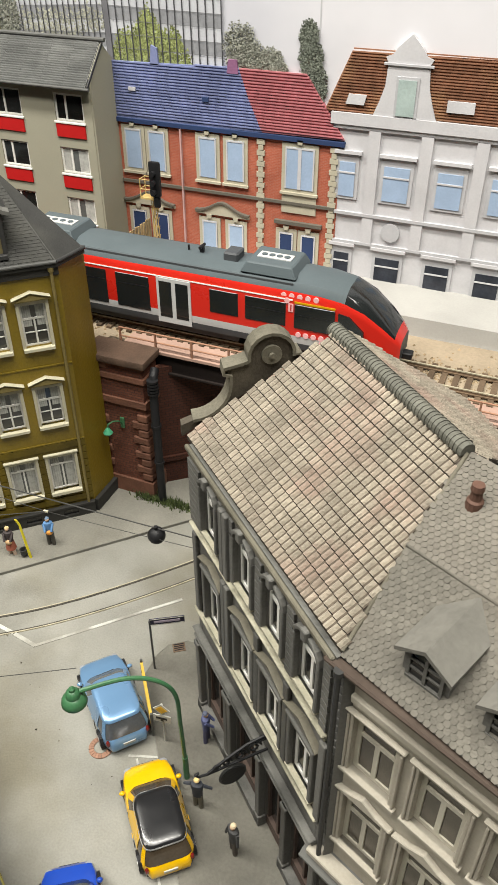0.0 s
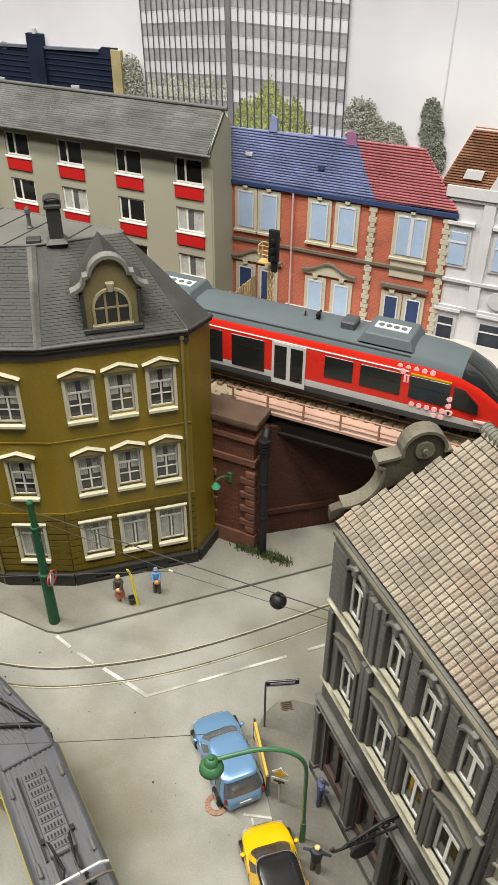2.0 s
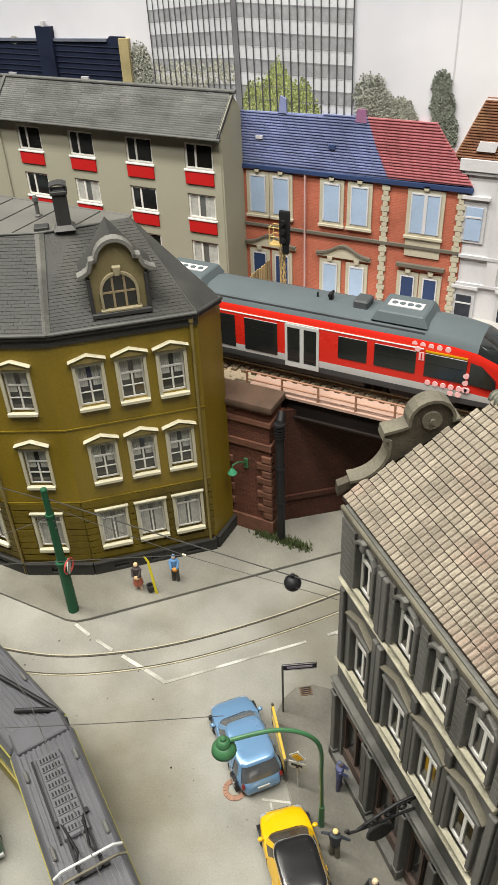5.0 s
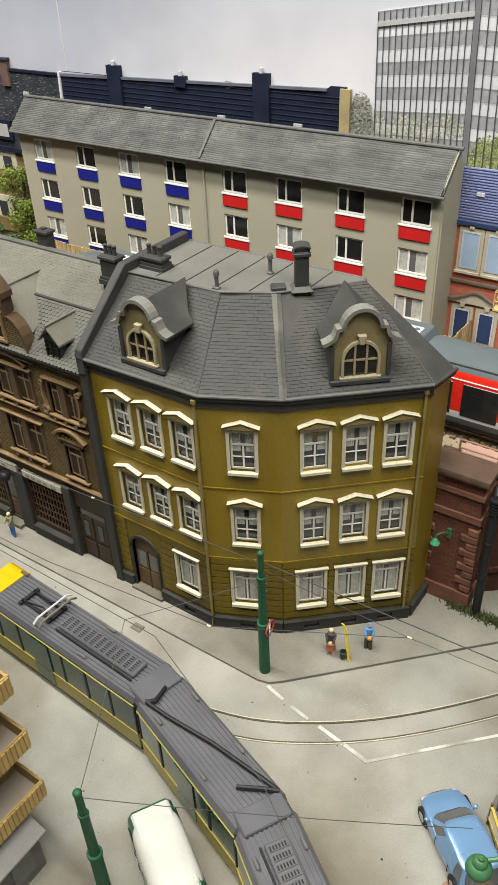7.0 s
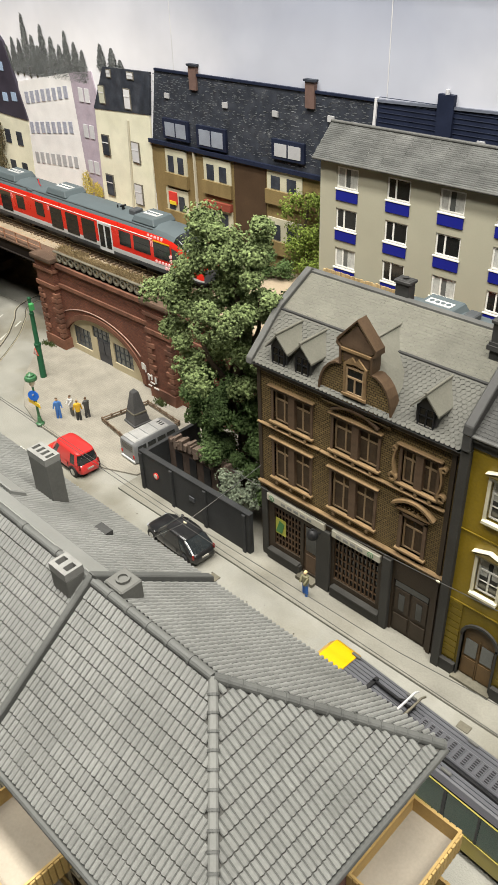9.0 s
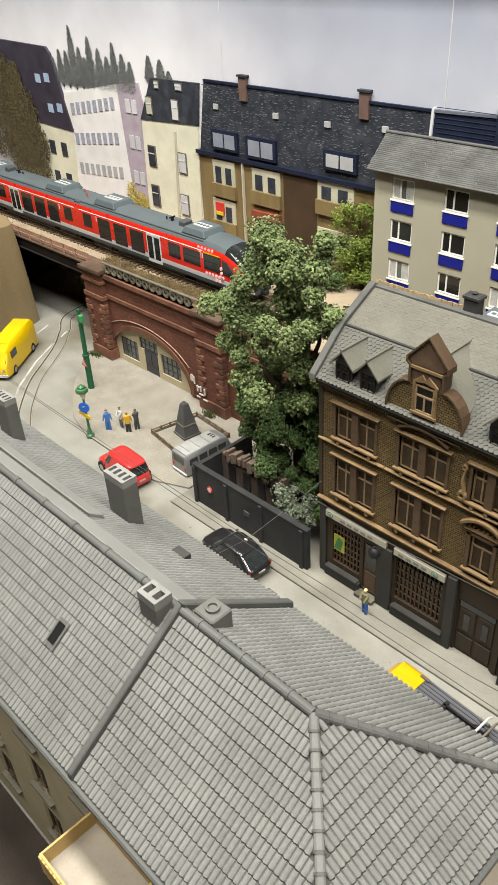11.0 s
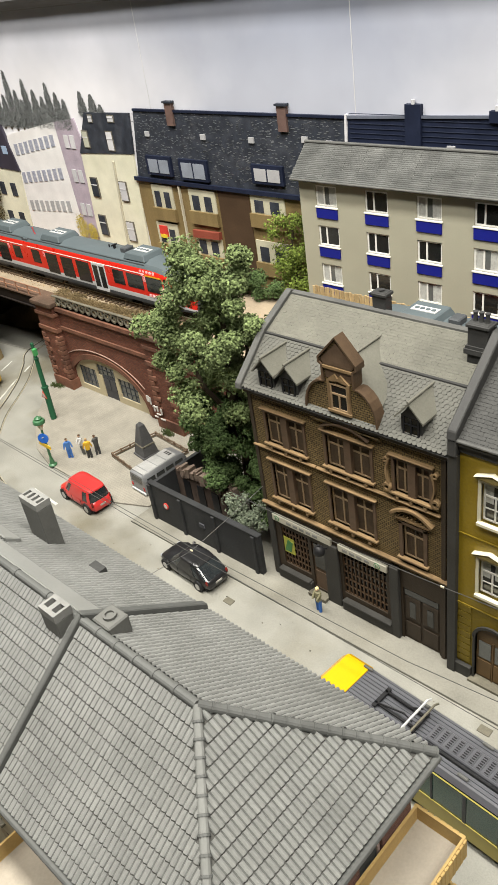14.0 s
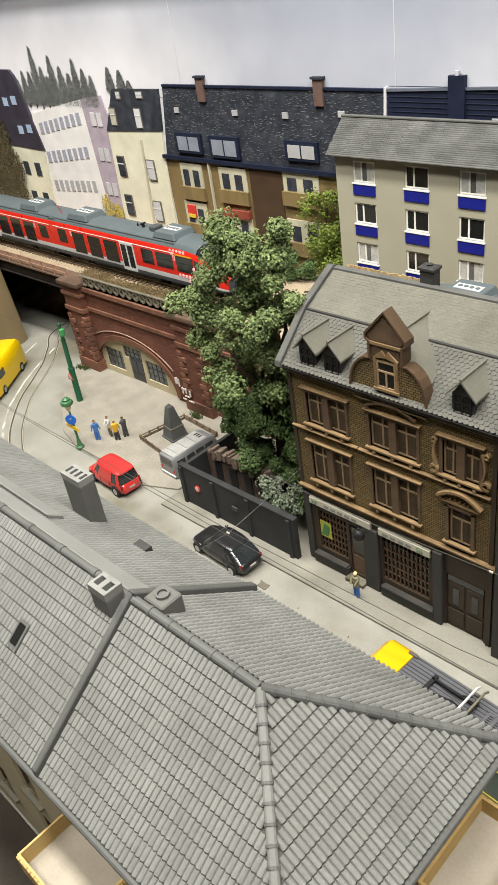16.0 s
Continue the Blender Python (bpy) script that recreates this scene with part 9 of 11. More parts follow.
tufts("weeds", [(-0.190 + 0.004 * i, 0.2975, 0.0016) for i in range(8)] + [(-0.872, 0.290, 0.0016), (-0.865, 0.292, 0.0016), (-0.70, 0.292, 0.0016), (-0.695, 0.29, 0.0016)], 110, 0.003, 0.0035, WEED, "green weeds along the foot of the walls", 4)
rt = random.Random(12)
vs, fs, NX, NY = [], [], 90, 9
for i in range(NX + 1):
    for j in range(NY + 1):
        edge_ = min(j, NY - j, 2) / 2 * min(1.0, i / 3, (NX - i) / 3)
        vs.append((-0.8600 + 0.1990 * i / NX + rt.uniform(-0.0008, 0.0008), 0.3062 + 0.0205 * j / NY + rt.uniform(-0.0006, 0.0006), 0.0885 + edge_ * (0.0042 + rt.uniform(-0.0012, 0.0014))))
for i in range(NX):
    for j in range(NY):
        a = i * (NY + 1) + j
        fs.append((a, a + NY + 1, a + NY + 2, a + 1))
me = bpy.data.meshes.new("turf")
me.from_pydata(vs, [], fs)
me.materials.append(mat("dry_turf", (0.225, 0.165, 0.092), 0.95, 0.4, 160, 1.0, 700, stain=(0.13, 0.105, 0.055), stain_amt=0.8))
tagged(place("turf", me, None), "uneven dry brown turf along the viaduct edge", "turf", kind="structure")
tufts("dry_grass", [(-0.86 + 0.0032 * i, 0.3085 + rs.uniform(0, 0.016), 0.0922) for i in range(60)], 420, 0.0045, 0.0030, GRASSB, "dry straw grass along the viaduct edge", 6)

# ---- yard wall, ruined shed, monument ----
BLKW = mat("soot_wall", (0.028, 0.029, 0.030), 0.7, 0.3, 70, 0.3, stain=(0.06, 0.06, 0.058))
yw = thing("yard_wall", (-0.56, 0.2075, 0), "soot-black yard wall with coping and round signs", "wall")
part("wall", B().box(-0.6160, 0.2060, 0, -0.5065, 0.2095, 0.0340), BLKW, yw, m=Matrix())
part("coping", B().box(-0.6170, 0.2055, 0.0340, -0.5060, 0.2100, 0.0350), BLKW, yw, m=Matrix(), bevel=0.0004)
part("wall_return", B().box(-0.6160, 0.2095, 0, -0.6130, 0.262, 0.0330), BLKW, yw, m=Matrix())
for x in (-0.6150, -0.582, -0.548, -0.511):
    part("buttress", B().box(x - 0.0015, 0.2045, 0, x + 0.0015, 0.2060, 0.0330), BLKW, yw, m=Matrix(), bevel=0.0003)
part("round_sign", B().cyl((-0.5990, 0.2058, 0.0200), (-0.5990, 0.2050, 0.0200), 0.0026, n=18), mat("sign_red", (0.5, 0.04, 0.03), 0.5), yw, "small round red-rimmed sign", m=Matrix())
part("sign_face", B().cyl((-0.5990, 0.2052, 0.0200), (-0.5990, 0.2048, 0.0200), 0.0018, n=16), LINE, yw, m=Matrix())
part("notice", B().box(-0.5640, 0.2052, 0.0170, -0.5590, 0.2060, 0.0205), mat("faded_blue", (0.055, 0.058, 0.064), 0.6), yw, m=Matrix())
ru = thing("ruined_shed", (-0.575, 0.232, 0), "broken dark brick shed wall behind the yard wall", "ruin")
r7 = random.Random(7)
pr = [(-0.612, 0.0), (-0.612, 0.036)]
for i in range(12):
    pr.append((-0.610 + i * 0.0055, 0.038 + r7.uniform(-0.006, 0.005)))
pr += [(-0.547, 0.028), (-0.547, 0.0)]
part("wall", B().prism(pr, 0.2295, 0.2335), mat("ruin_brick", (0.07, 0.05, 0.04), 0.85, 0.35, 80, 0.6), ru, m=Matrix(), bevel=0.0006)
rub = B()
for i in range(40):
    x = -0.608 + i * 0.0015
    rub.box(x, 0.228 + r7.uniform(-0.001, 0.001), 0.0335 + r7.uniform(-0.003, 0.002), x + 0.0022, 0.235 + r7.uniform(-0.001, 0.001), 0.0385 + r7.uniform(-0.003, 0.003))
part("broken_bricks", rub, mat("broken_brick", (0.16, 0.12, 0.095), 0.9, 0.3, 80, 0.6), ru, m=Matrix())["kind"] = "stuff"
for k in range(4):
    part("doorway", B().box(-0.604 + k * 0.0150, 0.2288, 0.006, -0.597 + k * 0.0150, 0.2296, 0.028), BLACK, ru, m=Matrix())
mo = thing("monument", (-0.690, 0.262, 0.0016), "dark stone obelisk monument on a stepped base", "monument")
mm = pose(-0.6900, 0.2600, 0.0016, 0, 0, -8)
DKST = mat("monument_stone", (0.075, 0.075, 0.075), 0.65, 0.25, 90, 0.3)
sq = lambda w, z: [Vector((-w, -w, z)), Vector((w, -w, z)), Vector((w, w, z)), Vector((-w, w, z))]
part("base", B().hull(sq(0.0085, 0), sq(0.0085, 0.0018)).hull(sq(0.0076, 0.0018), sq(0.0062, 0.0100)), DKST, mo, m=mm, bevel=0.0004)
part("collar", B().hull(sq(0.0064, 0.0100), sq(0.0064, 0.0116)), STONE, mo, m=mm, bevel=0.0004)
part("shaft", B().hull(sq(0.0058, 0.0116), sq(0.0026, 0.0290)).hull(sq(0.0026, 0.0290), sq(0.0004, 0.0315)), DKST, mo, m=mm)
fe = thing("low_fence", (-0.69, 0.258, 0.0016), "low brown kerb fence round the monument", "fence")
RUST = mat("rusty_iron", (0.13, 0.09, 0.06), 0.7, 0.3, 120)
co = [(-0.7120, 0.2400), (-0.6640, 0.2330), (-0.6590, 0.2790), (-0.7040, 0.2830)]
for i in range(4):
    p, q = Vector((*co[i], 0)), Vector((*co[(i + 1) % 4], 0))
    for z in (0.0030, 0.0052):
        part("rail", B().cyl(p + Vector((0, 0, z)), q + Vector((0, 0, z)), 0.0006), RUST, fe, m=Matrix())
    part("kerb_stone", B().cyl(p + Vector((0, 0, 0.0016)), q + Vector((0, 0, 0.0016)), 0.0011, n=4), STONE, fe, m=Matrix())
    for k in range(5):
        c = p.lerp(q, k / 5)
        part("post", B().box(c.x - 0.0006, c.y - 0.0006, 0.0016, c.x + 0.0006, c.y + 0.0006, 0.0062), RUST, fe, m=Matrix())

# ---- masts, wires, lamps, signs ----


def mast(at, h, r=0.0022, lean=(0, 0), label="dark green stepped tram mast in the pavement"):
    m = Matrix.Translation((at[0], at[1], at[2]))
    t = thing("tram_mast", m, label, "mast", "tram masts")
    top = Vector((lean[0], lean[1], h))
    b = B()
    P = lambda k: top * k
    b.cyl(P(0), P(0.42), r * 1.35, r * 1.25, 12)
    part("lower_tube", b, GREENP, t, smooth=False)
    part("upper_tube", B().cyl(P(0.42), P(0.80), r * 1.0, r * 0.9, 12).cyl(P(0.80), P(0.985), r * 0.75, r * 0.7, 12), GREENP, t)
    part("collar", B().cyl(P(0.41), P(0.435), r * 1.5, n=12), GREENP, t, bevel=0.0002)
    part("collar", B().cyl(P(0.79), P(0.81), r * 1.05, n=12), GREENP, t, bevel=0.0002)
    part("cap", B().ball(tuple(P(0.985)), r * 0.85, r * 0.85, r * 0.7, 10, 6), GREENP, t, smooth=True)
    return t


t = mast((-0.2562, 0.2005, 0.0016), 0.086)
part("disc_sign", B().cyl((0.0036, 0.0012, 0.034), (0.0031, 0.0009, 0.034), 0.0042, n=18), LINE, t, "round road sign")
part("disc_rim", B().tube([(0.0034 - 0.0006 * math.cos(a), 0.00105 + 0.0042 * math.cos(a), 0.034 + 0.0042 * math.sin(a)) for a in [6.2832 * k / 18 for k in range(19)]], 0.0005, 5), mat("disc_red", (0.42, 0.07, 0.06), 0.5), t, "red sign rim")
part("disc_face", B().cyl((0.0031, 0.0009, 0.034), (0.0029, 0.00075, 0.034), 0.0034, n=18), LINE, t)
for z in (0.061, 0.066):
    part("bracket", B().cyl((-0.0030, 0, z), (0.0030, 0, z), 0.0005), WIRE, t)
mast((-0.2500, 0.0690, 0.0), 0.0760)
t = mast((-0.8162, 0.2505, 0.0016), 0.0760, lean=(-0.006, 0.0045))
part("warning_sign", B().prism([(-0.0042, 0.024), (0.0042, 0.024), (0, 0.0315)], -0.0030, -0.0026), mat("warning_red", (0.5, 0.05, 0.03), 0.5), t, "red-rimmed triangular road works sign")
part("warning_face", B().prism([(-0.0027, 0.0250), (0.0027, 0.0250), (0, 0.0298)], -0.0032, -0.0030), LINE, t)
part("signal_lamp", B().box(0.0022, -0.002, 0.068, 0.0058, 0.002, 0.0745), mat("lamp_box_green", (0.05, 0.25, 0.08), 0.5), t, "small green signal box", bevel=0.0005)

gl = thing("gas_lamp", (-0.7490, 0.2030, 0.0016), "green post lamp with round cap and road signs", "street lamp")
part("base", B().lathe([(0.0036, 0), (0.0036, 0.0012), (0.0022, 0.0022), (0.0016, 0.0070)], n=12), LAMPGRN, gl, smooth=True)
part("post", B().cyl((0, 0, 0.006), (0, 0, 0.036), 0.0012, 0.0009, 10), LAMPGRN, gl)
part("lantern", B().lathe([(0.0010, 0.036), (0.0022, 0.0385), (0.0028, 0.0430)], n=12), mat("lantern_glass", (0.65, 0.58, 0.42), 0.3), gl)
part("cap", B().lathe([(0.0050, 0.0426), (0.0053, 0.0438), (0.0046, 0.0456), (0.0030, 0.0462), (0.0032, 0.0474), (0.0014, 0.0484), (0.0005, 0.0496)], n=14), LAMPGRN, gl, smooth=True)
part("blue_sign", B().cyl((0.0008, -0.0012, 0.0285), (0.0012, -0.0018, 0.0285), 0.0047, n=18), mat("sign_blue", (0.01, 0.12, 0.55), 0.4), gl, "round blue turn sign")
part("arrow", B().tube([(-0.0008, -0.0019, 0.0262), (0.0002, -0.0020, 0.0290), (0.0022, -0.0018, 0.0300)], 0.0005), LINE, gl)
part("direction_sign", B().box(-0.0088, -0.0016, 0.0190, 0.0080, -0.0010, 0.0226), mat("sign_yellow", (0.7, 0.45, 0.02), 0.5), gl, "yellow direction board")

al = thing("arched_lamp", (-0.0885, 0.1490, 0.0016), "green arched street lamp with bell shade", "street lamp")
top = Vector((-0.0895, 0.1465, 0.0))
pts = [(0, 0, 0.012), (-0.0002, -0.001, 0.040), (-0.0004, -0.0016, 0.056), (-0.003, -0.0032, 0.0645), (-0.009, -0.0068, 0.0700), (-0.017, -0.0115, 0.0712), (-0.0285, -0.0195, 0.0690)]
part("post", B().cyl((0, 0, 0), (0, 0, 0.015), 0.0013, 0.0012, 10), LAMPGRN, al)
part("arm", B().tube([tuple(v) for v in spline(pts, 5)], 0.00085, 8), LAMPGRN, al, smooth=True)
part("shade", B().lathe([(0.0044, 0), (0.0047, 0.0006), (0.0044, 0.0024), (0.0034, 0.0038), (0.0027, 0.0042), (0.0026, 0.0058), (0.0018, 0.0068), (0.0012, 0.0071), (0.0011, 0.0082), (0.0003, 0.0089)], (-0.0305, -0.0210, 0.0630), 18), LAMPGRN, al, "green bell-shaped lamp shade", smooth=True)
part("bulb", B().ball((-0.0305, -0.0210, 0.0640), 0.0024, n=10, k=6), TRAINWH, al)

wl = thing("wall_lamp", (-0.2000, 0.3000, 0.047), "green bell lamp on a curved wall arm", "wall lamp")
part("arm", B().tube([(0.0015, -0.0005, 0.004), (0.0012, -0.004, 0.0075), (-0.0005, -0.007, 0.0088), (-0.0025, -0.009, 0.0075), (-0.0028, -0.0095, 0.0055)], 0.0005, 6), LAMPGRN, wl)
part("plate", B().box(0.0002, -0.0012, 0.001, 0.0028, 0.0, 0.008), LAMPGRN, wl, bevel=0.0003)
part("shade", B().lathe([(0.0026, 0), (0.0027, 0.0006), (0.0016, 0.0022), (0.0009, 0.0034), (0.0003, 0.0040)], (-0.0028, -0.0095, 0.0018), 14), mat("lamp_mint", (0.06, 0.30, 0.16), 0.35), wl, smooth=True)
part("bulb", B().ball((-0.0028, -0.0095, 0.0016), 0.0013), TRAINWH, wl)

# drainpipe on the bridge pier
dp = thing("drain_pipe", (-0.1800, 0.2990, 0.0), "black ribbed drain pipe down the bridge pier", "drain pipe")
part("pipe", B().tube([(-0.1765, 0.2985, 0.002), (-0.1765, 0.2985, 0.080), (-0.1768, 0.3005, 0.086), (-0.1780, 0.3045, 0.088)], 0.0024, 12), BLACK, dp, m=Matrix(), smooth=True)
for k in range(5):
    part("ring", B().cyl((-0.1765, 0.2985, 0.0765 + k * 0.0019), (-0.1765, 0.2985, 0.0777 + k * 0.0019), 0.0031, n=14), BLACK, dp, m=Matrix())
for z in (0.03, 0.055):
    part("clamp", B().cyl((-0.1765, 0.2985, z), (-0.1765, 0.2985, z + 0.0016), 0.0029, n=14), BLACK, dp, m=Matrix())

sg = thing("railway_signal", (-0.2060, 0.3690, 0.0905), "tan lattice railway signal with black heads and cage", "railway signal")
TANM = mat("signal_tan", (0.50, 0.36, 0.14), 0.6, 0.2, 120)
part("base", B().box(-0.0085, -0.0045, 0, 0.0065, 0.0045, 0.0028), TANM, sg, bevel=0.0004)
part("base_block", B().box(-0.004, -0.0025, 0.0028, 0.003, 0.0025, 0.0055), TANM, sg, bevel=0.0004)
for s in (-1, 1):
    for u in (-1, 1):
        part("upright", B().cyl((s * 0.0011, u * 0.0011, 0.005), (s * 0.0009 - 0.001, u * 0.0009, 0.075), 0.0003), TANM, sg)
for k in range(13):
    z = 0.008 + k * 0.005
    part("lattice", B().cyl((-0.0011, -0.0011, z), (0.0009, -0.0011, z + 0.005), 0.0002).cyl((0.0009, -0.0011, z), (-0.0011, -0.0011, z + 0.005), 0.0002).cyl((0.0011, -0.0011, z), (0.0011, 0.0011, z + 0.005), 0.0002), TANM, sg)
part("signal_head", B().box(-0.0005, -0.0050, 0.0660, 0.0060, -0.0022, 0.0850), BLACK, sg, "black signal head with hoods", bevel=0.0016, smooth=True)
part("signal_head", B().box(0.0010, -0.0045, 0.0600, 0.0050, -0.0022, 0.0665), BLACK, sg, bevel=0.0008)
for z in (0.069, 0.074, 0.079):
    part("hood", B().cyl((0.0027, -0.0050, z), (0.0027, -0.0072, z), 0.0014, n=10), BLACK, sg)
part("platform", B().box(-0.0075, -0.0030, 0.0635, 0.0010, 0.0030, 0.0645), TANM, sg)
for x in (-0.0072, -0.0005):
    for y in (-0.0028, 0.0028):
        part("cage_post", B().cyl((x, y, 0.0640), (x, y, 0.0745), 0.0003), TANM, sg)
for z in (0.0690, 0.0742):
    part("cage_rail", B().tube([(-0.0005, -0.0028, z), (-0.0072, -0.0028, z), (-0.0072, 0.0028, z), (-0.0005, 0.0028, z)], 0.0003), TANM, sg)

# street name sign, priority sign, advertising board
sn = thing("street_sign", (-0.1257, 0.1916, 0.0016), "dark street sign board on a thin post", "street sign")
part("post", B().cyl((0, 0, 0), (0, 0, 0.0335), 0.0005), WIRE, sn)
msn = pose(-0.1257, 0.1916, 0.0016, 0, 0, 31)
part("board", B().box(0, -0.0003, 0.0306, 0.0155, 0.0001, 0.0348), mat("sign_dark", (0.03, 0.028, 0.05), 0.5), sn, m=msn, bevel=0.0001)
part("edge", B().box(0.0002, -0.0005, 0.0343, 0.0153, 0.0002, 0.0346), LINE, sn, m=msn)
part("edge", B().box(0.0002, -0.0005, 0.0308, 0.0153, 0.0002, 0.0311), LINE, sn, m=msn)
part("writing", B().box(0.002, -0.0006, 0.0322, 0.0135, -0.0004, 0.0334), mat("sign_lilac", (0.35, 0.3, 0.36), 0.6), sn, m=msn)
ps = thing("priority_sign", (-0.1042, 0.1605, 0.0016), "yellow priority road sign on a white post", "road sign")
mps = Matrix.Translation((-0.1042, 0.1605, 0.0016)) @ Matrix.Rotation(radians(8), 4, "Z")
part("post", B().cyl((0, 0, 0), (0, 0, 0.026), 0.0005), LINE, ps, m=mps)
part("diamond", B().prism([(-0.0036, 0.0235), (0, 0.0200), (0.0036, 0.0235), (0, 0.0270)], -0.0010, -0.0006), LINE, ps, m=mps)
part("diamond_face", B().prism([(-0.0025, 0.0235), (0, 0.0211), (0.0025, 0.0235), (0, 0.0259)], -0.0012, -0.0010), TRAMYEL, ps, m=mps)
part("plate", B().box(-0.0038, -0.0010, 0.0150, 0.0038, -0.0006, 0.0195), LINE, ps, m=mps)
part("plate_mark", B().box(-0.0026, -0.0012, 0.0170, 0.0022, -0.0010, 0.0182).box(-0.0006, -0.0012, 0.0158, 0.0006, -0.0010, 0.0172), BLACK, ps, m=mps)
hb = thing("hoarding", (-0.118, 0.175, 0.0016), "narrow yellow framed board on grey posts at the kerb", "board")
mh, hl = facade((-0.1275, 0.1840, 0.0016), (-0.1095, 0.1600, 0.0016))
part("board", B().box(0.001, -0.0003, 0.006, hl - 0.002, 0.0003, 0.013), mat("board_white", (0.62, 0.58, 0.42), 0.6), hb, m=mh)
part("board_edge", B().box(0.0005, -0.0006, 0.0128, hl - 0.0015, 0.0006, 0.0140).box(0.0005, -0.0006, 0.0050, hl - 0.0015, 0.0006, 0.0062).box(hl - 0.0030, -0.0006, 0.0055, hl - 0.0015, 0.0006, 0.0138), mat("board_yellow", (0.46, 0.31, 0.05), 0.5), hb, m=mh)
for x in (0.0005, hl - 0.001):
    part("post", B().cyl((x, 0, 0), (x, 0, 0.0155), 0.0006), WIRE, hb, m=mh)

# wrought iron shop sign
iz = thing("hanging_sign", (-0.052, 0.1445, 0.05), "black wrought iron bracket with round hanging sign", "shop sign")
mi_ = FG @ Matrix.Translation((0.0610, 0, 0.0555))
part("bar", B().cyl((0, 0, 0), (0, -0.0235, 0.0005), 0.0005).cyl((0, 0, 0.007), (0, -0.0040, 0.0065), 0.0005), BLACK, iz, m=mi_)
for (cy, cz, r) in ((-0.0050, 0.0045, 0.0026), (-0.0105, 0.0035, 0.0023), (-0.0155, 0.0026, 0.0019), (-0.0195, 0.0020, 0.0015)):
    part("scroll", B().tube([(0, cy + r * (1 - 0.06 * k) * math.cos(k * 0.7), cz + r * (1 - 0.06 * k) * math.sin(k * 0.7)) for k in range(12)], 0.00042), BLACK, iz, m=mi_)
part("spike", B().tube([(0, -0.0225, 0.0005), (0, -0.0260, 0.0012), (0, -0.0272, 0.0030), (0, -0.0258, 0.0036)], 0.0005), BLACK, iz, m=mi_)
part("brace", B().tube([(0, -0.0005, 0.0088), (0, -0.008, 0.0080), (0, -0.016, 0.0046), (0, -0.0225, 0.0010)], 0.00055), BLACK, iz, m=mi_)
part("disc", B().cyl((-0.0007, -0.0135, -0.0062), (0.0007, -0.0135, -0.0062), 0.0046, n=20), BLACK, iz, m=mi_)
part("disc_rim", B().tube([(0, -0.0135 + 0.0047 * math.cos(a), -0.0062 + 0.0047 * math.sin(a)) for a in [6.2832 * k / 20 for k in range(21)]], 0.0006), LEAD, iz, m=mi_)

# street surface things
dr = thing("drain_cover", (-0.1205, 0.2065, 0.0016), "small rusty drain grate in the pavement", "drain cover")
mdr = pose(-0.1205, 0.2065, 0.0016, 0, 0, 35)
part("frame_plate", B().box(-0.0030, -0.0024, 0, 0.0030, 0.0024, 0.0004), RUST, dr, m=mdr)
for k in range(4):
    part("slot", B().box(-0.0024, -0.0018 + k * 0.0011, 0.0004, 0.0024, -0.0013 + k * 0.0011, 0.00055), BLACK, dr, m=mdr)
mhc = thing("manhole_cover", (-0.1287, 0.1478, 0.0), "round manhole with a red brick ring in the street", "manhole cover")
ring = B()
for k in range(20):
    a0, a1 = 6.2832 * k / 20, 6.2832 * (k + 0.88) / 20
    q = lambda a, r: (r * math.cos(a), r * math.sin(a))
    ring.prism([q(a0, 0.0030), q(a1, 0.0030), q(a1, 0.0052), q(a0, 0.0052)], 0, 0.0006, "xy")
part("brick_ring", ring, mat("ring_brick", (0.28, 0.16, 0.11), 0.85, 0.2, 100, isl=0.2), mhc)
part("lid", B().lathe([(0.0028, 0), (0.0028, 0.0005), (0.0024, 0.0006), (0.0001, 0.0006)], n=18), STREET, mhc)
for x, y in ((-0.335, 0.187), (-0.5100, 0.176), (-0.374, 0.176)):
    d = thing("drain_cover", (x, y, 0), "small flat square drain cover in the street", "drain cover")
    part("plate", B().box(-0.0035, -0.0025, 0, 0.0035, 0.0025, 0.0006), STONE, d, bevel=0.0002)

# overhead wires
wr = thing("overhead_wire", (-0.3, 0.19, 0.07), "thin tram contact and span wires over the street", "overhead wire")


def span(p, q, sag, r=0.00016, n=10):
    p, q = Vector(p), Vector(q)
    part("wire", B().tube([p.lerp(q, k / n) - Vector((0, 0, 4 * sag * (k / n) * (1 - k / n))) for k in range(n + 1)], r, 5), WIRE, wr, m=Matrix())


LAMPAT = (-0.1284, 0.2092, 0.0748)
span((-0.2562, 0.2005, 0.0812), LAMPAT, 0.0003, 0.00030)
span(LAMPAT, (-0.0510, 0.2145, 0.0715), 0.0, 0.00030)
NODE = (-0.1792, 0.2018, 0.0733)
span((-0.2562, 0.2005, 0.0765), NODE, 0.0003)
span(NODE, (-0.0530, 0.2132, 0.0690), 0.0003)
span((-0.2562, 0.2005, 0.0690), (-0.2985, 0.1475, 0.0650), 0.0005)
span((-0.2500, 0.0690, 0.0720), (-0.1257, 0.1400, 0.0660), 0.002)
span((-0.2500, 0.0690, 0.0720), (-0.2985, 0.1475, 0.0650), 0.0005)
span((-0.8215, 0.2545, 0.0700), (-0.98, 0.235, 0.075), 0.002)
span((-0.4965, 0.2085, 0.0780), (-0.5030, 0.1515, 0.0652), 0.0004)
span((-0.5030, 0.1515, 0.0652), (-0.5120, 0.0900, 0.0680), 0.0004)


def contact_wire(pts, r=0.0002):
    part("wire", B().tube([Vector(p) for p in pts], r, 5), WIRE, wr, m=Matrix())


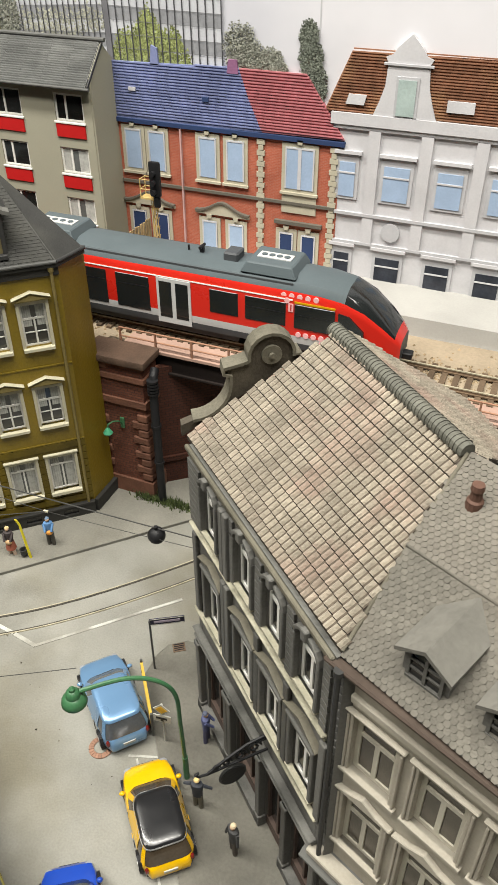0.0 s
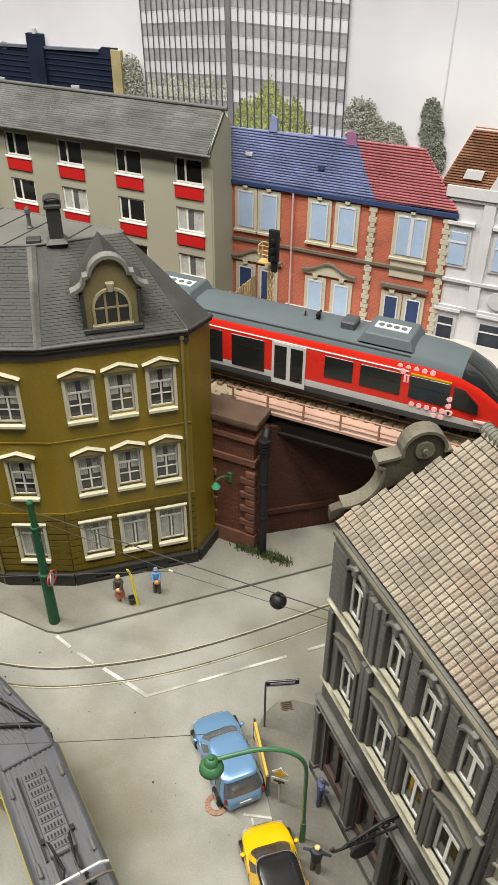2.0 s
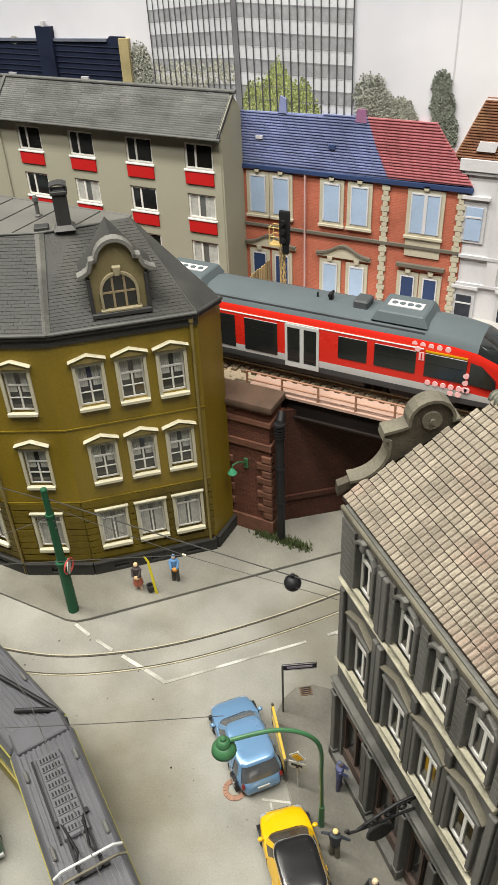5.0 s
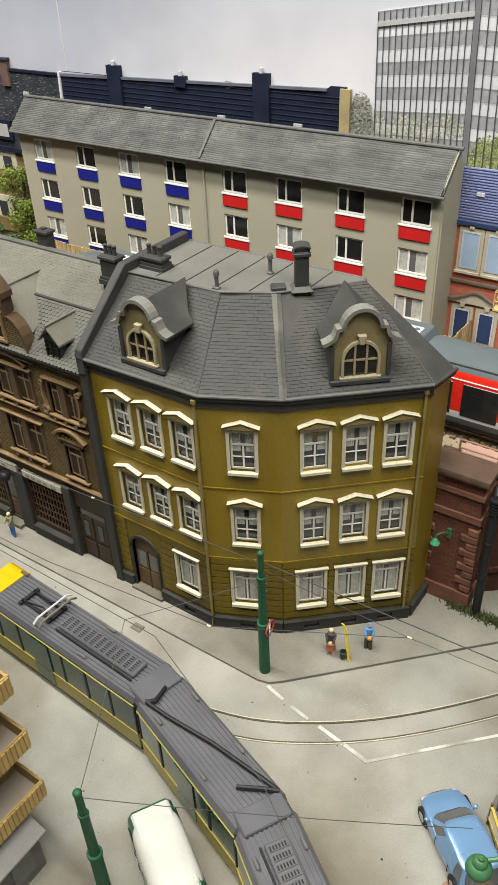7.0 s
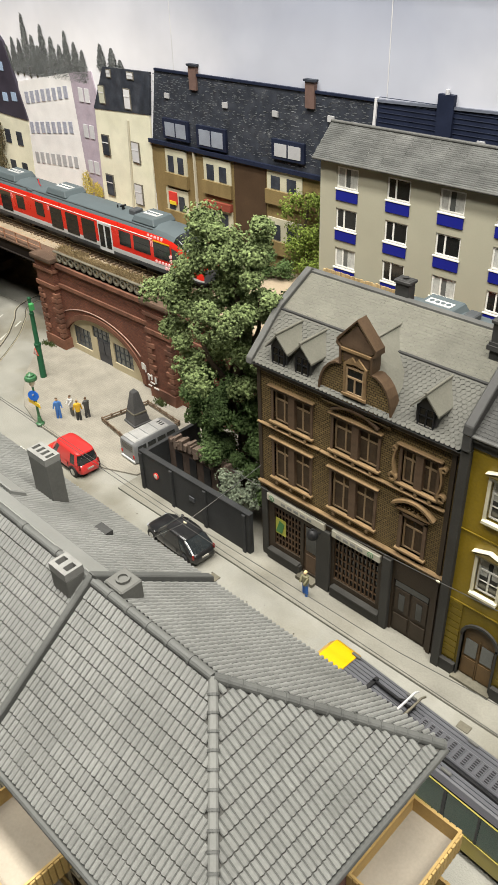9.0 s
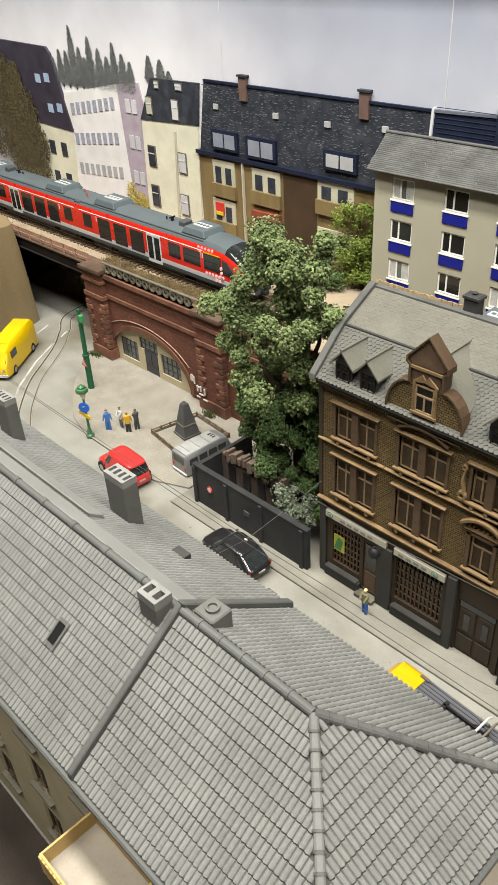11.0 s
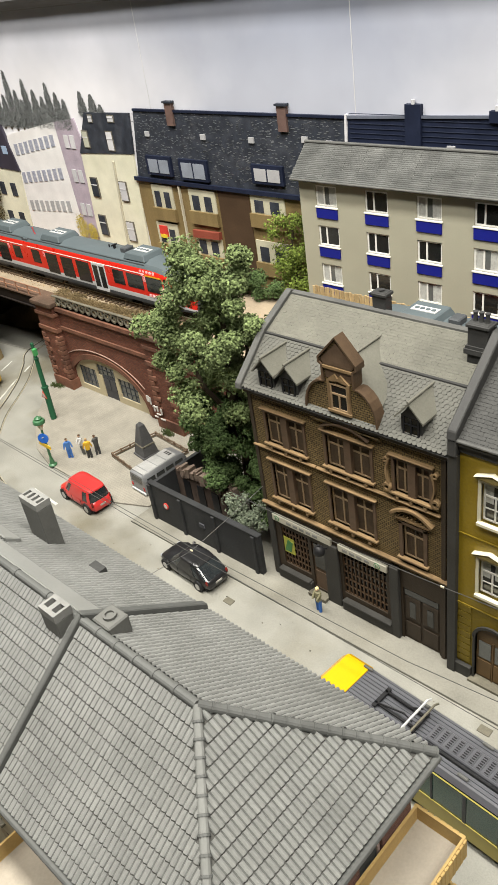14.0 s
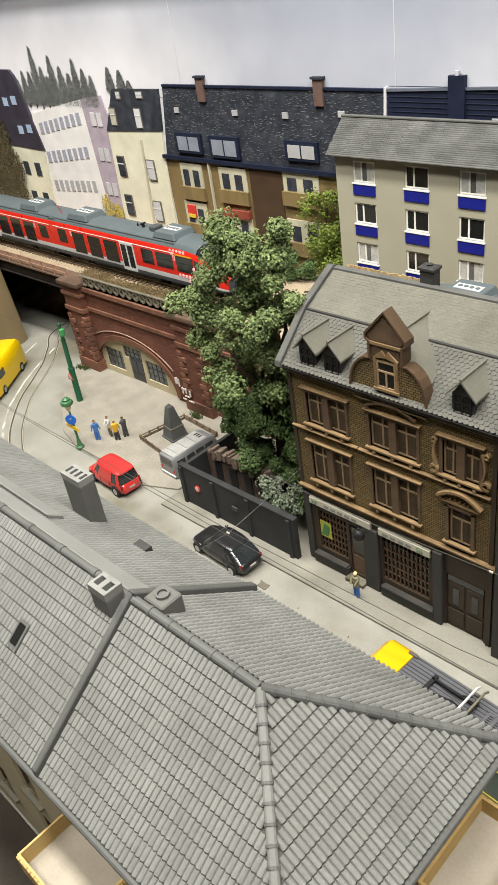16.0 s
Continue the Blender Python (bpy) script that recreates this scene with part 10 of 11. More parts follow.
contact_wire([(-0.80, 0.1575, 0.0650), (-0.72, 0.1545, 0.0650), (-0.50, 0.1500, 0.0650), (-0.28, 0.1475, 0.0650), (-0.20, 0.1150, 0.0645), (-0.10, 0.05, 0.0640)])
contact_wire([(-0.80, 0.1592, 0.0650), (-0.72, 0.1560, 0.0650), (-0.50, 0.1535, 0.0650), (-0.36, 0.1560, 0.0651), (-0.2625, 0.1655, 0.0652), NODE])
contact_wire([(-0.5150, 0.2005, 0.0702), (-0.44, 0.2005, 0.0685), (-0.368, 0.2005, 0.0725), (-0.352, 0.2005, 0.0737), (-0.2562, 0.2005, 0.0800)], 0.00024)
for p in (NODE, (-0.2625, 0.1655, 0.0652), (-0.368, 0.2005, 0.0725), (-0.5030, 0.1515, 0.0652)):
    part("clamp", B().box(p[0] - 0.0010, p[1] - 0.0004, p[2] - 0.0004, p[0] + 0.0010, p[1] + 0.0004, p[2] + 0.0004), CREAM, wr, "pale wire clamp", m=Matrix())
wb = thing("hanging_lamp", (-0.1284, 0.2092, 0.0706), "round dark lamp hanging on the span wire", "hanging lamp")
part("shade", B().ball((0, 0, 0), 0.0040, 0.0040, 0.0038, 14, 8), BLACK, wb, smooth=True)
part("ring", B().cyl((0, 0, 0.0032), (0, 0, 0.0050), 0.0010, n=10), BLACK, wb)

# ---- small painted figures ----


def figure(at, heading, coat, legs, label, head=(0.45, 0.30, 0.2), z=0.0016, h=0.0198, hat=None, arms="down", skirt=None, bag=None):
    """One plain moulded figurine: a single mesh."""
    mats = [mat("figure_coat", coat, 0.6, 0.15, 300), mat("figure_legs", legs, 0.6, 0.15, 300), mat("figure_head", head, 0.6, 0.1, 300), mat("figure_hat", hat or (0.08, 0.05, 0.03), 0.6, 0.1, 300),
            mat("figure_skirt", skirt or coat, 0.6, 0.15, 300), mat("figure_bag", bag or coat, 0.6, 0.15, 300)]
    b = B()
    k = h / 0.0198
    b.k = 1
    for s in (-1, 1):
        b.cyl((0.0004 * s * k, 0.0013 * s * k, 0), (0, 0.0009 * s * k, 0.0092 * k), 0.0010 * k, 0.0013 * k, 8)
    b.k = 0
    b.loft([[(r * 0.72 * math.cos(a) * k, r * math.sin(a) * k, zz * k) for a in [6.2832 * i / 10 for i in range(10)]] for r, zz in ((0.0022, 0.0085), (0.0021, 0.0110), (0.0027, 0.0145), (0.0024, 0.0162), (0.0010, 0.0170))])
    for s in (-1, 1):
        e = {"down": (0.0008, 0.0036 * s, 0.0100), "fwd": (0.0034, 0.0016 * s, 0.0120), "wide": (0.0010, 0.0056 * s, 0.0130)}[arms]
        b.cyl((0, 0.0024 * s * k, 0.0155 * k), (e[0] * k, e[1] * k, e[2] * k), 0.0008 * k, 0.0006 * k, 6)
    b.k = 2
    b.ball((0.0002, 0, 0.0183 * k), 0.0012 * k, n=8, k=6)
    b.k = 3
    b.ball((-0.0001, 0, 0.0190 * k), 0.00125 * k, 0.00125 * k, 0.0008 * k, 8, 4)
    if skirt:
        b.k = 4
        b.lathe([(0.0001, 0.0100 * k), (0.0021 * k, 0.0098 * k), (0.0025 * k, 0.0070 * k), (0.0029 * k, 0.0045 * k), (0.0001, 0.0046 * k)], (0, 0, 0), 10)
    if bag:
        b.k = 5
        b.ball((0.0026 * k, 0.0003 * k, 0.0108 * k), 0.0011 * k, 0.0019 * k, 0.0015 * k, 8, 6)
    me = b.mesh("figurine", mats, smooth=True)
    ob = place("figurine", me, None, pose(at[0], at[1], z, 0, 0, heading))
    return tagged(ob, label, "figurine", "street figurines")


figure((-0.2320, 0.2290), -70, (0.055, 0.045, 0.045), (0.55, 0.42, 0.33), "small painted figurine in a red skirt beside the stop sign", hat=(0.6, 0.48, 0.25), arms="fwd", skirt=(0.34, 0.11, 0.07), bag=(0.55, 0.36, 0.20))
figure((-0.2165, 0.2432), -60, (0.10, 0.22, 0.42), (0.075, 0.07, 0.06), "small painted figurine in a blue coat holding an orange bag", arms="fwd", hat=(0.14, 0.20, 0.28), bag=(0.62, 0.27, 0.06))
figure((-0.0880, 0.1675), 20, (0.07, 0.08, 0.16), (0.06, 0.06, 0.10), "small painted figurine in dark blue by the shop front", arms="fwd", hat=(0.08, 0.09, 0.13))
figure((-0.0790, 0.1400), 100, (0.045, 0.05, 0.06), (0.13, 0.12, 0.09), "small painted figurine in a dark jacket beside the yellow car", arms="wide", hat=(0.6, 0.45, 0.2))
figure((-0.0590, 0.1290), -120, (0.05, 0.05, 0.05), (0.07, 0.06, 0.05), "small painted figurine bending under the shop sign", hat=(0.55, 0.45, 0.3))
figure((-0.4560, 0.2025), -90, (0.16, 0.15, 0.09), (0.03, 0.10, 0.32), "small painted figurine in blue trousers before the shop", hat=(0.6, 0.52, 0.25), arms="fwd")
figure((-0.7445, 0.2190), -30, (0.06, 0.16, 0.40), (0.05, 0.14, 0.40), "small painted figurine in blue overalls on the square")
figure((-0.7395, 0.2290), -90, (0.45, 0.44, 0.42), (0.10, 0.10, 0.09), "small painted figurine in a pale shirt on the square", arms="fwd")
figure((-0.7290, 0.2285), 150, (0.55, 0.33, 0.03), (0.04, 0.04, 0.04), "small painted figurine in a yellow coat on the square", hat=(0.3, 0.2, 0.1))
figure((-0.7270, 0.2360), 170, (0.06, 0.06, 0.055), (0.05, 0.05, 0.05), "small painted figurine in a dark coat on the square", arms="fwd")
figure((-0.2920, 0.0560), 0, (0.35, 0.03, 0.03), (0.05, 0.04, 0.04), "small seated red figurine on a balcony", z=0.0717, h=0.0130)
bs = thing("bus_stop_sign", (-0.2212, 0.2300, 0.0016), "yellow leaning stop sign post with a bin", "stop sign")
part("post", B().hull([Vector((s * 0.0008, u * 0.0003, 0)) for s, u in ((-1, -1), (1, -1), (1, 1), (-1, 1))], [Vector((-0.0034 + s * 0.0006, 0.0010 + u * 0.0003, 0.0220)) for s, u in ((-1, -1), (1, -1), (1, 1), (-1, 1))]), mat("stop_yellow", (0.65, 0.55, 0.03), 0.5), bs)
part("board", B().hull([Vector((-0.0034 + s * 0.0006, 0.0010 + u * 0.0003, 0.0220)) for s, u in ((-1, -1), (1, -1), (1, 1), (-1, 1))], [Vector((-0.0052 + s * 0.0007, 0.0010 + u * 0.0003, 0.0250)) for s, u in ((-1, -1), (1, -1), (1, 1), (-1, 1))]), bpy.data.materials["stop_yellow"], bs)
part("bin", B().lathe([(0.0001, 0), (0.0016, 0), (0.0020, 0.0040), (0.0021, 0.0041), (0.0016, 0.0041), (0.0014, 0.0012), (0.0001, 0.0012)], (-0.0034, -0.0005, 0.0015), 12), LEAD, bs)

# ---- printed houses and trees on the backdrop: shallow relief on the sky panel ----
BY0 = 0.4285


def flat(parent, name, pts, material, d=0.0012, d0=0.0, label=""):
    """A flat shape on the backdrop, drawn in x and z, standing d off it."""
    return part(name, B().prism(pts, BY0 - d, BY0 - d0), material, parent, label, m=Matrix())


def rect(x0, x1, z0, z1):
    return [(x0, z0), (x1, z0), (x1, z1), (x0, z1)]


def printed(name, x, z, label, category="printed building"):
    return thing(name, (x, BY0, z), label, category, "printed backdrop")


PRW = mat("print_white", (0.53, 0.525, 0.54), 0.6, 0.1, 60, 0, stain=(0.42, 0.42, 0.43), stain_amt=0.5)
PRGL = mat("print_tower_glass", (0.50, 0.51, 0.54), 0.5, 0.15, 40, 0, stain=(0.40, 0.41, 0.44), stain_amt=0.6)
PRSKY = mat("print_skylight", (0.20, 0.22, 0.26), 0.5, 0.15, 90, 0)
PRG = mat("print_grey", (0.33, 0.33, 0.34), 0.6, 0.12, 60, 0)
PRD = mat("print_dark", (0.026, 0.03, 0.04), 0.55, 0.4, 140, 0, stain=(0.062, 0.066, 0.078))
PRN = mat("print_navy", (0.011, 0.015, 0.032), 0.5, 0.25, 80, 0)
PRMU = mat("print_mullion", (0.055, 0.055, 0.06), 0.5, 0.15, 80, 0)
PRTR = mat("print_transom", (0.20, 0.20, 0.21), 0.5, 0.15, 80, 0)
PRGR = mat("print_leaf_green", (0.23, 0.26, 0.10), 0.6, 0.4, 420, 0, isl=0.6)
PROL = mat("print_yellow_grey", (0.36, 0.36, 0.29), 0.6, 0.25, 60, 0, isl=0.3)
# office tower
tw = printed("office_tower", -0.255, 0.21, "grey gridded glass office tower printed on the backdrop")
rt = random.Random(21)
for nm, x0, x1, xt0, xt1, zt0, zt1, nc in (("facade_left", -0.3185, -0.2620, -0.3202, -0.2644, 0.2865, 0.2938, 15), ("facade_right", -0.2585, -0.1896, -0.2615, -0.1910, 0.2938, 0.2915, 15)):
    zb = 0.195
    X = lambda u, z: (x0 + (x1 - x0) * u) + ((xt0 - x0) + ((xt1 - x1) - (xt0 - x0)) * u) * (z - zb) / (zt0 - zb)
    Z = lambda u, k: zb + k * (zt0 + (zt1 - zt0) * u - zb)
    fa = flat(tw, nm, [(x0, zb), (x1, zb), (xt1, zt1), (xt0, zt0)], PRGL, 0.0008)
    nr = 14
    groups = {"pane": B(), "spandrel": B(), "foliage_reflection": B()}
    for r in range(nr):
        for c in range(nc):
            ua, ub, ka, kb = c / nc, (c + 1) / nc, r / nr, (r + 1) / nr
            key = "spandrel" if r % 2 else "pane"
            pts = [(X(ua, Z(ua, ka)), Z(ua, ka)), (X(ub, Z(ub, ka)), Z(ub, ka)), (X(ub, Z(ub, kb)), Z(ub, kb)), (X(ua, Z(ua, kb)), Z(ua, kb))]
            groups[key].put([(p[0], BY0 - 0.00085, p[1]) for p in pts], [(0, 1, 2, 3)])
    for _ in range(11000 if nm == "facade_right" else 2600):
        u, k = rt.random(), rt.random() * 0.46
        lim = 0.36 * math.exp(-((u - 0.36) / 0.42) ** 2) + 0.035 * math.sin(u * 23) + 0.02 if nm == "facade_right" else 0.40
        if k > lim + rt.gauss(0, 0.02) or (nm == "facade_left" and k < 0.20 + 0.1 * u):
            continue
        x, z, s_, a_ = X(u, Z(u, k)), Z(u, k), rt.uniform(0.0005, 0.0011), rt.uniform(0, 6.28)
        groups["foliage_reflection"].put([(x + s_ * math.cos(a_ + 2.1 * q), BY0 - 0.0009 - 0.00008 * q, z + s_ * math.sin(a_ + 2.1 * q)) for q in range(3)], [(0, 1, 2)])
    for key, mt in (("pane", PRGL), ("spandrel", mat("print_band_" + nm, (0.255, 0.26, 0.275), 0.5, 0.22, 240, 0)), ("foliage_reflection", PRGR if nm == "facade_right" else PROL)):
        ob = part(key, groups[key], mt, fa, m=Matrix())
        ob["kind"] = "stuff"
    for c in range(nc + 1):
        u = c / nc
        part("mullion", B().put([(X(u, zb) - 0.00040, BY0 - 0.0013, zb), (X(u, zb) + 0.00040, BY0 - 0.0013, zb), (X(u, Z(u, 1)) + 0.00030, BY0 - 0.0013, Z(u, 1)), (X(u, Z(u, 1)) - 0.00030, BY0 - 0.0013, Z(u, 1))], [(0, 1, 2, 3)]), PRMU, fa, m=Matrix())
    for r in range(nr + 1):
        k = r / nr
        part("transom", B().put([(X(0, Z(0, k)), BY0 - 0.0012, Z(0, k) - 0.00014), (X(1, Z(1, k)), BY0 - 0.0012, Z(1, k) - 0.00014), (X(1, Z(1, k)), BY0 - 0.0012, Z(1, k) + 0.00014), (X(0, Z(0, k)), BY0 - 0.0012, Z(0, k) + 0.00014)], [(0, 1, 2, 3)]), PRTR, fa, m=Matrix())
flat(tw, "corner_strip", [(-0.2620, 0.195), (-0.2585, 0.195), (-0.2615, 0.2938), (-0.2644, 0.2938)], mat("tower_corner", (0.14, 0.14, 0.15), 0.5), 0.0016)
flat(tw, "roof_band", [(-0.3203, 0.2790), (-0.2642, 0.2860), (-0.2644, 0.2885), (-0.3203, 0.2815)], PRG, 0.0018)

# red brick terrace with blue and red roofs
rh = printed("brick_terrace", -0.19, 0.08, "red brick terrace with blue and red roofs on the backdrop")
PRB = brick_mat("print_brick", (0.40, 0.115, 0.066), (0.35, 0.095, 0.055), (0.38, 0.165, 0.12), 0.0022, 0.0009, bump=0.1)
PRBL = mat("print_blue_roof", (0.20, 0.23, 0.40), 0.55, 0.22, 70, 0, stain=(0.14, 0.16, 0.27), isl=0.1)
PRRR = mat("print_red_roof", (0.42, 0.15, 0.165), 0.55, 0.18, 70, 0, isl=0.1)
PRST = mat("print_stone", (0.42, 0.39, 0.30), 0.6, 0.12, 90, 0)
PRSH = mat("print_shade_line", (0.12, 0.11, 0.09), 0.6, 0.1, 90, 0)
PRPANE = mat("print_sky_pane", (0.32, 0.42, 0.57), 0.35, 0.12, 60, 0)
PRNAVY = mat("print_gutter_blue", (0.03, 0.05, 0.12), 0.5, 0.1, 60, 0)
flat(rh, "wall", rect(-0.2640, -0.1195, 0.0930, 0.1765), PRB, 0.0016)
flat(rh, "ground_floor", rect(-0.2640, -0.1205, 0.0600, 0.0930), mat("print_sage", (0.30, 0.31, 0.22), 0.6, 0.12, 60, 0), 0.0018)
for pts, mt, nm in (([(-0.2640, 0.1775), (-0.1660, 0.1785), (-0.1740, 0.1950), (-0.1800, 0.2110), (-0.2600, 0.2092)], PRBL, "blue_roof"), ([(-0.1660, 0.1785), (-0.1173, 0.1791), (-0.1403, 0.2106), (-0.1800, 0.2110), (-0.1740, 0.1950)], PRRR, "red_roof")):
    rf_ = flat(rh, nm, pts, mt, 0.0020)
    rows_ = B()
    for k in range(20):
        z = 0.1800 + k * 0.0016
        xs_ = []
        for i in range(len(pts)):
            (xa, za), (xb, zb2) = pts[i], pts[(i + 1) % len(pts)]
            if (za > z) != (zb2 > z):
                xs_.append(xa + (xb - xa) * (z - za) / (zb2 - za))
        if len(xs_) == 2:
            a, c = sorted(xs_)
            rows_.prism([(a, z), (c, z), (c, z + 0.0007), (a, z + 0.0007)], BY0 - 0.0026, BY0 - 0.0019)
    o_ = part("printed_tiling", rows_, PRBL if nm == "blue_roof" else PRRR, rf_, m=Matrix())
    o_["kind"] = "stuff"
flat(rh, "gutter", rect(-0.2645, -0.1168, 0.1758, 0.1782), PRNAVY, 0.0034)
flat(rh, "chimney", [(-0.2350, 0.2085), (-0.2295, 0.2085), (-0.2300, 0.2175), (-0.2335, 0.2190)], PRBL, 0.0026)
flat(rh, "chimney", [(-0.1870, 0.2080), (-0.1800, 0.2080), (-0.1810, 0.2150), (-0.1860, 0.2150)], mat("print_violet", (0.24, 0.11, 0.2), 0.6), 0.0028)
flat(rh, "skylight", rect(-0.2500, -0.2455, 0.1940, 0.1960), PRW, 0.0032)
flat(rh, "skylight", rect(-0.2025, -0.1985, 0.1920, 0.1945), PRNAVY, 0.0032)
flat(rh, "string_course", rect(-0.2640, -0.1205, 0.1395, 0.1412), PRSH, 0.0030)
flat(rh, "string_course", rect(-0.2640, -0.1205, 0.0920, 0.0936), PRSH, 0.0030)
flat(rh, "downpipe", rect(-0.2182, -0.2172, 0.0930, 0.1765), mat("print_pipe", (0.5, 0.32, 0.3), 0.5), 0.0032)


def pwin(x, z, w, h, double=False, dark=False):
    fr = flat(rh, "window", rect(x - w / 2 - 0.0022, x + w / 2 + 0.0022, z - 0.0020, z + h + 0.0022), PRST, 0.0024)
    part("pane", B().prism(rect(x - w / 2, x + w / 2, z, z + h), BY0 - 0.0027, BY0 - 0.0024), PRNAVY if dark else PRPANE, fr, m=Matrix())
    bars = B().prism(rect(x - w / 2, x - w / 2 + 0.0008, z, z + h), BY0 - 0.0029, BY0 - 0.0026).prism(rect(x + w / 2 - 0.0008, x + w / 2, z, z + h), BY0 - 0.0029, BY0 - 0.0026).prism(rect(x - w / 2, x + w / 2, z + h - 0.0009, z + h), BY0 - 0.00292, BY0 - 0.0026)
    if double:
        bars.prism(rect(x - 0.0010, x + 0.0010, z, z + h), BY0 - 0.0030, BY0 - 0.0026)
    part("frame_bar", bars, PRW, fr, m=Matrix())
    part("keystone", B().prism([(x - 0.0012, z + h + 0.0018), (x + 0.0012, z + h + 0.0018), (x + 0.0018, z + h + 0.0044), (x - 0.0018, z + h + 0.0044)], BY0 - 0.0034, BY0 - 0.0024), PRST, fr, m=Matrix())
    part("sill", B().prism(rect(x - w / 2 - 0.0028, x + w / 2 + 0.0028, z - 0.0034, z - 0.0020), BY0 - 0.0034, BY0 - 0.0018), PRST, fr, m=Matrix())


for x in (-0.2500, -0.2340, -0.2003, -0.1825):
    pwin(x, 0.1490, 0.0112, 0.0232)
    pwin(x, 0.1015, 0.0100, 0.0205, dark=x < -0.21)
    flat(rh, "apron", rect(x - 0.0060, x + 0.0060, 0.0945, 0.0975), PRST, 0.0026)
pwin(-0.1425, 0.1490, 0.0175, 0.0235, True)
flat(rh, "apron", rect(-0.1530, -0.1318, 0.1345, 0.1465), PRST, 0.0024)
for x in (-0.1495, -0.1355):
    pwin(x, 0.1020, 0.0090, 0.0200, dark=True)
flat(rh, "door_hood", rect(-0.1570, -0.1275, 0.1275, 0.1296), PRSH, 0.0040)
for cx in (-0.1915, -0.2420):
    hood = []
    for k in range(13):
        u = -1 + k / 6
        hood.append((cx + u * 0.0180, 0.1278 + 0.0062 * math.exp(-(u * 2.0) ** 2)))
    flat(rh, "curved_hood", hood + [(cx + 0.0180, 0.1264), (cx - 0.0180, 0.1264)], PRST, 0.0032)
    flat(rh, "hood_edge", hood + [(p[0], p[1] + 0.0012) for p in reversed(hood)], PRSH, 0.0042, 0.002)
for qx, w0 in ((-0.1665, 0.0048), (-0.1225, 0.0048)):
    for k in range(26):
        z = 0.0945 + k * 0.0031
        ww = w0 if k % 2 else w0 * 0.62
        place("quoin", B().prism(rect(qx - ww / 2, qx + ww / 2, z, z + 0.0028), BY0 - 0.0027, BY0 - 0.0016).mesh("quoin", PRST), rh, Matrix())
for k, x in enumerate((-0.250, -0.232, -0.216, -0.198, -0.158, -0.140)):
    g = flat(rh, "window", rect(x - 0.0055, x + 0.0055, 0.0720, 0.0875), PRST, 0.0024)
    part("pane", B().prism(rect(x - 0.0044, x + 0.0044, 0.0725, 0.0862), BY0 - 0.0028, BY0 - 0.0024), PRD if k % 2 else PRPANE, g, m=Matrix())

# white stucco house with the stepped dormer
wh = printed("white_townhouse", -0.05, 0.08, "white stucco town house with brown tiled roof printed on the backdrop")
PRTILE = mat("print_brown_tile", (0.235, 0.115, 0.07), 0.6, 0.3, 110, 0, stain=(0.396, 0.252, 0.132), isl=0.15)
PRWS = mat("print_white_shade", (0.44, 0.44, 0.455), 0.6, 0.1, 90, 0)
flat(wh, "wall", rect(-0.1205, 0.10, 0.0600, 0.1920), PRW, 0.0012)
flat(wh, "roof", [(-0.1300, 0.1935), (0.10, 0.1935), (0.10, 0.2262), (-0.1167, 0.2237)], PRTILE, 0.0016)
rows_ = B()
for k in range(22):
    z = 0.1945 + k * 0.00145
    xa = -0.1297 + (z - 0.1935) / 0.0302 * 0.0133
    rows_.prism(rect(xa, 0.10, z, z + 0.0006), BY0 - 0.0021, BY0 - 0.0015)
part("printed_tiling", rows_, PRTILE, wh, m=Matrix())["kind"] = "stuff"
flat(wh, "cornice", rect(-0.1255, 0.10, 0.1880, 0.1940), PRW, 0.0034)
flat(wh, "cornice_shade", rect(-0.1240, 0.10, 0.1858, 0.1880), PRWS, 0.0026)
flat(wh, "string_course", rect(-0.1205, 0.10, 0.1385, 0.1402), PRWS, 0.0030)
flat(wh, "string_course", rect(-0.1205, 0.10, 0.1215, 0.1230), PRWS, 0.0028)
dpts = [(-0.1030, 0.1935), (-0.0690, 0.1935), (-0.0720, 0.2010), (-0.0745, 0.2090), (-0.0755, 0.2200), (-0.0740, 0.2225), (-0.0775, 0.2240), (-0.0800, 0.2275), (-0.0860, 0.2335), (-0.0925, 0.2275), (-0.0950, 0.2240), (-0.0985, 0.2225), (-0.0970, 0.2200), (-0.0975, 0.2090), (-0.1000, 0.2010)]
flat(wh, "dormer", dpts, PRW, 0.0028)
flat(wh, "dormer_band", rect(-0.0990, -0.0735, 0.2190, 0.2200), PRWS, 0.0036)
wd = flat(wh, "window", rect(-0.0918, -0.0798, 0.1945, 0.2140), PRWS, 0.0032)
part("pane", B().prism(rect(-0.0905, -0.0811, 0.1950, 0.2125), BY0 - 0.0036, BY0 - 0.0032), mat("print_teal_pane", (0.36, 0.44, 0.42), 0.4), wd, m=Matrix())
for x in (-0.113, -0.0575, -0.0005):
    flat(wh, "skylight", [(x - 0.0050, 0.1985), (x + 0.0050, 0.1985), (x + 0.0062, 0.2035), (x - 0.0035, 0.2035)], PRW, 0.0030) if x < -0.1 else flat(wh, "skylight", rect(x - 0.0070, x + 0.0070, 0.1990, 0.2045), PRW, 0.0030)
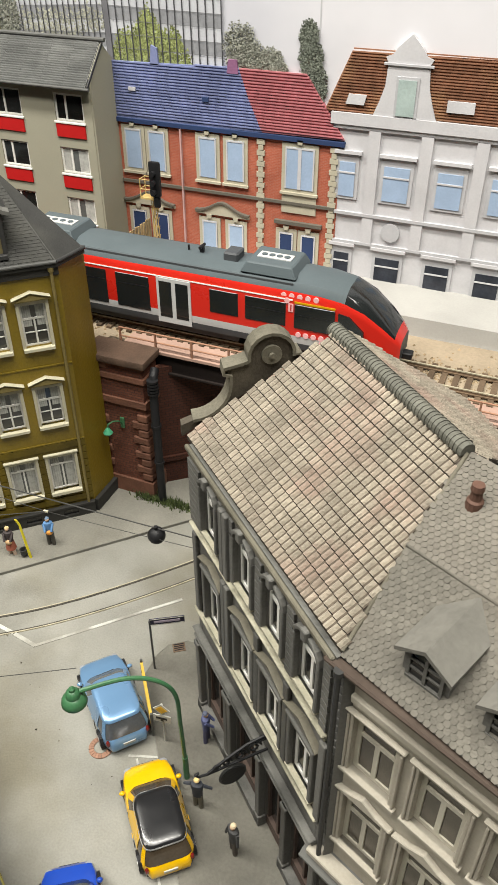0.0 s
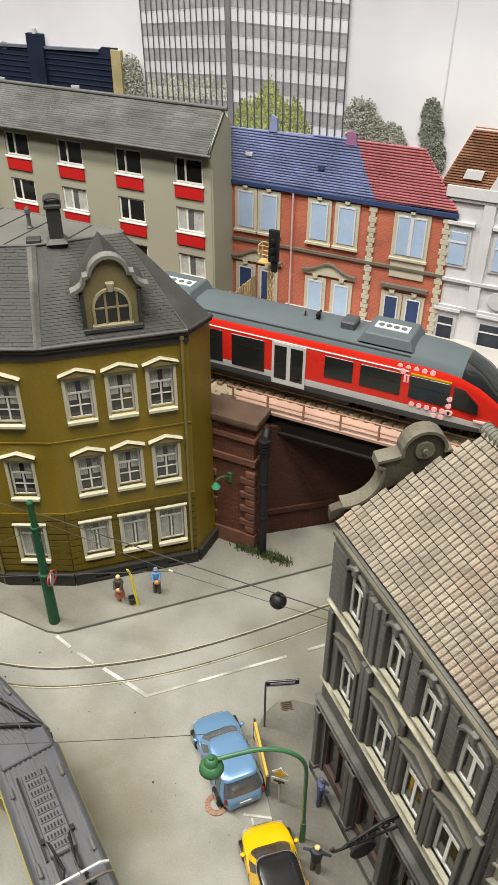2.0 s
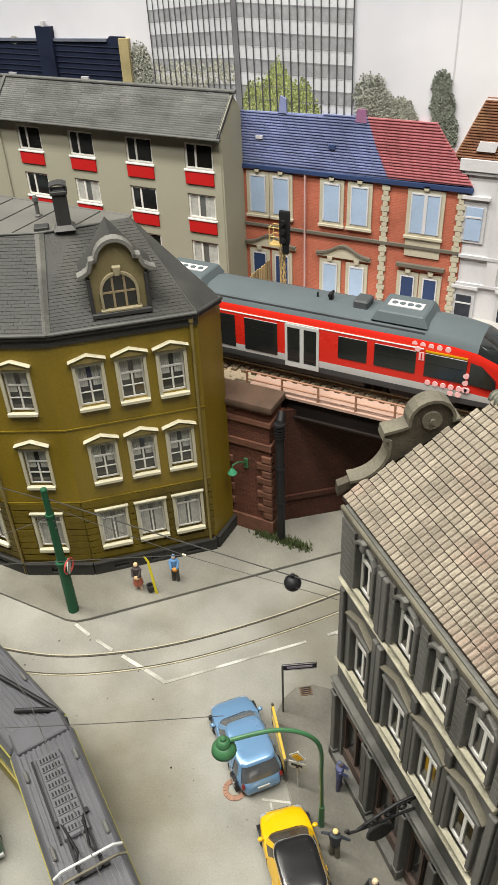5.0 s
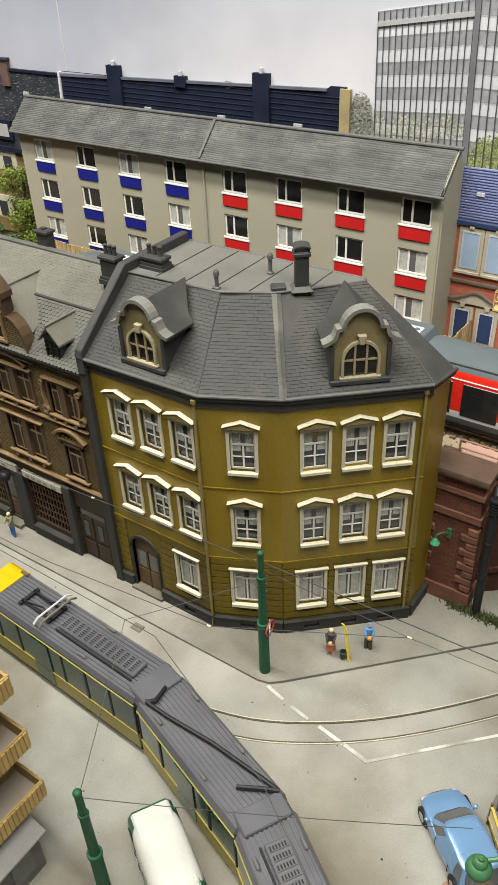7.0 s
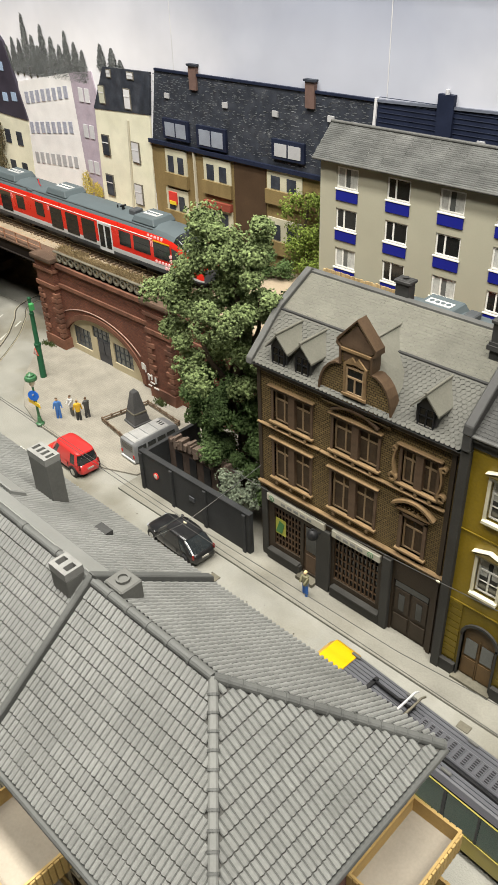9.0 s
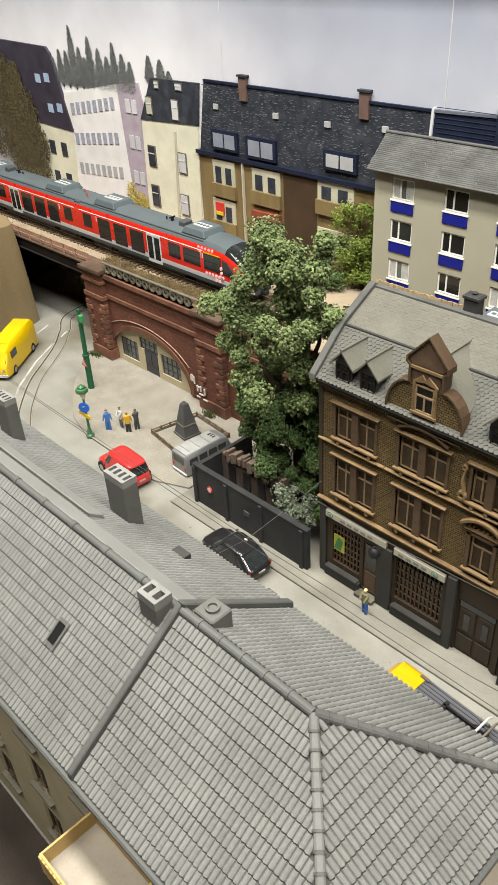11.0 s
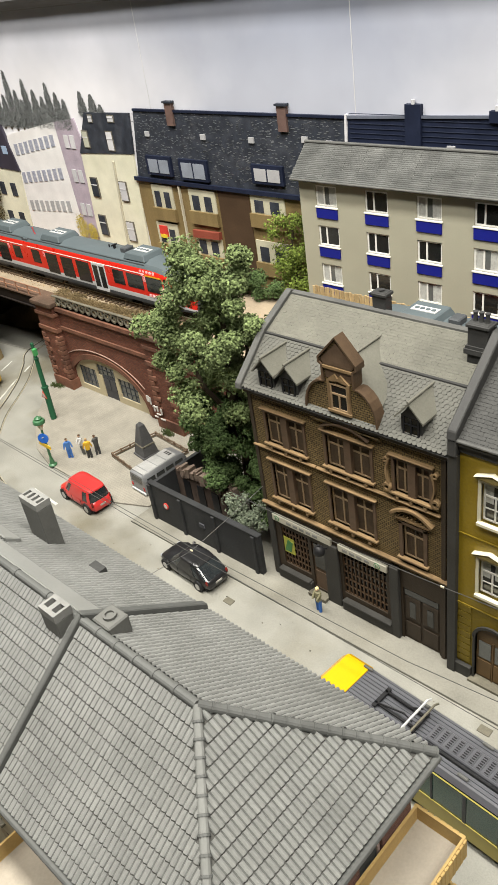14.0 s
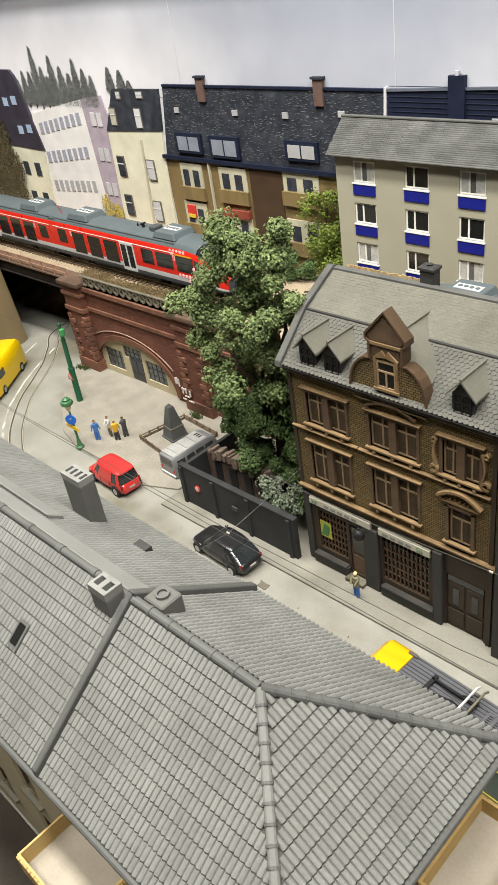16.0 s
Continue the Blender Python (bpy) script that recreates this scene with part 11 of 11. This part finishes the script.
for x, w in ((-0.1145, 0.0090), (-0.0865, 0.0142), (-0.0572, 0.0135), (-0.0285, 0.0135), (0.0005, 0.0135), (0.03, 0.0135)):
    for z, h, mt in ((0.1490, 0.0190, PRPANE), (0.0985, 0.0165, PRD)):
        fr = flat(wh, "window", rect(x - w / 2 - 0.0020, x + w / 2 + 0.0020, z - 0.0016, z + h + 0.0040), PRWS, 0.0020)
        part("pane", B().prism(rect(x - w / 2, x + w / 2, z, z + h), BY0 - 0.0024, BY0 - 0.0020), mt, fr, m=Matrix())
        part("lintel", B().prism(rect(x - w / 2 - 0.0032, x + w / 2 + 0.0032, z + h + 0.0046, z + h + 0.0064), BY0 - 0.0034, BY0 - 0.0012), PRW, fr, m=Matrix())
        part("frame_bar", B().prism(rect(x - w / 2, x + w / 2, z + h * 0.68, z + h * 0.68 + 0.0009), BY0 - 0.0027, BY0 - 0.0023), PRW, fr, m=Matrix())
for x in (-0.1005, -0.0720, -0.0430, -0.0140):
    flat(wh, "pilaster", rect(x - 0.0032, x + 0.0032, 0.1230, 0.1860), PRW, 0.0026)
flat(wh, "medallion", [(-0.0865 + 0.0055 * math.cos(6.2832 * k / 14), 0.1310 + 0.0055 * math.sin(6.2832 * k / 14)) for k in range(14)], PRWS, 0.0026)

# long dark slated row behind the block
dk = printed("slated_row", -0.6, 0.10, "long dark slated tenement row printed on the backdrop")
flat(dk, "navy_roof", [(-0.5840, 0.1850), (-0.3375, 0.1850), (-0.3388, 0.2458), (-0.3500, 0.2458), (-0.3520, 0.2440), (-0.5840, 0.2375)], PRN, 0.0014)
flat(dk, "slate_roof", [(-0.8420, 0.1745), (-0.5840, 0.1760), (-0.5840, 0.2372), (-0.8300, 0.2375)], PRD, 0.0014)
rows_ = B()
rq = random.Random(4)
for i in range(1500):
    x, z = rq.uniform(-0.838, -0.586), rq.uniform(0.178, 0.236)
    rows_.prism(rect(x, x + rq.uniform(0.001, 0.003), z, z + 0.0005), BY0 - 0.0016, BY0 - 0.0013)
part("slate_course", rows_, mat("print_slate_pale", (0.092, 0.097, 0.105), 0.5, 0.3, 90, 0, isl=0.5), dk, m=Matrix())["kind"] = "stuff"
rows_ = B()
for k in range(16):
    z = 0.190 + k * 0.0033
    rows_.prism(rect(-0.582, -0.3395, z, z + 0.0004), BY0 - 0.0018, BY0 - 0.0013)
part("roof_seam", rows_, mat("print_navy_line", (0.020, 0.025, 0.044), 0.5), dk, m=Matrix())["kind"] = "stuff"
flat(dk, "ridge", [(-0.8300, 0.2362), (-0.5840, 0.2362), (-0.5840, 0.2380), (-0.8300, 0.2382)], PRN, 0.0024)
flat(dk, "ridge", [(-0.5840, 0.2362), (-0.3520, 0.2428), (-0.3520, 0.2444), (-0.5840, 0.2380)], mat("print_ridge_line", (0.10, 0.11, 0.14), 0.5), 0.0024)
flat(dk, "downpipe", [(-0.5870, 0.2100), (-0.5850, 0.2100), (-0.5835, 0.2390), (-0.5855, 0.2390)], PRW, 0.0028)
for x in (-0.778, -0.6458):
    c = flat(dk, "chimney", rect(x - 0.0045, x + 0.0045, 0.2250, 0.2440), mat("print_chimney_brick", (0.11, 0.07, 0.06), 0.6, 0.2, 120, 0), 0.0034, label="red brick chimney")
    part("cap", B().prism(rect(x - 0.0058, x + 0.0058, 0.2440, 0.2456), BY0 - 0.0044, BY0), PRD, c, m=Matrix())
for x, z0_, z1_, w in ((-0.5275, 0.2160, 0.2470, 0.0062), (-0.4000, 0.2200, 0.2500, 0.0062), (-0.4664, 0.2370, 0.2440, 0.0048)):
    c = flat(dk, "chimney", rect(x - w, x + w, z0_, z1_), PRN, 0.0034, label="dark chimney")
    part("pot", B().cyl((x, BY0 - 0.002, z1_), (x, BY0 - 0.002, z1_ + 0.0030), 0.0014, n=8), PRWS, c, m=Matrix())
flat(dk, "gable_end", rect(-0.3425, -0.3355, 0.2000, 0.2450), mat("print_ochre_grey", (0.30, 0.25, 0.13), 0.6, 0.25, 60, 0), 0.0030)
for x, z in ((-0.8151, 0.2166), (-0.7401, 0.2168), (-0.6826, 0.2167), (-0.6255, 0.2197), (-0.6018, 0.2178), (-0.5637, 0.2174), (-0.4987, 0.2190), (-0.4333, 0.2193), (-0.3727, 0.2197)):
    flat(dk, "skylight", rect(x - 0.0030, x + 0.0030, z - 0.0022, z + 0.0022), PRG, 0.0026)
for x0, x1, z0_, z1_ in ((-0.8200, -0.7900, 0.1815, 0.1950), (-0.7740, -0.7420, 0.1800, 0.1945), (-0.6830, -0.6530, 0.1840, 0.1955)):
    dr_ = flat(dk, "dormer", rect(x0 - 0.0025, x1 + 0.0025, z0_ - 0.0015, z1_ + 0.0025), PRN, 0.0040)
    for s in (0, 1):
        xa = x0 + (x1 - x0) * (0.03 + 0.5 * s)
        part("pane", B().prism(rect(xa, xa + (x1 - x0) * 0.44, z0_ + 0.0008, z1_ - 0.0006), BY0 - 0.0044, BY0 - 0.0038), PRSKY if x0 < -0.7 else PRG, dr_, m=Matrix())
flat(dk, "wall", rect(-0.8450, -0.6200, 0.0600, 0.1745), mat("print_ochre_wall", (0.185, 0.135, 0.060), 0.6, 0.35, 60, 0, stain=(0.09, 0.062, 0.03), stain_amt=0.8, streak=True), 0.0010)
flat(dk, "recess_wall", rect(-0.7330, -0.6950, 0.0600, 0.1740), mat("print_umber", (0.055, 0.034, 0.020), 0.6, 0.25, 40, 0), 0.0016)
flat(dk, "eaves_board", rect(-0.8460, -0.6200, 0.1725, 0.1760), PRN, 0.0040)
for x0, x1, z0_, z1_ in ((-0.8250, -0.7950, 0.1480, 0.1700), (-0.7720, -0.7370, 0.1500, 0.1700), (-0.6930, -0.6540, 0.1560, 0.1720), (-0.8280, -0.7970, 0.1120, 0.1330), (-0.7720, -0.7370, 0.1080, 0.1280), (-0.6930, -0.6540, 0.112, 0.132)):
    lg = flat(dk, "loggia", rect(x0, x1, z0_, z1_), mat("print_loggia", (0.42, 0.40, 0.30), 0.6, 0.2, 60, 0) if x0 == -0.8250 else bpy.data.materials["print_loggia"], 0.0020)
    for k in range(2):
        xa = x0 + (x1 - x0) * (0.12 + 0.46 * k)
        part("pane", B().prism(rect(xa, xa + (x1 - x0) * 0.26, z0_ + 0.001, z0_ + (z1_ - z0_) * 0.72), BY0 - 0.0024, BY0 - 0.0019), PRD, lg, m=Matrix())
    part("parapet", B().prism(rect(x0 - 0.001, x1 + 0.001, z0_ - 0.0120, z0_), BY0 - 0.0040, BY0 - 0.0010), bpy.data.materials["print_ochre_wall"], lg, m=Matrix())
flat(dk, "flag", rect(-0.8235, -0.8120, 0.1190, 0.1300), mat("cloth_red", (0.5, 0.04, 0.03), 0.6), 0.0032)
flat(dk, "flag_band", rect(-0.8225, -0.8130, 0.1180, 0.1215), mat("cloth_yellow", (0.6, 0.45, 0.03), 0.6), 0.0036)
flat(dk, "awning", [(-0.7720, 0.1250), (-0.7365, 0.1265), (-0.7365, 0.1330), (-0.7720, 0.1320)], mat("awning_red", (0.20, 0.050, 0.032), 0.6), 0.0050)
flat(dk, "downpipe", rect(-0.7845, -0.7830, 0.0900, 0.1730), PRST, 0.0034)

# cream narrow house with dark mansard
ch_ = printed("narrow_cream_house", -0.88, 0.08, "narrow cream house with a dark mansard printed on the backdrop")
PRCR = mat("print_cream", (0.60, 0.58, 0.46), 0.6, 0.12, 60, 0, stain=(0.5, 0.5, 0.36))
flat(ch_, "wall", [(-0.9350, 0.0600), (-0.8500, 0.0600), (-0.8430, 0.1970), (-0.9290, 0.1940)], PRCR, 0.0018)
flat(ch_, "roof", [(-0.9300, 0.1930), (-0.8420, 0.1970), (-0.8370, 0.2340), (-0.9070, 0.2330)], PRD, 0.0024)
for x, z, w, h, mt in ((-0.9170, 0.150, 0.0100, 0.0185, PRD), (-0.8690, 0.1500, 0.0100, 0.0180, PRWS), (-0.9180, 0.1090, 0.0105, 0.0200, PRD), (-0.8710, 0.108, 0.0105, 0.0190, PRWS), (-0.8730, 0.1990, 0.0085, 0.0170, PRW), (-0.9130, 0.2000, 0.0080, 0.0150, PROL), (-0.8980, 0.2250, 0.0055, 0.0055, PRWS), (-0.8650, 0.2260, 0.0085, 0.0050, PRWS)):
    w_ = flat(ch_, "window", rect(x - w / 2 - 0.0010, x + w / 2 + 0.0010, z - 0.0010, z + h + 0.0010), PRSH, 0.0030)
    part("pane", B().prism(rect(x - w / 2, x + w / 2, z, z + h), BY0 - 0.0034, BY0 - 0.0029), mt, w_, m=Matrix())
    part("frame_bar", B().prism(rect(x - w / 2, x + w / 2, z + h * 0.62, z + h * 0.62 + 0.0008), BY0 - 0.0037, BY0 - 0.0033), PRW, w_, m=Matrix())
flat(ch_, "stair_line", [(-0.8850, 0.0900), (-0.8820, 0.0900), (-0.8750, 0.1880), (-0.8775, 0.1880)], PRST, 0.0028)

# white and lilac office block
wo = printed("lilac_block", -1.0, 0.08, "white and lilac office block printed on the backdrop")
PRLW = mat("print_block_pane", (0.29, 0.30, 0.36), 0.5, 0.3, 300, 0)
PRLI = mat("print_lilac", (0.34, 0.29, 0.34), 0.6, 0.2, 80, 0)
flat(wo, "wall", [(-1.0850, 0.0600), (-0.9560, 0.0600), (-0.9660, 0.2225), (-1.0680, 0.2050)], mat("print_block_white", (0.66, 0.645, 0.64), 0.6, 0.1, 60, 0), 0.0014)
flat(wo, "brick_wall", [(-0.9560, 0.0600), (-0.9200, 0.0600), (-0.9210, 0.1920), (-0.9290, 0.2268), (-0.9660, 0.2225)], PRLI, 0.0014)
for r, (zl, zr) in enumerate(((0.1880, 0.2030), (0.1570, 0.1680), (0.1250, 0.1320))):
    for k in range(8):
        u = (k + 0.4) / 8
        x = -1.0620 + u * (0.0880)
        z = zl + (zr - zl) * u
        w_ = flat(wo, "window", [(x, z - 0.0050), (x + 0.0066, z - 0.0045), (x + 0.0066, z + 0.0075), (x, z + 0.0068)], PRLW if r < 2 else PRG, 0.0020)
    for x in (-0.9500, -0.9395):
        w_ = flat(wo, "window", rect(x - 0.0036, x + 0.0036, zr - 0.0060, zr + 0.0070), PRW if r == 0 else PRWS, 0.0022)
# far house with a steep dark roof
lh = printed("steep_roof_house", -1.12, 0.08, "white house with a steep dark roof printed on the backdrop")
flat(lh, "wall", [(-1.20, 0.0600), (-1.0720, 0.0600), (-1.0600, 0.1680), (-1.20, 0.1720)], PRCR, 0.0022)
flat(lh, "roof", [(-1.20, 0.1700), (-1.0590, 0.1655), (-1.0830, 0.2440), (-1.0900, 0.2500), (-1.20, 0.2530)], mat("print_plum_roof", (0.04, 0.035, 0.05), 0.5, 0.25, 60, 0), 0.0030)
for x, z in ((-1.0790, 0.1880), (-1.0980, 0.1860), (-1.0960, 0.2180), (-1.1150, 0.2160)):
    flat(lh, "skylight", rect(x - 0.0050, x + 0.0050, z - 0.0040, z + 0.0050), PRPANE, 0.0036)
for x, z in ((-1.0850, 0.1350), (-1.1100, 0.1350), (-1.0850, 0.1000), (-1.1100, 0.1)):
    flat(lh, "window", rect(x - 0.0055, x + 0.0055, z, z + 0.0150), PRD, 0.0030)


def flat_tree(name, at, lobes, n, size, material, label, seed, off=0.0):
    t_ = thing(name, (at[0], BY0, at[1]), label, "printed tree", "printed backdrop")
    r = random.Random(seed)
    vs, fs = [], []
    for cx, cz, rx, rz in lobes:
        for _ in range(int(n * 8)):
            a, q = r.uniform(0, 6.2832), math.sqrt(r.random()) * r.uniform(0.8, 1.15)
            x, z, y = cx + math.cos(a) * rx * q, cz + math.sin(a) * rz * q, BY0 - off - r.uniform(0.0005, 0.0012)
            s, b_ = size * 0.58 * r.uniform(0.6, 1.5), r.uniform(0, 6.28)
            o = len(vs)
            for k in range(3):
                vs.append((x + s * math.cos(b_ + k * 2.1), y - 0.0003 * k, z + s * math.sin(b_ + k * 2.1)))
            fs.append((o, o + 1, o + 2))
    me = bpy.data.meshes.new("crown")
    me.from_pydata(vs, [], fs)
    me.materials.append(material)
    place("crown", me, t_, Matrix())
    part("trunk", B().box(at[0] - 0.0006, BY0 - 0.0012, min(l[1] - l[3] for l in lobes) - 0.003, at[0] + 0.0006, BY0, lobes[0][1]), BARK, t_, m=Matrix())
    return t_


PT1 = mat("print_tree_olive", (0.235, 0.24, 0.20), 0.7, 0.2, 200, 0, isl=0.18)
PT2 = mat("print_tree_dark", (0.145, 0.16, 0.128), 0.7, 0.25, 200, 0, isl=0.25)
PT3 = mat("print_poplar", (0.135, 0.142, 0.142), 0.7, 0.3, 200, 0, isl=0.45)
flat_tree("printed_tree", (-0.1780, 0.2090), [(-0.1790, 0.2200, 0.0100, 0.0130), (-0.1730, 0.2160, 0.0100, 0.0080), (-0.1615, 0.2145, 0.0070, 0.0075), (-0.1570, 0.2110, 0.0050, 0.0050)], 170, 0.0010, PT1, "pale olive tree printed behind the terrace", 1)
flat_tree("printed_tree", (-0.1400, 0.2000), [(-0.1405, 0.2290, 0.0050, 0.0075), (-0.1390, 0.2190, 0.0065, 0.0080), (-0.1375, 0.2080, 0.0075, 0.0080), (-0.1345, 0.2030, 0.0050, 0.0060)], 150, 0.0010, PT2, "dark green tree printed behind the terrace", 2)
flat_tree("printed_tree", (-0.3290, 0.2050), [(-0.3290, 0.2280, 0.0085, 0.0140), (-0.3330, 0.2160, 0.0060, 0.0080)], 190, 0.0010, PT1, "grey-green tree printed beside the tower", 3)
flat_tree("printed_tree", (-0.4268, 0.2380), [(-0.4268, 0.2410, 0.0040, 0.0022)], 60, 0.0008, PT1, "treetop printed above the slated roofs", 4)
for k, (x, zt, w) in enumerate(((-1.080, 0.240, 0.0050), (-1.066, 0.248, 0.0045), (-1.040, 0.271, 0.0055), (-1.053, 0.247, 0.0050), (-1.027, 0.252, 0.0055), (-1.018, 0.243, 0.0050), (-1.008, 0.262, 0.0060), (-0.992, 0.252, 0.0060), (-0.978, 0.246, 0.0055), (-0.966, 0.259, 0.0050), (-0.952, 0.250, 0.0055), (-0.940, 0.244, 0.0045), (-0.909, 0.2515, 0.0045), (-0.892, 0.249, 0.0045), (-0.880, 0.2400, 0.0035))):
    zb = 0.216 if x < -0.93 else 0.230
    flat_tree("poplar_tree", (x, zb), [(x, zb + (zt - zb) * u, w * q * 1.45, (zt - zb) * 0.15) for u, q in ((0.10, 1.15), (0.30, 1.0), (0.50, 0.85), (0.70, 0.62), (0.87, 0.34))], 90, 0.0010, PT3, "slender dark poplar printed on the sky", 30 + k)
PT4 = mat("print_autumn", (0.085, 0.070, 0.036), 0.7, 0.3, 200, 0, isl=0.5)
flat_tree("printed_tree", (-1.155, 0.12), [(-1.225, 0.195, 0.034, 0.036), (-1.225, 0.150, 0.036, 0.034), (-1.190, 0.205, 0.026, 0.030), (-1.166, 0.208, 0.016, 0.022), (-1.182, 0.172, 0.036, 0.030), (-1.156, 0.176, 0.028, 0.030), (-1.176, 0.140, 0.040, 0.030), (-1.148, 0.142, 0.032, 0.028), (-1.165, 0.112, 0.045, 0.026)], 230, 0.0023, PT4, "brown autumn tree printed at the street end", 50, off=0.0040)
flat_tree("printed_shrub", (-0.955, 0.10), [(-0.958, 0.1130, 0.010, 0.014), (-0.940, 0.1080, 0.008, 0.010)], 120, 0.0010, mat("print_yellow_leaf", (0.45, 0.36, 0.08), 0.7, 0.2, 200, 0, isl=0.4), "yellow shrub printed before the office block", 51, off=0.0026)
